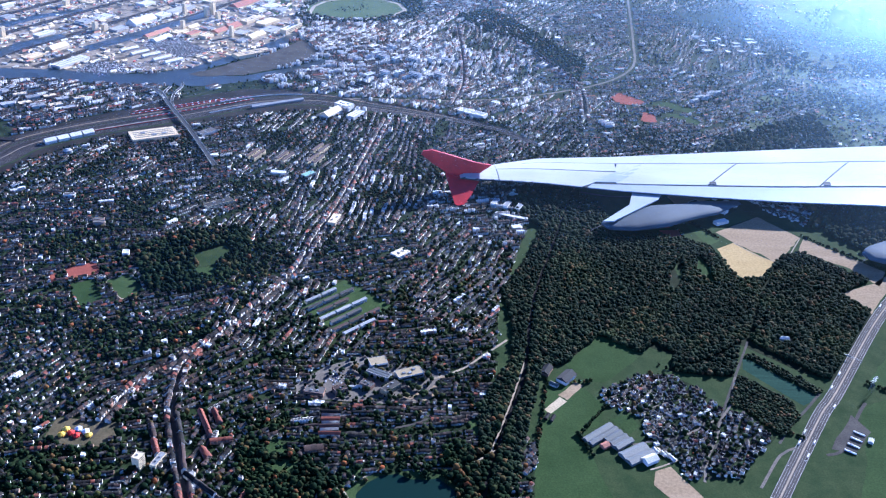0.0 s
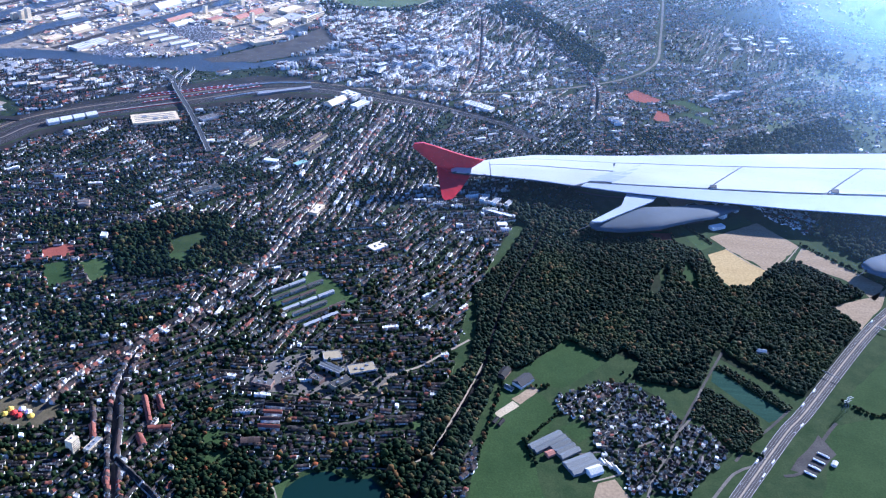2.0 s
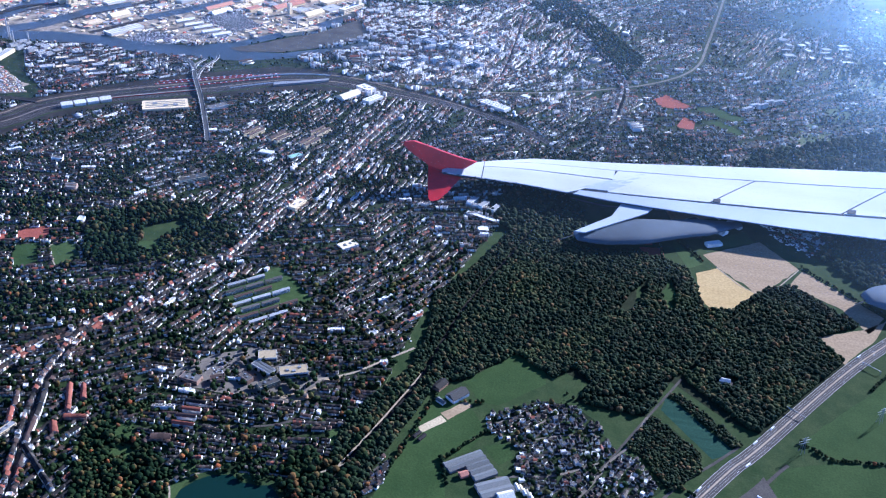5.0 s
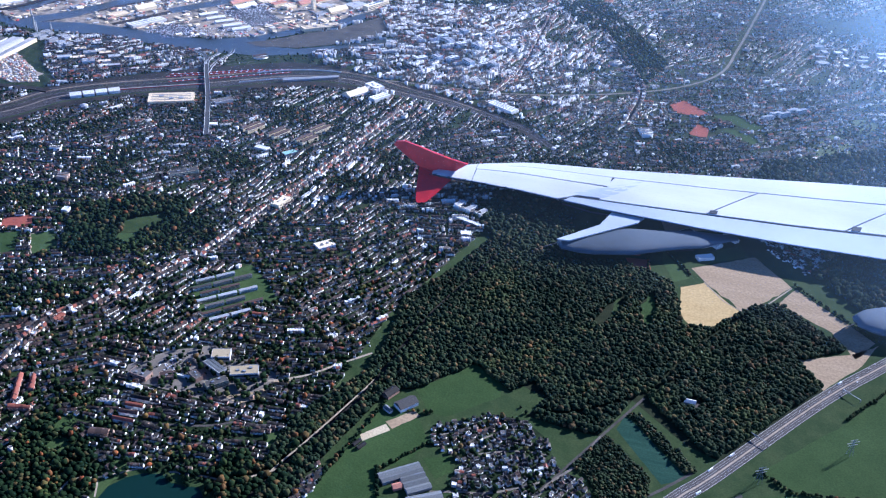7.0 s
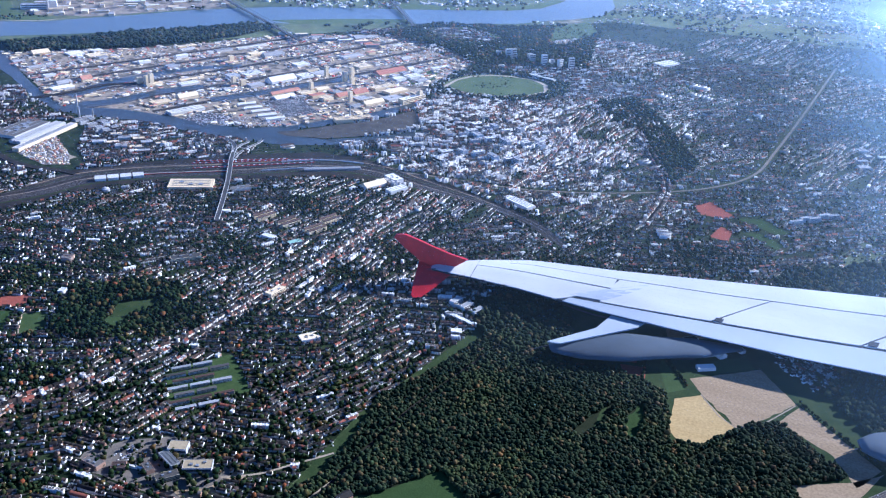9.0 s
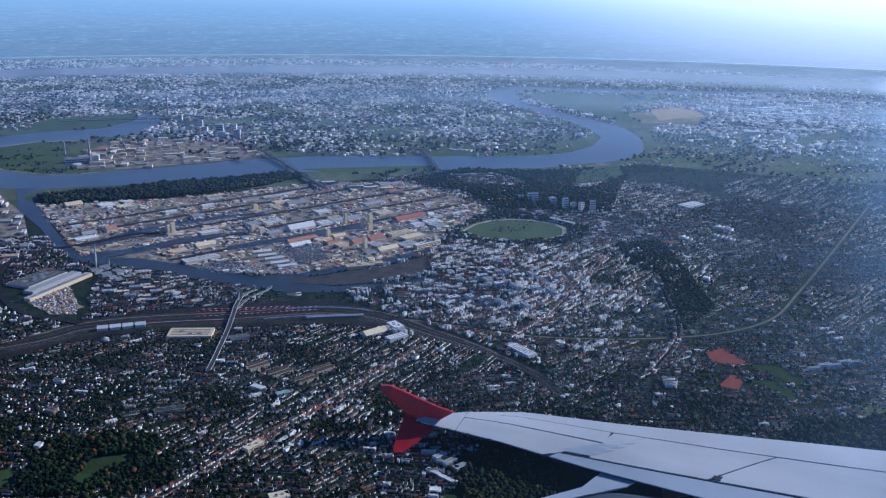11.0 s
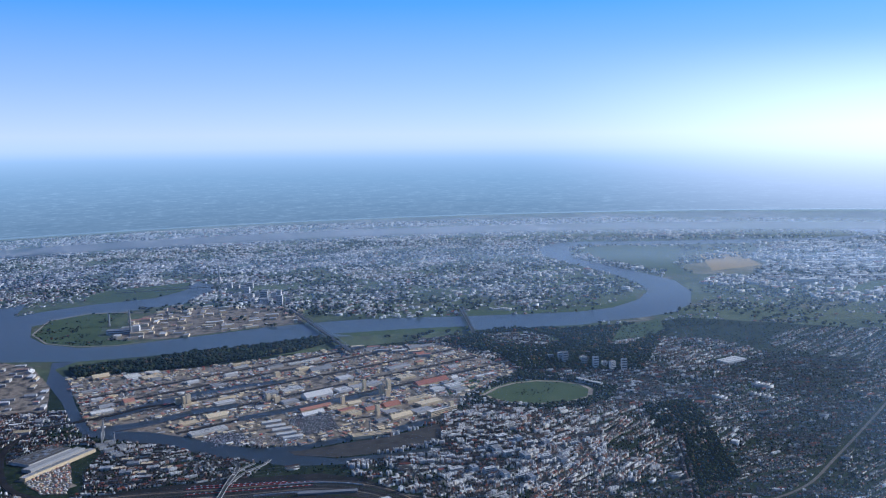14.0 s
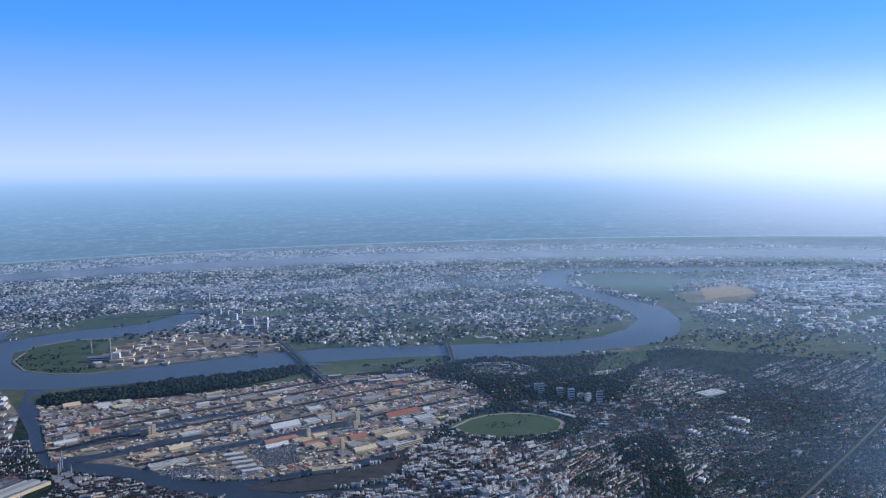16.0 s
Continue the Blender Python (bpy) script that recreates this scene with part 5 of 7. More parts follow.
# ---- the far town and country ----
def far_blocks(name, n, box, weight, size, label, mats=(.5, .1, .4), flat=.5, deg=30):
    p = np.stack([rng.uniform(box[0], box[1], n), rng.uniform(box[2], box[3], n)], 1)
    w = np.array([weight(x, y) for x, y in p])
    p = p[rng.random(n) < w]
    ok = np.ones(len(p), bool)
    for poly in WATERS + FAR_FIELDS + [RACE, HARBOUR, TOWN]:
        ok &= ~inside(poly, p)
    p = p[ok & (np.linalg.norm(p - CENTRE, axis=1) < 4450)]
    n = len(p)
    a = np.radians(deg) + rng.choice([0, math.pi / 2, .5], n) + rng.normal(0, .06, n)
    s = np.stack([rng.uniform(.7, 2.2, n) * size, rng.uniform(.6, 1.1, n) * size, rng.uniform(.45, 1.0, n) * size * .8], 1)
    isflat = rng.random(n) < flat
    blocks = []
    for f, tpl, faces, nw in ((0, GABLE, GABLE_F, 4), (1, FLAT, FLAT_F, 8)):
        m = isflat == bool(f)
        ids = np.empty((m.sum(), len(faces)), int)
        ids[:, :nw] = rng.choice(3, m.sum(), p=mats)[:, None]
        ids[:, nw:] = 3 + (rng.choice([3, 4, 0], m.sum(), p=[.5, .3, .2]) if f else rng.choice(3, m.sum(), p=[.6, .25, .15]))[:, None]
        blocks.append((spread(tpl, p[m], a[m], s[m], 0.1), faces, ids))
    return tagged(big_mesh(name, blocks, HOUSE_MATS), label, "houses", kind="stuff")


def clumps(x, y, s=.004, z=0.0):
    return max(0.0, min(1.0, .5 + 1.6 * noise.noise(Vector((x * s, y * s, z)))))


far_blocks("city_houses", 75000, (-4000, -450, 1850, 4400), lambda x, y: clumps(x, y, .007) ** 1.3 * (.22 + math.exp(-(((x + 1900) / 1300) ** 2 + ((y - 2800) / 900) ** 2) * .6)), 6.5, "pale dense city blocks across the river", mats=(.75, .05, .2), flat=.75)
far_blocks("suburb_houses", 9000, (-2900, -200, 1850, 3100), lambda x, y: clumps(x, y, .006, 2) * .9, 5.0, "suburbs along the far river bank", mats=(.75, .05, .2))
far_blocks("suburb_houses", 17000, (-150, 1500, 1300, 3600), lambda x, y: clumps(x, y, .009, 5) * .8, 4.2, "suburban houses scattered among trees")
far_blocks("suburb_houses", 6500, (250, 1000, 850, 1500), lambda x, y: clumps(x, y, .012, 7) * .9 if x > 330 else 0, 3.2, "suburban houses beyond the fields", deg=40, flat=.2)
far_blocks("estate_houses", 1500, (265, 360, 765, 890), lambda x, y: float(inside(ESTATE, np.array([[x, y]]))[0]) * .75, 2.7, "white-walled housing estate beside the avenue", mats=(.85, .05, .1), flat=.35, deg=55)
far_blocks("river_town_houses", 2600, (-2100, -1560, 1450, 2050), lambda x, y: clumps(x, y, .006, 9), 6.0, "old town on the river bend")
far_blocks("far_village_houses", 26000, (-3800, 2800, 2300, 4550), lambda x, y: clumps(x, y, .003, 12) ** 2.5, 9.0, "scattered villages and works in the hazy distance", mats=(.8, .05, .15), flat=.8)
far_blocks("works_town_houses", 3000, (-200, 260, 2500, 3500), lambda x, y: clumps(x, y, .01, 15), 9.0, "white halls of a works town beyond the bend", mats=(.9, .05, .05), flat=.9)


def far_woods(name, n, box, size, label, s=.004, z=20.0, cut=.55):
    p = np.stack([rng.uniform(box[0], box[1], n), rng.uniform(box[2], box[3], n)], 1)
    w = np.array([clumps(x, y, s, z) for x, y in p])
    p = p[w > cut]
    ok = np.ones(len(p), bool)
    for poly in WATERS + FAR_FIELDS + [RACE, HARBOUR, TOWN, EAST_A, EAST_C, BROWN_A, BROWN_B, BROWN_C]:
        ok &= ~inside(poly, p)
    p = p[ok & (np.linalg.norm(p - CENTRE, axis=1) < 4480)]
    tagged(big_mesh(name, tree_blocks(p, rng.uniform(.7, 1.4, len(p)) * size, PLAIN, .7), [LEAF_WOOD]), label, "trees", kind="stuff")


far_woods("far_woods", 12000, (-200, 1600, 1250, 3200), 6.5, "woods and hedges of the hazy suburbs", .008, 21, .42)
far_woods("far_woods", 16000, (340, 1100, 760, 1450), 3.4, "trees and hedges of the suburbs beyond the fields", .012, 23, .35)
far_woods("far_woods", 9000, (-2900, -250, 1700, 3200), 8.0, "trees between the suburbs on the far bank", .006, 25, .45)
far_woods("far_woods", 9000, (-3900, 2600, 2700, 4700), 8.0, "woods in the hazy distance", .004, 31, .47)

# ---- single buildings and works ----
def gable_roof(bm, L, W, z, rise, over=0.25):
    v = [bm.verts.new(p) for p in ((-L / 2 - over, -W / 2 - over, z - .1), (L / 2 + over, -W / 2 - over, z - .1), (L / 2 + over, 0, z + rise), (-L / 2 - over, 0, z + rise), (L / 2 + over, W / 2 + over, z - .1), (-L / 2 - over, W / 2 + over, z - .1),
                                   (-L / 2 - over, -W / 2 - over, z - .25), (L / 2 + over, -W / 2 - over, z - .25), (L / 2 + over, W / 2 + over, z - .25), (-L / 2 - over, W / 2 + over, z - .25))]
    for f in ((0, 1, 2, 3), (3, 2, 4, 5), (6, 7, 1, 0), (5, 4, 8, 9), (1, 7, 8, 4, 2), (6, 0, 3, 5, 9)):
        bm.faces.new([v[i] for i in f])


def building(name, x, y, deg, size, wall, roof, label, category="building", style="flat", windows=0, group="", boxes=0, strips=0):
    """A single building: walls, a flat roof with a parapet or a gabled one, window bands, roof boxes and roof lights."""
    L, W, H = size
    ob = thing(name, x, y, radians(deg), label, category, group, 0.05)
    walls = part("wall", block(bmesh.new(), (L, W, H), (0, 0, 0)), wall, ob)
    bm, top = bmesh.new(), ob
    if style == "gable":
        gable_roof(bm, L, W, H, W * .28)
        top = part("roof", bm, roof, ob)
    elif style == "saw":
        n = max(2, int(W / 4.5))
        for k in range(n):
            y0, y1 = -W / 2 + W * k / n, -W / 2 + W * (k + 1) / n
            bm = bmesh.new()
            v = [bm.verts.new(p) for p in ((-L / 2 - .1, y0, H), (L / 2 + .1, y0, H), (L / 2 + .1, (y0 + y1) / 2, H + 1.0), (-L / 2 - .1, (y0 + y1) / 2, H + 1.0), (L / 2 + .1, y1, H), (-L / 2 - .1, y1, H))]
            for f in ((0, 1, 2, 3), (3, 2, 4, 5), (1, 4, 2), (0, 3, 5)):
                bm.faces.new([v[i] for i in f])
            part("roof_bay", bm, roof, ob)
    else:
        block(bm, (L - .3, W - .3, .12), (0, 0, H + .004))
        top = part("roof", bm, roof, ob)
        for dx, dy, sx, sy in ((0, W / 2 - .08, L, .16), (0, -W / 2 + .08, L, .16), (L / 2 - .08, 0, .16, W - .32), (-L / 2 + .08, 0, .16, W - .32)):
            part("parapet", block(bmesh.new(), (sx, sy, .3), (dx, dy, H + .002)), wall, ob)
    for k in range(windows):
        z = H * (k + .45) / (windows + .15)
        for dy in (-1, 1):
            part("window_band", block(bmesh.new(), (L * .92, .08, H / windows * .38), (0, dy * (W / 2 + .01), z)), DARK_GLASS, walls)
    for k in range(boxes):
        part("roof_box", block(bmesh.new(), (L * .09 + .4, W * .16 + .3, .6), (L * (.33 - .66 * (k + .5) / boxes), W * rng.uniform(-.2, .2), H + .12)), STEEL, top)
    for k in range(strips):
        part("roof_light", block(bmesh.new(), (L * .86, W * .05, .2), (0, W * (-.38 + .76 * (k + .5) / strips), H + .12 if style != "gable" else H + .4)), GLASS_ROOF, top)
    return ob


SCHOOL_CREAM = piece_mat("cream_school_roof", [(0.0, (0.33, 0.265, 0.155)), (1.0, (0.42, 0.345, 0.21))], 0.75)
building("school_hall", -40, 513, 21, (12, 9, 4.2), WALLS[2], SCHOOL_CREAM, "tall school hall with a cream metal roof", "school building", windows=1)
building("school_wing", -38, 501, -25, (17, 6, 3.2), WALLS[2], GLASS_ROOF, "school wing with a grey-blue glazed roof", "school building", strips=2)
building("school_hall", -18, 503, 26, (18, 9, 3.8), WALLS[2], SCHOOL_CREAM, "sports hall with a pale cream flat roof", "school building", windows=1, boxes=3)
building("school_wing", -29, 487, 50, (14, 6, 3.4), SCHOOL_CREAM, ROOFS[4], "school wing with a sunlit cream front and dark roof", "school building", windows=3, boxes=2)
building("school_wing", -45, 489, -30, (9, 5, 3.0), WALLS[1], ROOFS[4], "low school wing with a dark roof", "school building", boxes=2)
building("school_wing", -78, 479, -7, (13, 7, 3.0), WALLS[1], ROOFS[4], "grey school block with a flat roof", "school building", windows=2, boxes=2)
building("school_wing", -62, 483, 30, (9, 6, 2.6), WALLS[1], ROOFS[1], "brown-roofed pavilion of the school", "school building", boxes=1)
building("school_wing", -53, 487, 5, (10, 1.6, 1.4), HALL_ROOFS[0], HALL_ROOFS[0], "long white canopy over the school path", "canopy")
sheet("school_court", corners("-20,480 -4,489 2,500 4,512 14,508 8,490 -8,476"), 0.13, M_SOIL, "bare brown earth beside the school", "school yard", 0.4)

building("barn", 76, 517, 66, (10, 6, 2.4), WALLS[1], ROOFS[0], "old dark-roofed barn at the pasture", "barn", "gable")
building("riding_hall", 89, 510, 53, (13, 8, 2.8), HALL_ROOFS[0], ROOFS[4], "riding hall with a grey roof and pale sides", "barn", "gable", strips=2)
building("stable", 80, 502, -30, (6, 3, 1.8), WALLS[0], GLASS_ROOF, "small stable with a pale roof", "barn", "gable")
for k in range(2):
    building("shed", 73 + 3.4 * k, 468 - 1.5 * k, 66, (6, 2.2, 1.4), ROOFS[0], ROOFS[0], "long black shed beside the riding ground", "shed", "gable")
sheet("riding_ground", corners("75,471 72,476 83,490 87.5,485.5"), 0.14, ground_mat("riding_sand", [(0.3, (0.42, 0.34, 0.21)), (0.7, (0.50, 0.41, 0.26))], 0.1, 0.8), "pale sand riding ground", "riding ground")
sheet("farm_yard", corners("82,492 88,487 100,504 95,508"), 0.14, M_SOIL, "brown earth of the farm yard", "farm yard", 0.3)
for x, y, deg, size in ((105.5, 453, 42, (25, 8.5, 1.8)), (116, 448.5, 40, (14.5, 13.5, 1.8)), (126, 436.5, 34, (20, 12.5, 1.8))):
    building("greenhouse", x, y, deg, size, STEEL, GLASS_ROOF, "large nursery greenhouse with grey glass roofs", "greenhouse", "saw", group="greenhouses of the nursery")
for k in range(5):
    building("shed", 138 + 2.2 * k, 441 - 1.4 * k + (k % 2), 120, (rng.uniform(4, 7), 1.8, 1.5), WALLS[0], HALL_ROOFS[k % 2], "narrow pale nursery shed", "shed", "gable", group="nursery sheds")
building("shed", 133, 431.5, 32, (9, 6, 2.6), HALL_ROOFS[0], HALL_ROOFS[0], "white nursery shed beside the greenhouses", "shed", "gable")
building("shed", 107, 442.5, 38, (5, 4, 2.0), HALL_ROOFS[2], HALL_ROOFS[2], "brown brick boiler house of the nursery", "shed", "gable")
sheet("ploughed_plot", corners("135,423 145,428 153,414 160,402 150,388 132,411"), 0.13, M_SOIL, "bare brown ploughed plot behind the nursery", "field", 0.4)
building("forest_hut", 257, 575, -1, (7, 4, 1.8), WALLS[0], HALL_ROOFS[0], "white-roofed hut in a wood clearing", "hut", "gable")
building("apartment_tower", -168, 401, 75, (6, 5, 9), HALL_ROOFS[1], HALL_ROOFS[1], "slender cream apartment tower in the old town", "apartment house", windows=6, boxes=1)
building("apartment_house", -158, 405, 75, (12, 4, 3.5), HALL_ROOFS[1], HALL_ROOFS[3], "low cream apartment slab with a flat roof", "apartment house", windows=3, boxes=2)
building("clinic", -97, 720, 80, (18, 7, 5), HALL_ROOFS[1], HALL_ROOFS[1], "cream corner building on the main street", "building", windows=4, boxes=2)
building("hall", -35, 669, 49, (15, 10, 3), HALL_ROOFS[0], HALL_ROOFS[1], "low hall with a cream roof", "hall", boxes=2)
for k in range(3):
    building("apartment_house", 46 + 11 * k, 775 - 4 * k, 68, (12, 5, 4.5), WALLS[0], HALL_ROOFS[3], "pale apartment block with a flat roof", "apartment house", windows=4, group="apartment blocks")
for k in range(3):
    building("apartment_house", 50 + 9 * k, 752 - 3 * k, -21, (9, 4, 3.5), WALLS[0], HALL_ROOFS[0], "small white apartment block with a flat roof", "apartment house", windows=3, group="white apartment blocks")
building("green_hall", -135, 816, 54, (14, 7, 3), WALLS[2], ground_mat("copper_green", [(0.3, (0.22, 0.36, 0.29)), (0.7, (0.30, 0.45, 0.37))], 0.2, 0.9), "hall with a pale copper-green roof", "hall")
# Long apartment rows in step on their lawns.
for n in range(7):
    for k in range(2 + n % 2):
        along = -13 + 15.5 * k - (4 if n % 2 else 0)
        c, d = np.array([-87.5 + 5.6 * n, 600 - 6.6 * n]), np.array([.68, .73])
        building("apartment_house", *(c + d * along), 47, (13.5, 2.6, 2.8), WALLS[0] if (n + k) % 3 else HALL_ROOFS[1], (HALL_ROOFS[3], ROOFS[4], ROOFS[1])[n % 3], "long pale apartment row on lawns", "apartment house", "gable", windows=3, group="long apartment rows")

# The fair: canvas tents.
for k, (tx0, ty0, m, w) in enumerate(((-217, 426, TENT_RED, "red"), (-213, 424, TENT_RED, "red"), (-221, 429, TENT_YELLOW, "yellow"), (-222, 424, TENT_YELLOW, "yellow"), (-209, 428, WHITE, "white"), (-206, 425, TENT_YELLOW, "yellow"), (-214, 430, WHITE, "white"))):
    ob = thing("fair_tent", tx0, ty0, .3 * k, f"{w} canvas fair tent on gravel", "tent", "tents of the fair", 0.12)
    part("side", drum(bmesh.new(), 2.1, 1.2, (0, 0, 0), sides=8), m, ob)
    part("canopy", drum(bmesh.new(), 2.4, 1.3, (0, 0, 1.2), top=.12, sides=8), m, ob)

# Halls, tanks and the bridge at the railway yard.
building("warehouse", -309, 892, 29, (47, 25, 4), HALL_ROOFS[1], HALL_ROOFS[1], "long pale warehouse beside the tracks", "warehouse", strips=4, boxes=3)
building("warehouse", -257, 908, 53, (20, 9, 3.5), WALLS[2], ROOFS[4], "grey warehouse beside the tracks", "warehouse", boxes=2)
building("warehouse", -136, 985, 64, (28, 13, 4), HALL_ROOFS[0], HALL_ROOFS[1], "hall with a pale rounded roof", "warehouse", "gable")
building("warehouse", -124, 1012, -30, (20, 12, 5), HALL_ROOFS[0], HALL_ROOFS[0], "white factory hall beside the railway", "warehouse", boxes=3)
building("warehouse", -108, 985, 64, (24, 10, 4), HALL_ROOFS[0], HALL_ROOFS[0], "white workshop hall beside the railway", "warehouse", strips=2)
building("warehouse", 25, 1012, -28, (34, 12, 4), HALL_ROOFS[0], HALL_ROOFS[0], "white goods hall beside the railway", "warehouse", strips=3)
for k in range(4):
    building("storage_hall", -405 + 9.5 * k, 861 + 9.0 * k, 43, (11, 8.5, 3.2), HALL_ROOFS[0], HALL_ROOFS[0], "white storage hall with a steep roof beside the tracks", "warehouse", "gable", group="white storage halls")
building("factory_hall", -556, 940, 96, (108, 9, 4), HALL_ROOFS[1], HALL_ROOFS[3], "long grey-roofed factory hall with a cream front at the works yard", "factory", strips=3, boxes=6)
building("factory_hall", -605, 950, 96, (66, 34, 3.2), WALLS[2], ROOFS[4], "long dark-roofed factory hall at the works yard", "factory", strips=3, boxes=6)
STORE = corners("-543,883 -492,868 -467,882 -500,915 -552,950 -556,914")
store = grid_points(STORE, 3.1)
store = store[rng.random(len(store)) < .7]
tagged(big_mesh("stored_goods", [(spread(FLAT, store, rng.choice([.3, 1.87], len(store)), np.stack([rng.uniform(1.2, 3.2, len(store)), rng.uniform(.8, 1.5, len(store)), rng.uniform(.4, 1.6, len(store))], 1), .2), FLAT_F, rng.choice(4, len(store), p=[.2, .3, .2, .3])[:, None])], HALL_ROOFS), "stacked goods and lorries in rows on the works yard", "goods", kind="stuff")
building("factory_hall", -576, 948, 96, (84, 16, 3.4), WALLS[2], HALL_ROOFS[3], "grey factory hall with a sawtooth roof", "factory", "saw")
for k in range(10):
    building("warehouse", -490 + 17 * (k % 5), 955 + 26 * (k // 5) + 6 * (k % 2), 40, (14, 8, 3.5), WALLS[k % 3], HALL_ROOFS[(k * 2 + 3) % 4], "works hall beside the railway yard", "warehouse", group="works halls", boxes=1)

deck = curve_line(corners("-365,1036 -348,1028 -334,1010 -319,982 -281,919 -245,854 -228,822"), 8)
ob = thing("road_bridge", 0, 0, 0, "long concrete road bridge across the railway yard", "bridge", z=0.0)
n_d = len(deck)
ribbon("deck", deck, 5.0, 3.4, CONCRETE, thick=.5, parent=ob)
ribbon("roadway", deck, 4.0, 3.41, M_ASPHALT, parent=ob)
for sh in (-2.4, 2.4):
    rail_bm = ribbon("parapet", deck, .2, 3.9, CONCRETE, thick=.5, shift=sh, parent=ob)
for i in range(2, n_d - 2, 3):
    part("pier", block(bmesh.new(), (3.6, .8, 2.9), (deck[i][0], deck[i][1], .1), turn=-1.06), CONCRETE, ob)
for way in ("-313,975 -320,998 -323,1021 -321,1044 -326,1060", "-328,1000 -335,1020 -334,1042"):
    arm = curve_line(corners(way), 6)
    ribbon("ramp", arm, 3.0, 3.38, CONCRETE, thick=.6, parent=ob)
    ribbon("roadway", arm, 2.4, 3.395, M_ASPHALT, parent=ob)
    for sh in (-1.4, 1.4):
        ribbon("parapet", arm, .18, 3.75, CONCRETE, thick=.4, shift=sh, parent=ob)
    for i in range(3, len(arm), 4):
        part("pier", block(bmesh.new(), (2.0, .8, 2.7), (arm[i][0], arm[i][1], .1), turn=-1.3), CONCRETE, ob)

# Red and white trains on the tracks.
s_y = sideways(YARD_LINE)
wag = 0
for sh, a0, a1, red in ((-14.0, 62, 80, False), (-10.0, 40, 58, True), (12.0, 66, 82, False)):
    pos = [YARD_LINE[i] + s_y[i] * sh for i in range(min(a0, len(YARD_LINE) - 2), min(a1, len(YARD_LINE) - 1))]
    for p, q in zip(pos[:-1:1], pos[1::1]):
        d = q - p
        ob = thing("railway_coach", *(p + q) / 2, math.atan2(d[1], d[0]), ("red railway coach with a pale roof" if red else "white railway coach") + " on the yard tracks", "railway coach", "coaches in the yard", 0.26)
        part("body", block(bmesh.new(), (np.linalg.norm(d) * .93, .85, .85), (0, 0, .15)), TRAIN_RED if red else WHITE, ob)
        part("roof", block(bmesh.new(), (np.linalg.norm(d) * .92, .7, .14), (0, 0, 1.002)), HALL_ROOFS[3], ob)
        wag += 1

for x0, y0, x1, y1, n in ((-352, 950, -236, 1030, 21), (-341, 937, -231, 1021, 21), (-352, 958, -264, 1016, 15)):
    for k in range(n):
        p, d = np.array([x0, y0]) + np.array([x1 - x0, y1 - y0]) * (k + .5) / n, np.array([x1 - x0, y1 - y0]) / n
        ob = thing("goods_wagon", *p, math.atan2(d[1], d[0]), "red goods wagon with a white tarpaulin top on the yard tracks", "goods wagon", "goods wagons in the yard", 0.26)
        L = float(np.linalg.norm(d))
        part("body", block(bmesh.new(), (L * .94, 1.0, .7), (0, 0, .2)), TRAIN_RED, ob)
        part("cover", block(bmesh.new(), (L * .3, 1.04, .4), (0, 0, .9)), WHITE, ob)
building("train_shed", -201, 1010, 34, (64, 4.5, 2.6), HALL_ROOFS[3], HALL_ROOFS[3], "long grey carriage shed beside the tracks", "shed", "gable")
ob = thing("gas_tank", -378, 838, 0, "round pale gas tank with a domed top", "tank", z=.2)
part("shell", drum(bmesh.new(), 4.2, 3.0, (0, 0, 0), sides=20), HALL_ROOFS[3], ob)
part("dome", drum(bmesh.new(), 4.2, 1.6, (0, 0, 3.0), top=1.4, sides=20), HALL_ROOFS[3], ob)
for x, y in ((-198, 857), (-168, 854), (-137, 852), (-136, 880)):
    for sh in (0, 6.5):
        building("apartment_house", x + sh, y - sh * .35, 70, (22, 3.6, 4.4), HALL_ROOFS[1], ROOFS[1], "long cream apartment row with a brown tile roof", "apartment house", "gable", windows=4, group="apartment rows of the north town")
building("hall", -204, 741, 44, (26, 8, 4), HALL_ROOFS[1], ROOFS[4], "cream hall with a flat grey roof in the town", "hall", windows=3, boxes=2)
building("hall", -164, 816, -5, (13, 7, 3), HALL_ROOFS[0], HALL_ROOFS[0], "small hall with a bright white roof", "hall")
for k in range(10):
    x, y = -570 + 15 * (k % 5) + rng.uniform(-3, 3), 1010 + 18 * (k // 5) - 5 * (k % 5) + rng.uniform(-4, 4)
    building("works_block", x, y, 66, (rng.uniform(7, 13), rng.uniform(5, 8), rng.uniform(3, 7)), WALLS[2], HALL_ROOFS[3], "grey process building of the works", "factory", boxes=2, group="process buildings")
for x, y, h in ((-598, 1040, 24), (-575, 1018, 16), (-560, 1026, 14), (-588, 1030, 18)):
    ob = thing("chimney", x, y, 0, "slim pale works chimney", "chimney", "works chimneys", .2)
    part("shaft", drum(bmesh.new(), 1.2, h, (0, 0, 0), top=.8), CONCRETE, ob)
    part("rim", drum(bmesh.new(), 1.0, .7, (0, 0, h)), STEEL, ob)
building("sports_hall", 255, 790, 40, (16, 9, 3.2), WALLS[2], HALL_ROOFS[3], "grey sports hall beside the fields", "hall", strips=2)
building("sports_hall", 238, 802, 40, (11, 6, 3), HALL_ROOFS[0], ROOFS[4], "low sports pavilion with a dark roof", "hall")
building("sports_hall", 255, 765, 30, (14, 6, 2.5), HALL_ROOFS[0], HALL_ROOFS[0], "white-roofed hall beside the brown field", "hall")

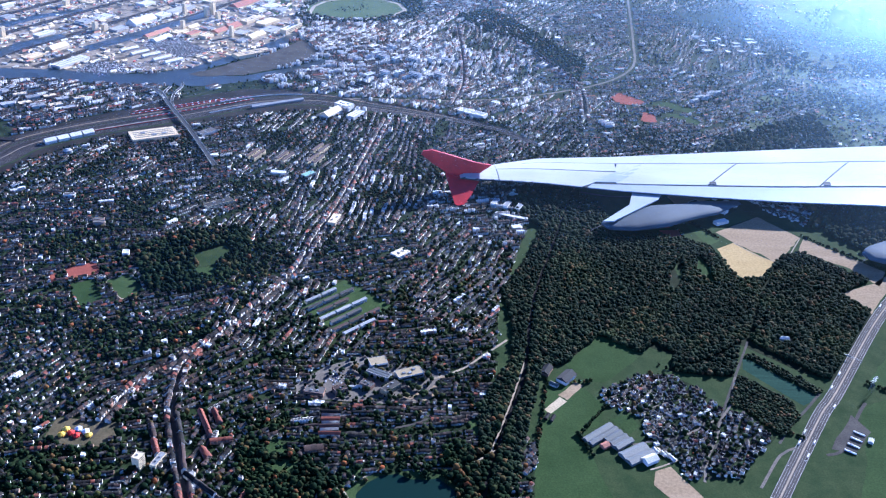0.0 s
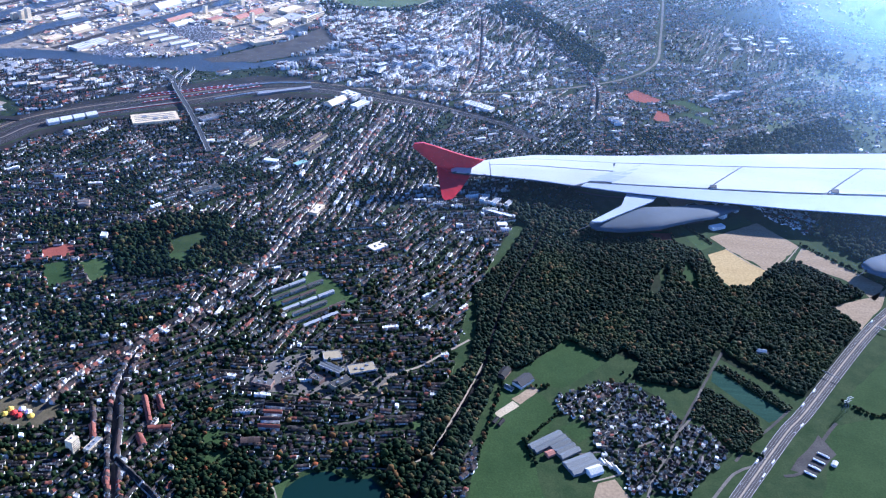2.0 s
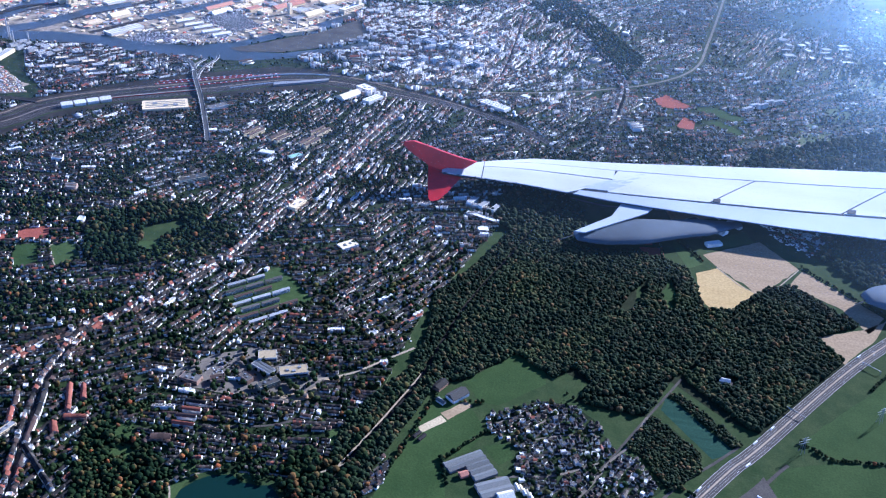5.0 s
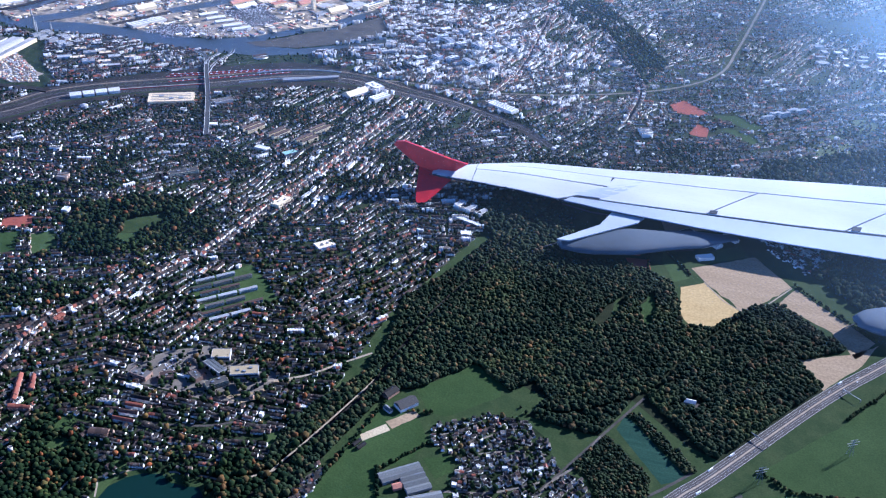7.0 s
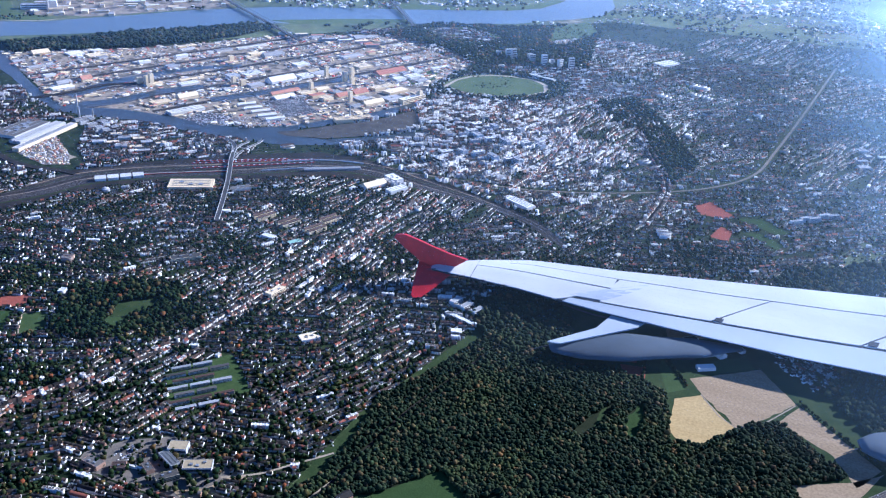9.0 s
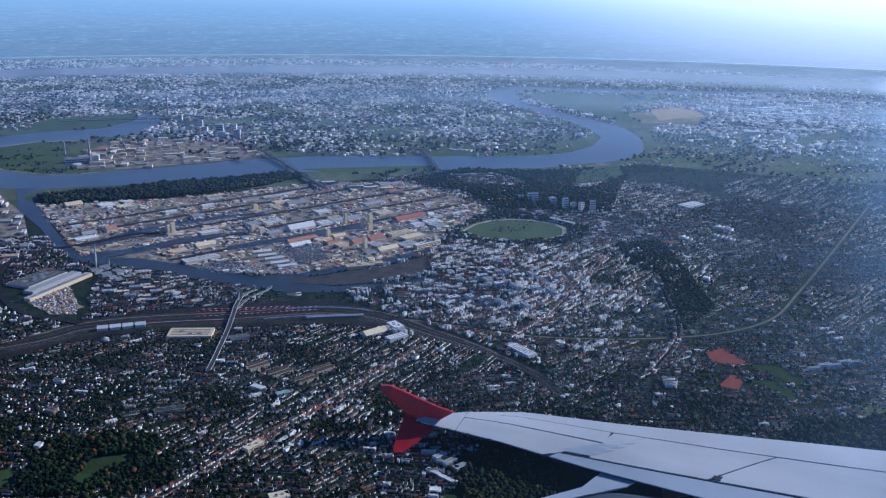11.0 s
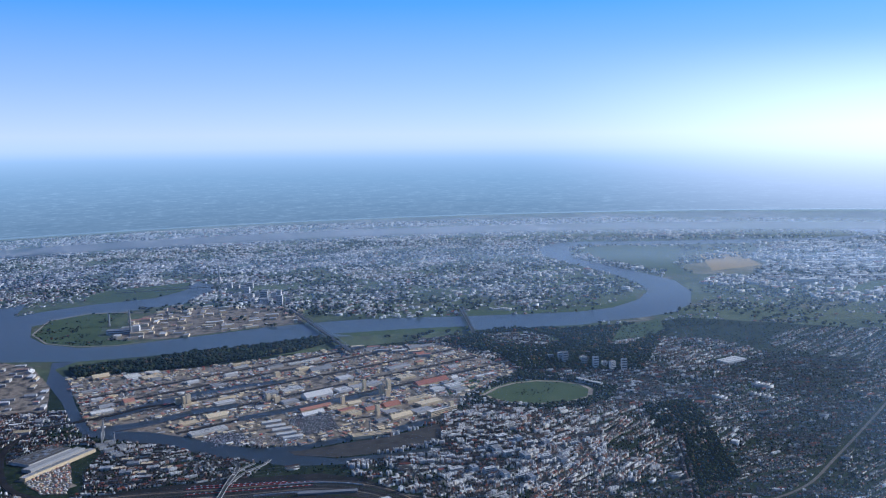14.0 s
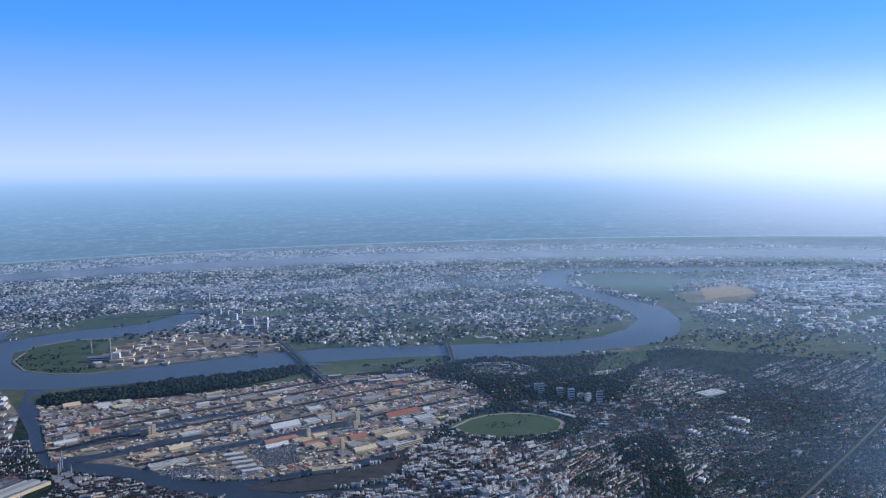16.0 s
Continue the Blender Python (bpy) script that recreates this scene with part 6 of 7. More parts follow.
# The river port: halls in rows between the basins, stacks of boxes, silos.
hd = np.array([math.cos(radians(66)), math.sin(radians(66))])
hn = np.array([-hd[1], hd[0]])
LOTS = [corners("-464,1079 -455,1127 -421,1122 -404,1092"), corners("-424,1202 -385,1249 -324,1197 -351,1158")]
STORE_ROWS = corners("-438,1165 -374,1113 -354,1143 -423,1199")
basins = [BASIN_A, BASIN_B, BASIN_C, CANAL_A, CANAL_B, *LOTS, STORE_ROWS]
cnt = 0
corridors = [-118.0, -52.0, 22.0, 96.0, 150.0]
for c0 in corridors:
    seg = np.array([np.array([-540, 1330]) + hd * q + hn * c0 for q in np.arange(-300, 360, 10.0)])
    seg = seg[inside(HARBOUR, seg)]
    for b in basins:
        seg = seg[~inside(b, seg)]
    if len(seg) > 3:
        tagged(ribbon("port_railway", seg, 11.0, 0.19, M_YARD, thick=0.05), "dark rail corridor between the quays", "railway", kind="structure")
        for sh in (-3.6, -1.2, 1.2, 3.6):
            tagged(ribbon("rail_track", seg, 0.45, 0.25, RAIL, shift=sh, thick=0.05), "steel railway track on the quay", "rail track", "tracks of the port", "structure")
row = -420.0
while row < 420:
    depth_r = rng.uniform(9, 26)
    s0 = -330.0 + rng.uniform(0, 20)
    while s0 < 380:
        ln = rng.uniform(8, 34) if rng.random() < .8 else rng.uniform(34, 60)
        w = min(depth_r, ln) * rng.uniform(.55, .95)
        c = np.array([-540, 1330]) + hd * (s0 + ln / 2) + hn * (row + depth_r / 2)
        ends = np.array([c, c + hd * ln / 2, c - hd * ln / 2, c + hn * w * .6, c - hn * w * .6])
        if inside(HARBOUR, ends).all() and not any(inside(b, ends).any() for b in basins) and rng.random() < .42 and all(abs(row + depth_r / 2 - c0) > w / 2 + 6 for c0 in corridors):
            k = int(rng.choice(4, p=[.32, .30, .10, .28]))
            building("port_hall", c[0], c[1], 66, (ln, w, rng.uniform(1.8, 4.2)), WALLS[2] if k == 3 else HALL_ROOFS[min(k, 1)], HALL_ROOFS[k], ("white", "cream", "rust-red", "grey")[k] + "-roofed storage hall on the quay", "warehouse", str(rng.choice(["gable", "flat", "flat", "flat", "saw"])), group="halls of the river port", strips=int(rng.integers(0, 3)), boxes=int(rng.integers(0, 2)))
        s0 += ln + rng.uniform(1.5, 16)
    row += depth_r + rng.uniform(1.5, 8)
for lot in LOTS:
    sheet("car_lot", lot, 0.245, M_ASPHALT, "asphalt car lot of the port", "car park")
lots_xy = np.vstack([grid_points(lot, 2.4) for lot in LOTS])
tagged(big_mesh("parked_cars", [(spread(CAR, np.round(lots_xy / 1.7) * 1.7, np.full(len(lots_xy), .65), np.tile((1.3, .6, .45), (len(lots_xy), 1)), 0.25), CAR_F, 0)], [CARS]), "rows of new cars on the port's car lots", "cars", kind="stuff")
for k in range(5):
    building("port_hall", -429 + 14.5 * k * .3 + 13 * k, 1180 - 9.5 * k - 2 * (k % 2), 52, (26, 6.5, 2.6), HALL_ROOFS[0], HALL_ROOFS[0], "long white storage hall in a row on the quay", "warehouse", "gable", group="white rows of the port")
# Small sheds, workshops and stores between the halls, in rows along the quays.
sxy = np.array([-540, 1330]) + rng.uniform(-380, 380, 5200)[:, None] * hd + (np.round(rng.uniform(-400, 400, 5200) / 9) * 9 + rng.normal(0, 1.4, 5200))[:, None] * hn
sxy = sxy[inside(HARBOUR, sxy) & ~np.any([inside(b, sxy) for b in basins], axis=0)]
sxy = sxy[(np.abs(((sxy - np.array([-540, 1330])) @ hn)[:, None] - np.array(corridors)) > 8.5).all(1)]
sxy = sxy[np.array([noise.noise(Vector((x * .02, y * .02, 91.0))) for x, y in sxy]) > -.22]
sdim = np.stack([rng.uniform(3, 11, len(sxy)), rng.uniform(2, 5, len(sxy)), rng.uniform(1.2, 3.4, len(sxy))], 1)
smat = rng.choice(4, len(sxy), p=[.14, .42, .18, .26])
sid = np.empty((len(sxy), len(GABLE_F)), int)
sid[:, :4] = rng.choice([0, 1, 3], len(sxy))[:, None]
sid[:, 4:] = smat[:, None]
tagged(big_mesh("port_sheds", [(spread(GABLE, sxy, radians(66) + rng.choice([0, math.pi / 2], len(sxy)) + rng.normal(0, .05, len(sxy)), sdim, 0.15), GABLE_F, sid)], HALL_ROOFS), "small cream, grey and rust-red sheds crowded on the quays", "sheds", kind="stuff")
bxy = np.array([-540, 1330]) + rng.uniform(-380, 380, 9000)[:, None] * hd + rng.uniform(-400, 400, 9000)[:, None] * hn
keep = inside(HARBOUR, bxy)
for b in basins:
    keep &= ~inside(b, bxy)
bxy = bxy[keep]
off = ((bxy - np.array([-540, 1330])) @ hn)[:, None] - np.array(corridors)
bxy = bxy[(np.abs(off) > 6.5).all(1)]
bxy = bxy[np.array([noise.noise(Vector((x * .015, y * .015, 77.0))) for x, y in bxy]) > -.08]
bmat = rng.choice(5, len(bxy), p=[.05, .14, .20, .31, .30])
tagged(big_mesh("cargo_boxes", [(spread(FLAT, bxy, np.full(len(bxy), radians(66)), np.stack([rng.uniform(2, 5, len(bxy)), rng.uniform(.7, 1.6, len(bxy)), rng.uniform(.7, 1.6, len(bxy))], 1), 0.15), FLAT_F, np.repeat(bmat[:, None], len(FLAT_F), 1))], [TRAIN_RED, WHITE, HALL_ROOFS[2], HALL_ROOFS[3], STEEL]), "stacked cargo boxes, parked trailers and scrap on the quays", "cargo", kind="stuff")
cxy = np.concatenate([np.array([-395, 1095]) + rng.uniform(-45, 60, 700)[:, None] * np.array([.8, .6]) + rng.uniform(-2, 34, 700)[:, None] * np.array([-.6, .8]), np.array([-300, 868]) + rng.uniform(-22, 26, 260)[:, None] * np.array([.82, .57]) + rng.uniform(-14, 6, 260)[:, None] * np.array([-.57, .82]), np.array([-65, 497]) + rng.uniform(-8, 8, (60, 2))])
tagged(big_mesh("parked_cars", [(spread(CAR, np.round(cxy / 1.3) * 1.3, np.full(len(cxy), .6), np.tile((1.2, .55, .42), (len(cxy), 1)), 0.16), CAR_F, 0)], [CARS]), "rows of parked cars on the car parks", "cars", kind="stuff")
for x, y, w, d, h in ((-603, 1196, 6, 6, 17), (-612, 1200, 10, 6, 12), (-622, 1194, 8, 5, 9), (-500, 1254, 6, 6, 14), (-407, 1367, 5, 5, 17), (-365, 1371, 6, 6, 20), (-372, 1362, 7, 5, 14), (-353, 1350, 7, 5, 12), (-387, 1286, 5, 5, 14), (-588, 1376, 8, 7, 9), (-314, 1269, 5, 5, 15), (-232, 1330, 6, 6, 13), (-490, 1262, 8, 6, 9)):
    ob = building("grain_silo", x, y, 66, (w, d, h), HALL_ROOFS[1], HALL_ROOFS[1], "tall cream grain silo of the port", "silo", windows=0, boxes=1, group="grain silos")
building("mill", -238, 1315, 70, (46, 10, 7), HALL_ROOFS[1], HALL_ROOFS[0], "long cream mill building on the quay", "mill", windows=3, boxes=4)
building("warehouse", -268, 1190, 44, (52, 15, 4.5), HALL_ROOFS[1], HALL_ROOFS[1], "pale hall on the harbour island", "warehouse", strips=2, boxes=2)
ob = thing("chimney", -276, 1196, 0, "slim grey chimney on the harbour island", "chimney", z=.3)
part("shaft", drum(bmesh.new(), 1.1, 17, (0, 0, 0), top=.8), CONCRETE, ob)
part("rim", drum(bmesh.new(), 1.0, .6, (0, 0, 17)), STEEL, ob)
building("grandstand", -110, 1536, -18, (50, 7, 5), HALL_ROOFS[0], HALL_ROOFS[0], "white grandstand of the racecourse", "grandstand", windows=2)
for k in range(7):
    building("port_hall", -620 + 30 * k, 1595 + 8 * (k % 3), 40, (24, 9, 4), WALLS[2], HALL_ROOFS[k % 4], "storage hall by the river bridge", "warehouse", group="halls of the river port")

wport = corners("-1560,1190 -1180,1255 -1060,1260 -900,1180 -720,1040 -700,980 -860,900 -1200,980")
sheet("west_quay", wport, 0.13, M_HARBOUR, "pale works ground beyond the canal", "harbour ground")
placed = []
for p in np.stack([rng.uniform(-1560, -700, 1500), rng.uniform(900, 1260, 1500)], 1):
    if len(placed) < 130 and inside(wport, p[None])[0] and not inside(CANAL_A, p[None])[0] and all(np.linalg.norm(p - q) > 24 for q in placed):
        placed.append(p)
        k = int(rng.choice(4, p=[.34, .28, .14, .24]))
        building("port_hall", p[0], p[1], 40 + 90 * int(rng.integers(0, 2)), (rng.uniform(8, 22), rng.uniform(5, 10), rng.uniform(2, 4.5)), WALLS[2], HALL_ROOFS[k], ("white", "cream", "rust-red", "grey")[k] + "-roofed works hall beyond the canal", "warehouse", str(rng.choice(["gable", "flat"])), group="works beyond the canal")

# Apartment towers near the racecourse and in the town centre.
for k in range(9):
    building("apartment_tower", -222 + 17 * k + rng.uniform(-5, 5), 1660 - 5 * k + rng.uniform(-14, 14), 30 + 12 * (k % 4), (9, 6, 10 + 5 * (k % 3)), WALLS[0], HALL_ROOFS[3], "pale apartment tower among trees", "apartment house", windows=5, boxes=1, group="apartment towers")
for k in range(16):
    building("town_block", -110 + 19 * (k % 6) + rng.uniform(-6, 6), 1130 + 62 * (k // 6) + rng.uniform(-20, 20), 52 + 90 * (k % 2), (rng.uniform(10, 18), rng.uniform(6, 9), rng.uniform(5, 9)), WALLS[0], HALL_ROOFS[3 if k % 2 else 0], "pale multi-storey block in the town centre", "apartment house", windows=4, boxes=2, group="blocks of the town centre")

# The river: bridges, power station, tower.
def truss_bridge(name, a, b, w, z, label):
    a, b = np.array(a, float), np.array(b, float)
    line = np.linspace(a, b, 25)
    o = thing(name, 0, 0, 0, label, "bridge")
    ribbon("deck", line, w, z, M_ASPHALT, thick=1.2, parent=o)
    for sh in (-w / 2, w / 2):
        ribbon("truss", line, .6, z + 4.5, STEEL, thick=.7, shift=sh, parent=o)
    ang = math.atan2(*(b - a)[::-1])
    s = np.array([-math.sin(ang), math.cos(ang)])
    for i in range(1, 25, 2):
        for sh in (-w / 2, w / 2):
            q = line[i] + s * sh
            part("post", block(bmesh.new(), (.7, .5, 4.5), (q[0], q[1], z), turn=ang), STEEL, o)
    for i in (3, 8, 13, 18, 22):
        part("pier", block(bmesh.new(), (2.5, w * .8, z - 1.3), (line[i][0], line[i][1], .1), turn=ang), CONCRETE, o)


truss_bridge("river_bridge", (-590, 1990), (-440, 1775), 7, 6, "dark steel motorway bridge across the river")
truss_bridge("river_bridge", (-960, 1855), (-560, 1548), 8, 6, "dark steel railway bridge across the river")
truss_bridge("river_bridge", (-1580, 1880), (-1290, 2140), 6, 6, "long pale bridge across the far river arm")
building("power_station", -1145, 1528, 38, (52, 18, 9), HALL_ROOFS[0], HALL_ROOFS[3], "grey power station by the river", "power station", windows=2, boxes=3)
building("power_station", -1115, 1545, 38, (14, 14, 16), HALL_ROOFS[0], HALL_ROOFS[0], "white boiler house of the power station", "power station")
for x, y, h in ((-1115, 1530, 50), (-1235, 1575, 26)):
    ob = thing("chimney", x, y, 0, "tall pale power station chimney", "chimney", z=.3)
    part("shaft", drum(bmesh.new(), 2.4, h, (0, 0, 0), top=1.5), CONCRETE, ob)
    part("rim", drum(bmesh.new(), 1.8, 1.0, (0, 0, h)), STEEL, ob)
ob = thing("tv_tower", -1439, 2120, 0, "slim concrete television tower", "tower", z=.3)
part("shaft", drum(bmesh.new(), 3.2, 48, (0, 0, 0), top=1.6), CONCRETE, ob)
part("pod", drum(bmesh.new(), 4.8, 4, (0, 0, 46), top=3.2, sides=18), STEEL, ob)
part("mast", drum(bmesh.new(), .8, 19, (0, 0, 50), top=.3), STEEL, ob)
for k in range(18):
    f = k / 17
    building("office_tower", -1355 + 330 * f + rng.uniform(-25, 25), 2085 - 175 * f + rng.uniform(-30, 30), rng.uniform(20, 50), (rng.uniform(10, 20), rng.uniform(8, 12), rng.uniform(9, 26)), WALLS[k % 3 if k % 3 != 1 else 0], HALL_ROOFS[3], "office block by the river port", "office building", windows=5, group="office blocks by the river")
point = corners("-1120,1470 -1010,1525 -900,1690 -850,1760 -960,1900 -1060,1870 -1290,1810 -1230,1640")
spots = np.stack([rng.uniform(-1300, -840, 900), rng.uniform(1460, 1910, 900)], 1)
spots = spots[inside(point, spots)]
sheet("point_quay", point, 0.26, M_HARBOUR, "pale industrial ground on the river point", "harbour ground")
placed = []
for p in spots:
    if len(placed) < 90 and all(np.linalg.norm(p - q) > 21 for q in placed):
        placed.append(p)
        k = int(rng.choice(4, p=[.4, .25, .1, .25]))
        building("port_hall", p[0], p[1], 38 + float(rng.choice([0, 90, 20])), (rng.uniform(8, 30), rng.uniform(5, 14), rng.uniform(2.5, 6)), HALL_ROOFS[1], HALL_ROOFS[k], "storage hall on the river point", "warehouse", group="halls on the river point")
building("shopping_hall", 52, 1749, 60, (44, 24, 4), HALL_ROOFS[0], HALL_ROOFS[0], "low white shopping hall among suburbs", "hall", strips=2)
for k in range(22):
    building("works_hall", 40 + 52 * (k % 4) - 30 * (k // 4) + rng.uniform(-16, 16), 2620 + 150 * (k // 4) + 40 * (k % 4) + rng.uniform(-30, 30), 20, (rng.uniform(26, 54), 20, 7), HALL_ROOFS[0], HALL_ROOFS[0], "low white works hall beyond the river bend", "factory", group="far works halls")
for k in range(16):
    building("works_hall", 372 + 24 * (k % 4) + rng.uniform(-6, 6), 1335 + 24 * (k // 4) + rng.uniform(-6, 6), 25, (rng.uniform(6, 17), rng.uniform(5, 11), 2.6), WALLS[2] if k % 3 else HALL_ROOFS[0], HALL_ROOFS[0 if k % 2 else 3], "low pale works hall among suburbs", "factory", group="low pale works halls")
for k in range(5):
    building("apartment_house", 302 + 9 * k, 1100 + 9 * k + 6 * (k % 2), 40, (14, 4, 5), WALLS[0], HALL_ROOFS[3], "white apartment slab near the sports fields", "apartment house", windows=4, group="white apartment slabs")

# Garden centre by the fields.
building("garden_hall", 262, 790, -40, (10, 7, 2.6), WALLS[0], HALL_ROOFS[0], "white gabled hall of the garden centre", "hall", "gable")
building("garden_hall", 274, 806, -40, (14, 5, 2.6), WALLS[2], HALL_ROOFS[3], "grey flat building of the garden centre", "hall", boxes=2)
building("garden_hall", 264, 820, 50, (12, 4, 2.2), WALLS[0], GLASS_ROOF, "glasshouse of the garden centre", "greenhouse", "saw")

# Motorway: cars, lorries, gantries, rest area, pylons.
def car_thing():
    ob = thing("car", 0, 0, 0, "small car on the motorway", "car", "cars on the motorway")
    part("body", block(bmesh.new(), (1.28, .52, .22), (0, 0, .1), bevel=.05), CARS, ob)
    part("cabin", block(bmesh.new(), (.66, .46, .17), (-.06, 0, .32), bevel=.06), DARK_GLASS, ob)
    for sx in (-.4, .4):
        for sy in (-.25, .25):
            bm = bmesh.new()
            bmesh.ops.create_cone(bm, cap_ends=True, segments=8, radius1=.09, radius2=.09, depth=.06, matrix=Matrix.Translation((sx, sy, .09)) @ Matrix.Rotation(math.pi / 2, 4, "X"))
            part("wheel", bm, WING_GAP, ob)
    return ob


def lorry_thing():
    ob = thing("lorry", 0, 0, 0, "white lorry with a box trailer", "lorry", "lorries of the motorway")
    part("cab", block(bmesh.new(), (.7, .72, .85), (1.75, 0, .12), bevel=.06), WHITE, ob)
    part("trailer", block(bmesh.new(), (3.3, .74, .85), (-.4, 0, .3)), WHITE, ob)
    for sx in (-1.6, -1.2, .9, 1.75):
        for sy in (-.3, .3):
            bm = bmesh.new()
            bmesh.ops.create_cone(bm, cap_ends=True, segments=8, radius1=.15, radius2=.15, depth=.1, matrix=Matrix.Translation((sx, sy, .15)) @ Matrix.Rotation(math.pi / 2, 4, "X"))
            part("wheel", bm, WING_GAP, ob)
    return ob


m_s = sideways(MOTORWAY)
m_d = np.gradient(MOTORWAY, axis=0)
first_car, first_lorry = car_thing(), lorry_thing()
spots = []
for k in range(74):
    i = int(rng.integers(2, min(len(MOTORWAY) - 3, 62)))
    lane = float(rng.choice([-3.9, -2.4, -1.2, 1.2, 2.4, 3.9]))
    p = MOTORWAY[i] + m_d[i] * rng.uniform(-.5, .5) + m_s[i] * lane
    if all(np.linalg.norm(p - q) > 4.6 for q in spots):
        spots.append(p)
        big = abs(lane) > 3 and rng.random() < .35
        m = Matrix.Translation((p[0], p[1], .206)) @ Matrix.Rotation(math.atan2(m_d[i][1], m_d[i][0]) + (math.pi if lane > 0 else 0), 4, "Z")
        src = first_lorry if big else first_car
        if src.location.length < 1:
            src.matrix_world = m
        else:
            copy_thing(src, m)
rest_line = curve_line(corners("246,447 258,452 270,472 283,492 291,503"), 5)
tagged(ribbon("rest_area_road", rest_line, 2.2, .17, M_STREET, thick=.1), "slip road of the motorway rest area", "road", kind="structure")
sheet("rest_area", corners("251,453 276,489 279,482 283,472 264,449"), 0.15, M_STREET, "paved rest area beside the motorway", "car park", 0.3)
for r in range(4):
    for k in range(4):
        copy_thing(first_lorry, Matrix.Translation((260.5 + 4.1 * r + .9 * k, 451.5 + 6.2 * r - .6 * k, .16)) @ Matrix.Rotation(radians(-32), 4, "Z"))
building("rest_house", 279, 462, 60, (4, 3, 1.4), WALLS[0], HALL_ROOFS[0], "small white house of the rest area", "hut", "gable")
slip = curve_line(corners("224,452 236,470 252,488 268,508"), 5)
tagged(ribbon("slip_road", slip + sideways(slip) * 6, 1.8, .17, M_STREET, thick=.1), "slip road curving to the motorway", "road", kind="structure")
for gx, gy in ((357, 618), (300, 553)):
    ob = thing("sign_gantry", gx, gy, radians(-37), "steel sign gantry across the motorway", "gantry", z=.1)
    for sx in (-6.2, 6.2):
        part("post", block(bmesh.new(), (.3, .3, 2.4), (sx, 0, 0)), STEEL, ob)
    part("beam", block(bmesh.new(), (12.8, .3, .3), (0, 0, 2.4)), STEEL, ob)
    part("sign", block(bmesh.new(), (3.4, .1, 1.0), (-3, -.2, 2.1)), STEEL, ob)
for px0, py0 in ((300, 517), (352, 560)):
    ob = thing("power_pylon", px0, py0, .6, "lattice steel power pylon in the meadow", "pylon", z=.05)
    for sx in (-1, 1):
        for sy in (-1, 1):
            bm = bmesh.new()
            block(bm, (.16, .16, 12), (0, 0, 0))
            for v in bm.verts:
                k = 1 - v.co.z / 12.5
                v.co.x += sx * 1.3 * k
                v.co.y += sy * 1.3 * k
            part("leg", bm, STEEL, ob)
    for z, w in ((7.5, 7), (9.5, 9), (11.3, 5)):
        part("arm", block(bmesh.new(), (w, .25, .25), (0, 0, z)), STEEL, ob)
# Hedges and single trees along fields.
hedge = []
for a, b in (((113, 483), (92, 452)), ((90, 506), (106, 509)), ((98, 434), (92, 452)), ((76, 509), (64, 430)), ((206, 790), (214, 727)), ((172, 769), (203, 776)), ((154, 763), (170, 768)), ((222, 770), (246, 735)), ((378, 691), (325, 748)), ((281, 849), (382, 734)), ((352, 592), (380, 632)), ((301, 526), (318, 514)), ((318, 514), (372, 524)), ((236, 462), (212, 474)), ((-305, 634), (-262, 636)), ((-218, 592), (-236, 574)), ((-286, 598), (-266, 562)), ((180, 480), (170, 440))):
    a, b = np.array(a, float), np.array(b, float)
    n = int(np.linalg.norm(b - a) / 1.5)
    hedge.append(a + (b - a) * np.linspace(0, 1, n)[:, None] + rng.normal(0, .5, (n, 2)))
hedge = np.vstack(hedge)
tagged(big_mesh("hedges", tree_blocks(hedge, rng.uniform(1.2, 2.6, len(hedge)), FINE), [LEAF]), "hedges and rows of trees along fields and pitches", "hedge", kind="stuff")

# ---- the airliner's wing ----
# Stations from the tip inwards, in the wing's own level frame: leading edge, trailing edge, and where along the chord
# the slats end, the aileron is hinged and the flap begins.
LEAD = [(0.0, 0.0), (14.2, 15.6), (34.4, 30.2), (76.9, 50.8), (120.8, 60.0), (153.9, 66.3), (243.7, 89.3), (329.8, 111.3), (428.1, 135.0), (689.3, 194.2)]
TRAIL = [(0.7, -5.0), (16.8, -6.2), (38.0, -6.0), (80.1, -6.9), (121.7, -11.5), (152.4, -14.9), (232.8, -17.7), (306.7, -18.2), (389.0, -14.1), (591.8, -13.2)]
SLAT_V = (.2, .18, .12, .185, .22, .235, .285, .302, .304, .308)
HINGE_V = (.3, .3, .34, .47, .485, .49, .508, .537, .572, .578)
FLAP_V = (.95, .95, .95, .94, .879, .826, .778, .756, .733, .681)
UP = Vector((0.0, 0.0, 1.0))
wing = new("aircraft_wing")
wing.matrix_world = pose(11.8, 802.5, 17.0)
tagged(wing, "white airliner wing with a red fence at its tip", "aircraft wing")


def along_span(values, u):
    i = min(int(u), 8)
    return values[i] + (values[i + 1] - values[i]) * (u - i)


def slat_edge(u):
    return along_span(SLAT_V, u)


def hinge(u):
    return along_span(HINGE_V, u)


def flap_edge(u):
    return along_span(FLAP_V, u)


def wing_at(u, v, lift=0.0):
    """A point of the wing: u from the tip (0) inwards (9), v from the leading (0) to the trailing edge (1)."""
    i = min(int(u), 8)
    a = Vector((*LEAD[i], 0)).lerp(Vector((*LEAD[i + 1], 0)), u - i)
    b = Vector((*TRAIL[i], 0)).lerp(Vector((*TRAIL[i + 1], 0)), u - i)
    bulge = 0.012 * (b - a).length * math.sin(math.pi * min(1.0, max(0.0, v)))
    return a.lerp(b, v) + UP * (bulge + lift)


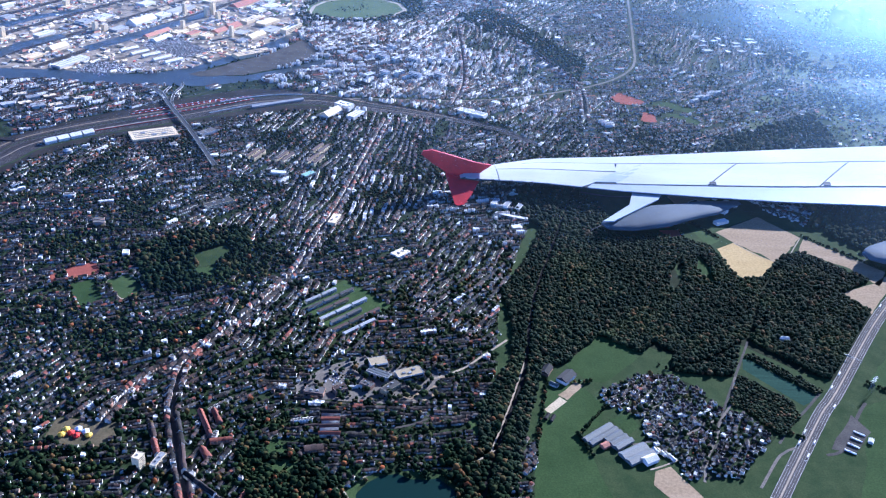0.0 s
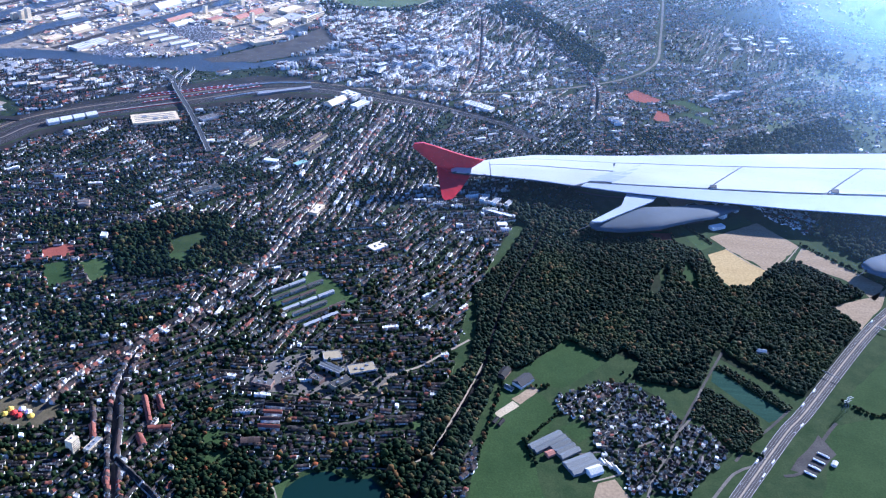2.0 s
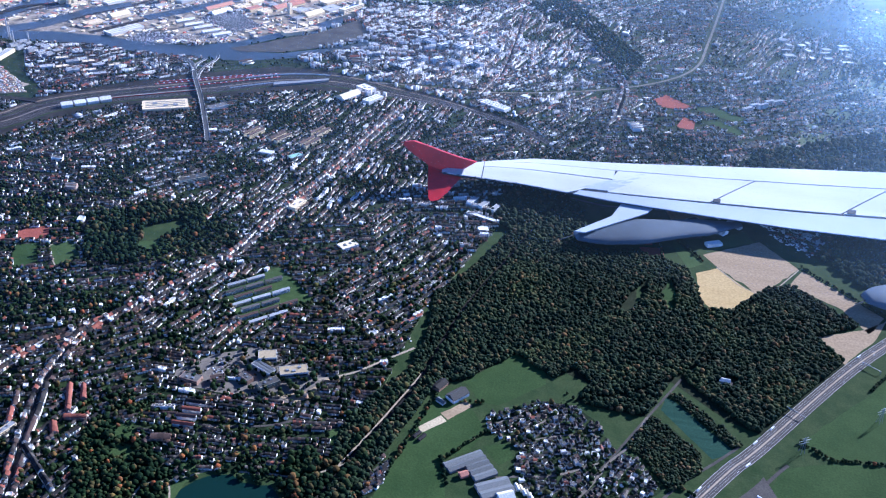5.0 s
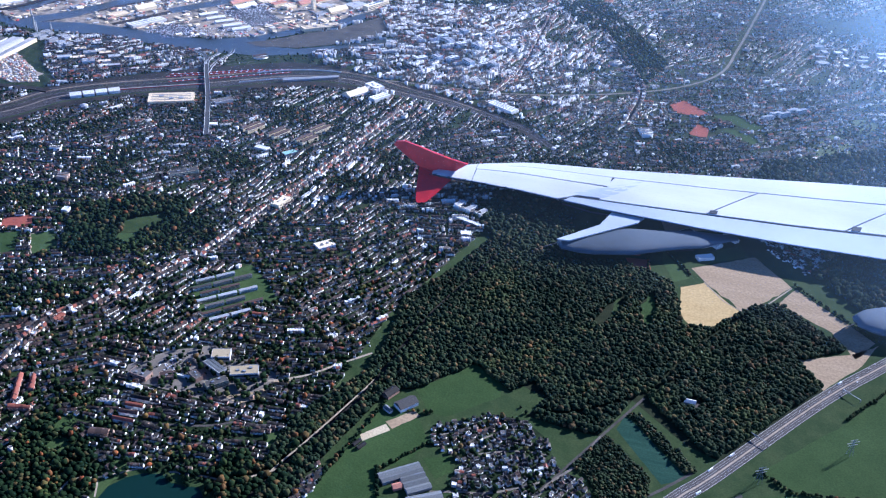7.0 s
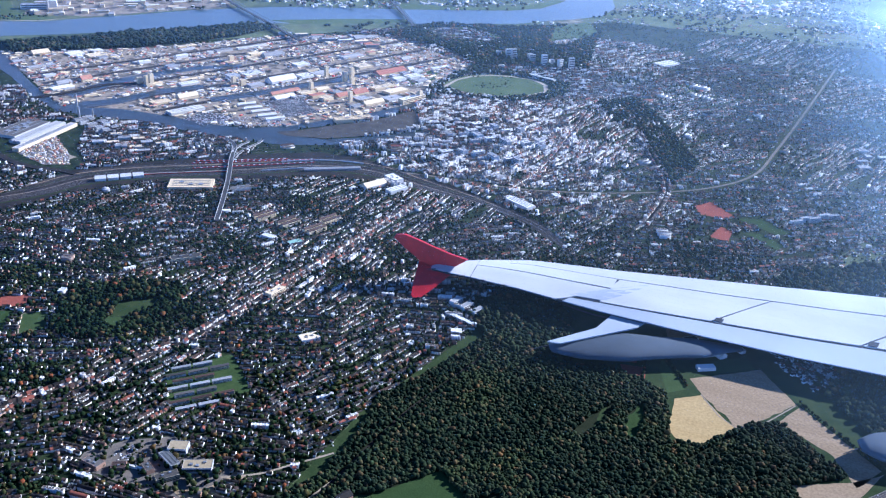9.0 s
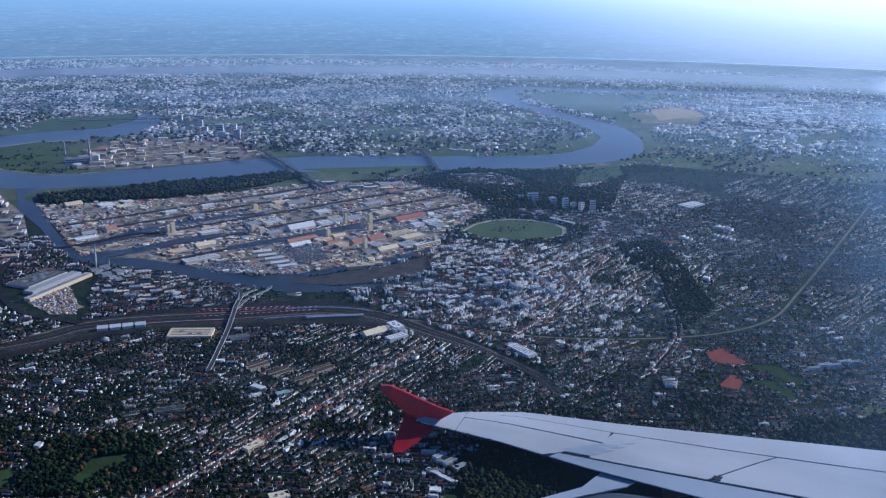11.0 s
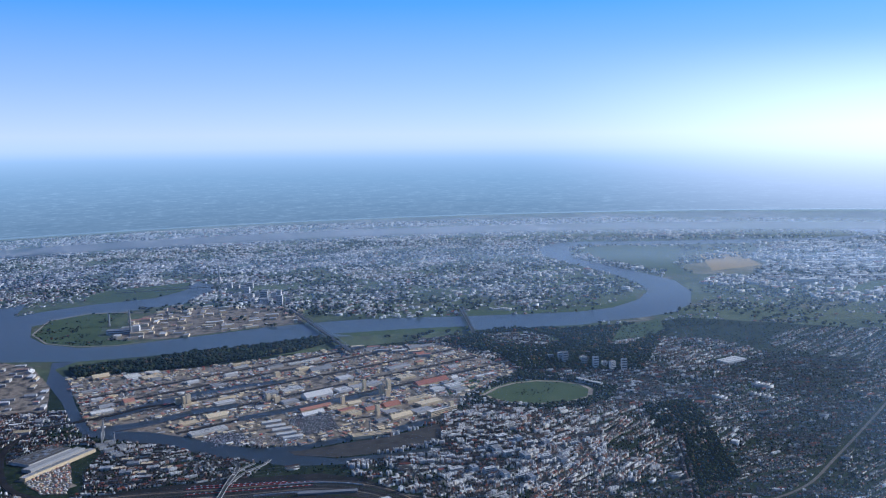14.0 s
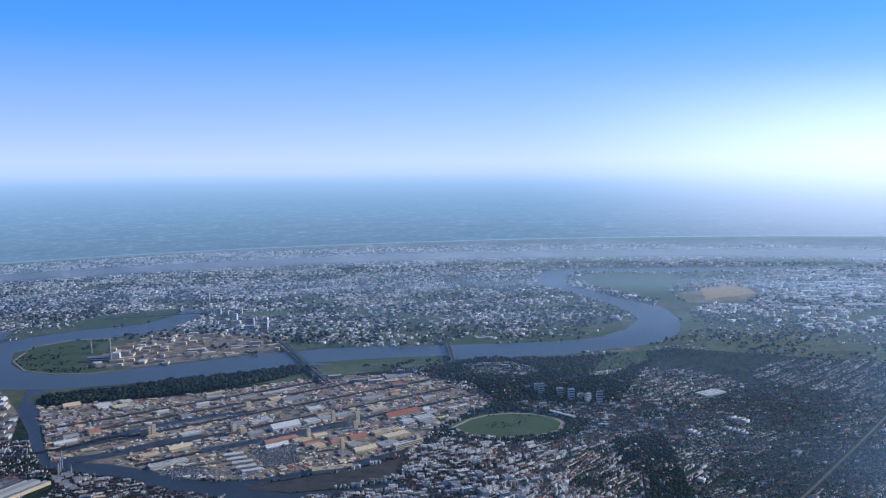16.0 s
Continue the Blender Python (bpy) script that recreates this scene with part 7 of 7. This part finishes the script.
def skin(name, u0, u1, va, vb, mat, label="", lift=0.0, thick=0.8):
    """A panel of the wing; va and vb give its edges as functions of u; u0 and u1 may be slanted: (at its front, at its rear)."""
    u0, u1 = (q if isinstance(q, tuple) else (q, q) for q in (u0, u1))
    nu, nv, bm = max(4, int((max(u1) - min(u0)) * 6)), 5, bmesh.new()
    grid = []
    for i in range(nu + 1):
        row = []
        for j in range(nv + 1):
            f = j / nv
            u = (u0[0] + (u0[1] - u0[0]) * f) * (1 - i / nu) + (u1[0] + (u1[1] - u1[0]) * f) * i / nu
            row.append(bm.verts.new(wing_at(u, va(u) + (vb(u) - va(u)) * f, lift)))
        grid.append(row)
    low = [[bm.verts.new(q.co - UP * thick) for q in row] for row in grid]
    for i in range(nu):
        for j in range(nv):
            bm.faces.new((grid[i][j], grid[i][j + 1], grid[i + 1][j + 1], grid[i + 1][j]))
            bm.faces.new((low[i][j], low[i + 1][j], low[i + 1][j + 1], low[i][j + 1]))
    for i in range(nu):
        for j in (0, nv):
            bm.faces.new((grid[i][j], grid[i + 1][j], low[i + 1][j], low[i][j]))
    for j in range(nv):
        for i in (0, nu):
            bm.faces.new((grid[i][j], grid[i][j + 1], low[i][j + 1], low[i][j]))
    bmesh.ops.recalc_face_normals(bm, faces=bm.faces[:])
    return part(name, bm, mat, wing, label)


skin("wing_box", 0.05, 9.0, lambda u: 0.01, lambda u: 0.985, WING_GAP, "dark seals between the panels", -0.7, 1.6)
skin("tip_cap", 0.0, 1.96, lambda u: 0.0, lambda u: 1.0, WING_WHITE)
skin("slat", 1.98, 2.6, lambda u: 0.0, lambda u: slat_edge(u), WING_WHITE)
skin("slat", 2.602, 9.0, lambda u: 0.0, lambda u: slat_edge(u) - .012, WING_WHITE)
skin("upper_panel", 1.98, 5.0, slat_edge, lambda u: hinge(u) - .014, WING_WHITE)
skin("aileron", 2.0, (4.97, 3.84), lambda u: hinge(u) + .014, lambda u: 1.0, WING_WHITE)
skin("upper_panel", (5.0, 4.06), (5.34, 4.98), lambda u: hinge(u) if u < 5 else slat_edge(u) + (hinge(5) - slat_edge(5)) * max(0, 1 - (u - 5) * 3), lambda u: flap_edge(u) - .05, WING_FLAP, "grey fixed panel beside the aileron")
for u0, u1 in (((5.03, 4.9), (6.465, 6.035)), ((6.485, 6.06), (7.83, 7.42)), ((7.85, 7.445), (9.0, 9.0))):
    skin("spoiler", u0, u1, lambda u: slat_edge(u) + .004, lambda u: flap_edge(u) - .016, WING_WHITE)
skin("flap", (4.12, 3.98), 9.0, lambda u: flap_edge(u) + .014, lambda u: 1.0, WING_FLAP, "light grey flap")
for u in (6.25, 7.66):
    skin("hinge_cover", u - .18, u - .1, lambda u: flap_edge(u) - .075, lambda u: flap_edge(u) - .02, WING_GAP, "small dark hinge cover", .5, .5)


def plate(name, outline, thick, mat, label=""):
    bm = bmesh.new()
    a = [bm.verts.new(p) for p in outline]
    b = [bm.verts.new((p[0] + thick * .1, p[1] + thick, p[2])) for p in outline]
    bm.faces.new(a)
    bm.faces.new(b[::-1])
    for i in range(len(a)):
        j = (i + 1) % len(a)
        bm.faces.new((a[i], b[i], b[j], a[j]))
    bmesh.ops.recalc_face_normals(bm, faces=bm.faces[:])
    return part(name, bm, mat, wing, label)


plate("tip_fence", [(-37.7, -0.1, 18.9), (-35.7, 0.1, 21.9), (-27.9, 0.9, 23.2), (-14.7, 2.3, 19.8), (-1.3, 3.6, 15.6), (14.7, 5.3, 11.2), (29.7, 6.8, 8.4), (19.6, 5.8, 0.8), (-4.6, 3.3, -3.1), (-13.8, 2.3, 0.9), (-16.6, 2.1, 3.1), (-27.4, 1.0, 10.4)], 2.4, WING_RED, "red upper tip fence")
plate("tip_fence", [(-14.0, 3.5, 0.4), (-8.7, -19.1, -6.8), (-3.7, -36.6, -12.4), (-1.2, -39.7, -13.5), (5.7, -37.0, -12.8), (11.6, -24.2, -9.1), (16.6, -10.6, -5.0), (20.5, -0.7, -2.0), (-4.0, -1.5, -1.5)], 2.4, WING_RED, "red lower tip fence in its own shade")


def fairing(spine, label):
    """A pointed flap fairing: a hull whose spine gives place and radius, hung under the trailing edge."""
    bm, rings_v = bmesh.new(), []
    pts = [(Vector((x, y, -8.0)), r) for x, y, r in spine]
    for (a, ra), (b, rb) in zip(pts, pts[1:]):
        side = (b - a).normalized().cross(UP).normalized()
        for k in range(4):
            t = k / 4
            mid, r = a.lerp(b, t), ra + (rb - ra) * math.sin(t * math.pi / 2)
            rings_v.append([bm.verts.new(mid + side * r * math.cos(q) * 1.5 + UP * r * math.sin(q) * .38) for q in np.linspace(0, 2 * math.pi, 14, endpoint=False)])
    for r0, r1 in zip(rings_v, rings_v[1:]):
        for i in range(14):
            bm.faces.new((r0[i], r0[(i + 1) % 14], r1[(i + 1) % 14], r1[i]))
    bm.faces.new(rings_v[0][::-1])
    bm.faces.new(rings_v[-1])
    bmesh.ops.recalc_face_normals(bm, faces=bm.faces[:])
    for f in bm.faces:
        f.smooth = True
    return part("flap_fairing", bm, FAIRING_SHADED, wing, label)


first = fairing([(128.3, -68.1, 2.0), (138.0, -71.1, 6.9), (157.5, -61.1, 11.0), (182.5, -47.6, 13.2), (233.6, -24.3, 9.0), (276.1, -3.8, 2.2)], "flap track fairing, shade put into its blue-grey colour")
fairing([(351.2, -103.3, 4.0), (369.2, -98.3, 11.2), (410.2, -81.6, 14.7), (491.2, -42.1, 11.3), (566.6, -4.4, 2.4)], "flap track fairing, shade put into its blue-grey colour")
bm = bmesh.new()
lid = [bm.verts.new((x, y, z)) for z in (-2.4, -3.4) for x, y in ((163.1, -11.9), (191.1, -11.1), (185.4, -24.2), (137.3, -74.7), (127.7, -76.0), (156.4, -39.3))]
bm.faces.new(lid[:6])
bm.faces.new(lid[11:5:-1])
for k in range(6):
    bm.faces.new((lid[k], lid[k + 6], lid[(k + 1) % 6 + 6], lid[(k + 1) % 6]))
bmesh.ops.recalc_face_normals(bm, faces=bm.faces[:])
part("fairing_cover", bm, WING_FLAP, first, "light grey upper cover")


def rod(name, a, b, r):
    a, b = Vector(a), Vector(b)
    bm = bmesh.new()
    bmesh.ops.create_cone(bm, cap_ends=True, segments=6, radius1=r, radius2=r * .5, depth=(b - a).length, matrix=Matrix.Translation((a + b) / 2) @ (b - a).to_track_quat("Z", "Y").to_matrix().to_4x4())
    return part(name, bm, WING_GAP, wing)


for u in (.3, 1.05, 1.75, 2.3, 2.75):
    q = wing_at(u, 1.0)
    rod("static_wick", q, q + Vector((-7.0, -3.0, -0.3)), .45)
rod("static_wick", (131.0, -69.0, -8.0), (116.8, -83.0, -9.0), .6)
rod("static_wick", (354.0, -103.0, -8.0), (341.4, -116.0, -9.0), .6)

# ---- haze over the plain, and the far horizon ----
def haze_veil(radius, depth, height, lean=None):
    """Thin upright sheet added to imitate haze: lets most light through, scatters a little."""
    m = bpy.data.materials.new("haze")
    m.use_nodes = True
    nt = m.node_tree
    for n in list(nt.nodes):
        nt.nodes.remove(n)
    out, mix, tr = nt.nodes.new("ShaderNodeOutputMaterial"), nt.nodes.new("ShaderNodeMixShader"), nt.nodes.new("ShaderNodeBsdfTransparent")
    both, df, tl = nt.nodes.new("ShaderNodeMixShader"), nt.nodes.new("ShaderNodeBsdfDiffuse"), nt.nodes.new("ShaderNodeBsdfTranslucent")
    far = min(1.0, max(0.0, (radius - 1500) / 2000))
    # Haze tint put into the sheet's colour: bluer near, paler far.
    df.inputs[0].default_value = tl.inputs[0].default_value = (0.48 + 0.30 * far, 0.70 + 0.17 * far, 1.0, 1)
    both.inputs[0].default_value = 0.72
    nt.links.new(df.outputs[0], both.inputs[1])
    nt.links.new(tl.outputs[0], both.inputs[2])
    geo, sep = nt.nodes.new("ShaderNodeNewGeometry"), nt.nodes.new("ShaderNodeSeparateXYZ")
    nt.links.new(geo.outputs["Position"], sep.inputs[0])
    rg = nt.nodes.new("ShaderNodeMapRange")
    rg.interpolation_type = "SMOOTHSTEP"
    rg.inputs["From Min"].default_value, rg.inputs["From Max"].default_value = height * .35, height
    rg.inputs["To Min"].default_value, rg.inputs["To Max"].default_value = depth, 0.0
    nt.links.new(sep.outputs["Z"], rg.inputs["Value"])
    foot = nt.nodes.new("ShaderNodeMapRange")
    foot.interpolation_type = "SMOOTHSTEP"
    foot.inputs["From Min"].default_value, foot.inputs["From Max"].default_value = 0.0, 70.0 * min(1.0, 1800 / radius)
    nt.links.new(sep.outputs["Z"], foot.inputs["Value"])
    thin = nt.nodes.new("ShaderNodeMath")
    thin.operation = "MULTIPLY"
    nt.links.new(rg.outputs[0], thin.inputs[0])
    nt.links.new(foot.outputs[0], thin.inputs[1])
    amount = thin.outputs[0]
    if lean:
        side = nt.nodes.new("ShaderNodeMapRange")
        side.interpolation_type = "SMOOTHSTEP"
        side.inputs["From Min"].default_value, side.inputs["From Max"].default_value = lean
        side.inputs["To Min"].default_value, side.inputs["To Max"].default_value = 0.95, 12.0      # denser to the east, to imitate brighter haze on the sun side
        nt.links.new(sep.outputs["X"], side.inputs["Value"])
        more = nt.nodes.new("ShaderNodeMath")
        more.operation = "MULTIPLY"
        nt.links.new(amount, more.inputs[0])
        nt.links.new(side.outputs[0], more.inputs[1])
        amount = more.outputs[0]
    nt.links.new(amount, mix.inputs[0])
    nt.links.new(tr.outputs[0], mix.inputs[1])
    nt.links.new(both.outputs[0], mix.inputs[2])
    nt.links.new(mix.outputs[0], out.inputs[0])
    n, v, f = 60, [], []
    for k in range(n + 1):
        a = radians(-100 + 160 * k / n)
        x, y = CENTRE[0] + radius * math.sin(a), CENTRE[1] + radius * math.cos(a)
        v += [(x, y, 0.0), (x, y, height)]
    f = [(2 * k, 2 * k + 2, 2 * k + 3, 2 * k + 1) for k in range(n)]
    tagged(mesh_ob("haze_veil", v, f, m, smooth=True), "thin bluish sheet added to imitate haze in the air", "haze", kind="stuff")


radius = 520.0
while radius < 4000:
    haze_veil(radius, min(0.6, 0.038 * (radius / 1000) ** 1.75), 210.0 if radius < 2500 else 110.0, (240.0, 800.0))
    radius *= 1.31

def haze_layer(height, near, deep):
    """Level sheet imitating sunlit haze over the far country, thin at its near edge."""
    m, nt, b = nodes_of("haze_layer")
    nt.nodes.remove(b)
    out = next(n for n in nt.nodes if n.type == "OUTPUT_MATERIAL")
    mix, tr, df = nt.nodes.new("ShaderNodeMixShader"), nt.nodes.new("ShaderNodeBsdfTransparent"), nt.nodes.new("ShaderNodeBsdfDiffuse")
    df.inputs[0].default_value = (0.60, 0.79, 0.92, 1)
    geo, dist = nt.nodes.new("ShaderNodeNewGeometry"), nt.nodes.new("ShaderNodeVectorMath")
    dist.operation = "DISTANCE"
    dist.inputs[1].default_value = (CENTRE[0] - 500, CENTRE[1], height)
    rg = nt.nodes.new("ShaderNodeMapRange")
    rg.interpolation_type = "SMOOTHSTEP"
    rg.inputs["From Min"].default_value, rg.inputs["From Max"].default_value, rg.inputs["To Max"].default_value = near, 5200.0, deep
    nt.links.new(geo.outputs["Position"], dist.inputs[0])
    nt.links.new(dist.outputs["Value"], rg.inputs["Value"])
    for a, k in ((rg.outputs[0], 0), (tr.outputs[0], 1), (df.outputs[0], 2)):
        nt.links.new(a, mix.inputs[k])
    nt.links.new(mix.outputs[0], out.inputs[0])
    v, n = [], 60
    for r in (near - 600, 4500):
        v += [(CENTRE[0] + r * math.sin(radians(-100 + 160 * k / n)), CENTRE[1] + r * math.cos(radians(-100 + 160 * k / n)), height) for k in range(n + 1)]
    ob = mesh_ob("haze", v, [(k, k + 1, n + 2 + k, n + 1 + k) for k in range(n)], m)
    tagged(ob, "pale sheet added to imitate sunlit haze over the far country", "haze", kind="stuff")


# Added sheet that brightens the far ground in place of real haze.
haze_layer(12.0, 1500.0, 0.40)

# Glowing backdrop: far land, haze, sky and sun-side glow are painted into its emission.
bd, bnt, bb = nodes_of("far_distance")
for n in list(bnt.nodes):
    bnt.nodes.remove(n)
bo, be, bt, bmx = bnt.nodes.new("ShaderNodeOutputMaterial"), bnt.nodes.new("ShaderNodeEmission"), bnt.nodes.new("ShaderNodeBsdfTransparent"), bnt.nodes.new("ShaderNodeMixShader")
bgeo = bnt.nodes.new("ShaderNodeNewGeometry")
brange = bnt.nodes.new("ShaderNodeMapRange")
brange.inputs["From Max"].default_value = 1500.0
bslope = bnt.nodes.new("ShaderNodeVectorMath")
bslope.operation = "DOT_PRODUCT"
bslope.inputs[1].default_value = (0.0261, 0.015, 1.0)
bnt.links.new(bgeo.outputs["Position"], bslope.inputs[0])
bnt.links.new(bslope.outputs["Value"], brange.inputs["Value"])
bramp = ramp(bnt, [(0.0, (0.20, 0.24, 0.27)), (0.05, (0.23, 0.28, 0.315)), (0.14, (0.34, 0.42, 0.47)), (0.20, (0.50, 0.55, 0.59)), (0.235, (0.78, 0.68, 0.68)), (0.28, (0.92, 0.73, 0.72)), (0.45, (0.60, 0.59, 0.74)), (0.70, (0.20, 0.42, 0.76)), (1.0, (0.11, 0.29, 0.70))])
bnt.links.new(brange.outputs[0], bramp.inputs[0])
bnz = noise_node(bnt, 0.012, 5, 0.65)
bmap = bnt.nodes.new("ShaderNodeMapping")
bmap.inputs["Scale"].default_value = (0.4, 0.4, 7)
bnt.links.new(bgeo.outputs["Position"], bmap.inputs[0])
bnt.links.new(bmap.outputs[0], bnz.inputs["Vector"])
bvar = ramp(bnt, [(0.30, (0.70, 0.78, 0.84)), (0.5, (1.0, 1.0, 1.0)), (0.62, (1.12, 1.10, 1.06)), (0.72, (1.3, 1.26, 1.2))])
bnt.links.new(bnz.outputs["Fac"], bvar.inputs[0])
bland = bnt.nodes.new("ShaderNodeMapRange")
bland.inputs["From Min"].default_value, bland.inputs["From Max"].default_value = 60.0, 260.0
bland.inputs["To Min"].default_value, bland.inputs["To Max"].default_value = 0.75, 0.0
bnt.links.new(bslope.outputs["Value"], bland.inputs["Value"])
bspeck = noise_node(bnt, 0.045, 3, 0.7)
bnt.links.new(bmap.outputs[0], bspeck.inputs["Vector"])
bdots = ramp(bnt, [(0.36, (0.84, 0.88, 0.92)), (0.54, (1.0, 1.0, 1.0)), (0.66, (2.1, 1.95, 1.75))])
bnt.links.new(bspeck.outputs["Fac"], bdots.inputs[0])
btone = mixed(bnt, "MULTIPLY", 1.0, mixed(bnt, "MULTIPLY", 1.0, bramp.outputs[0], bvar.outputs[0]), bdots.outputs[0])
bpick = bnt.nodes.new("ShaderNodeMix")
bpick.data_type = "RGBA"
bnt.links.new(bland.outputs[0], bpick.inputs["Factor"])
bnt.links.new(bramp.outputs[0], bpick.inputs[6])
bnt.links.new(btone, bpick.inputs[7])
# Bright glow painted on the backdrop towards the sun's bearing.
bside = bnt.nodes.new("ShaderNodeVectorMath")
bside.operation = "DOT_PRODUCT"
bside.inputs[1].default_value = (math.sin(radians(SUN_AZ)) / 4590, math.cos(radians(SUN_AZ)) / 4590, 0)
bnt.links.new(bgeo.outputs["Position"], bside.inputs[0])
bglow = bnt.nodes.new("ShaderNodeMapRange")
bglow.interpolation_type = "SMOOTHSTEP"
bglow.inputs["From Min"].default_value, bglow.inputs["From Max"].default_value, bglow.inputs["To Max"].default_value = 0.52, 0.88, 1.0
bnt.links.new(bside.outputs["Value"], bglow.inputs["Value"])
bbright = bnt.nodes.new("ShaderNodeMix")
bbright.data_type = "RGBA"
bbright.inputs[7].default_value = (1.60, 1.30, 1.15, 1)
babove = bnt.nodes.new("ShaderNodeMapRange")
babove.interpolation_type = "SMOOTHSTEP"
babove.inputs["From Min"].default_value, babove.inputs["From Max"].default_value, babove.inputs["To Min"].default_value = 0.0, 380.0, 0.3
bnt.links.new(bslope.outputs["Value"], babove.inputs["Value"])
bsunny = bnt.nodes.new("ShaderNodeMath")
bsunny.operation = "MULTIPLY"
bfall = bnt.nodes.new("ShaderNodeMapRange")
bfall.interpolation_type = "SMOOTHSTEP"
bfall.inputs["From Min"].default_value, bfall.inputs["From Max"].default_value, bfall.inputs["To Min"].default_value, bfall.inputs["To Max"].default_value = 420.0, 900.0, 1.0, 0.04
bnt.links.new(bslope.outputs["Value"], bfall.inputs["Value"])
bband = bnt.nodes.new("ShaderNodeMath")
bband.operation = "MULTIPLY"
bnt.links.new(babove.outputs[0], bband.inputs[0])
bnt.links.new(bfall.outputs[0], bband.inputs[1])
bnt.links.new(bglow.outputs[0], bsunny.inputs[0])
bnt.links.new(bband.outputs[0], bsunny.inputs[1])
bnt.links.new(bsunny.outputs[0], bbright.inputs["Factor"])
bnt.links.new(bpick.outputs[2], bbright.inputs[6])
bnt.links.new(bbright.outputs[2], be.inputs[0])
bforce = bnt.nodes.new("ShaderNodeMapRange")        # the painted haze glow adds to the sky behind it
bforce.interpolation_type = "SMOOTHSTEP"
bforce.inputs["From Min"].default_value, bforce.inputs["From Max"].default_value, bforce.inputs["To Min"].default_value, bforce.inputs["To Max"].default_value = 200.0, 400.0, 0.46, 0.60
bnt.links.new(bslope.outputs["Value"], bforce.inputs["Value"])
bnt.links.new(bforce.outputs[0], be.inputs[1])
bsum = bnt.nodes.new("ShaderNodeAddShader")
bnt.links.new(be.outputs[0], bsum.inputs[0])
bnt.links.new(bt.outputs[0], bsum.inputs[1])
bfade = bnt.nodes.new("ShaderNodeMapRange")
bfade.interpolation_type = "SMOOTHSTEP"
bfade.inputs["From Min"].default_value, bfade.inputs["From Max"].default_value = 1250.0, 1500.0
bnt.links.new(bslope.outputs["Value"], bfade.inputs["Value"])
bnt.links.new(bfade.outputs[0], bmx.inputs[0])
bnt.links.new(bsum.outputs[0], bmx.inputs[1])
bnt.links.new(bt.outputs[0], bmx.inputs[2])
bnt.links.new(bmx.outputs[0], bo.inputs[0])

def tilt(a):
    """Slopes the backdrop against the camera's lean, so its painted horizon looks level."""
    return -0.030 * 4590 * (0.87 * math.sin(a) + 0.5 * math.cos(a))


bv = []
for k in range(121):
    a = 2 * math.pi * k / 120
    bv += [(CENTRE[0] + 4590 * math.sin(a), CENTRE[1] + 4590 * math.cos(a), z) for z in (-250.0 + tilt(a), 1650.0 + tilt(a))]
tagged(mesh_ob("backdrop", bv, [(2 * k, 2 * k + 2, 2 * k + 3, 2 * k + 1) for k in range(120)], bd), "hazy blue distance up to the horizon, painted on a glowing backdrop", "backdrop", kind="structure")
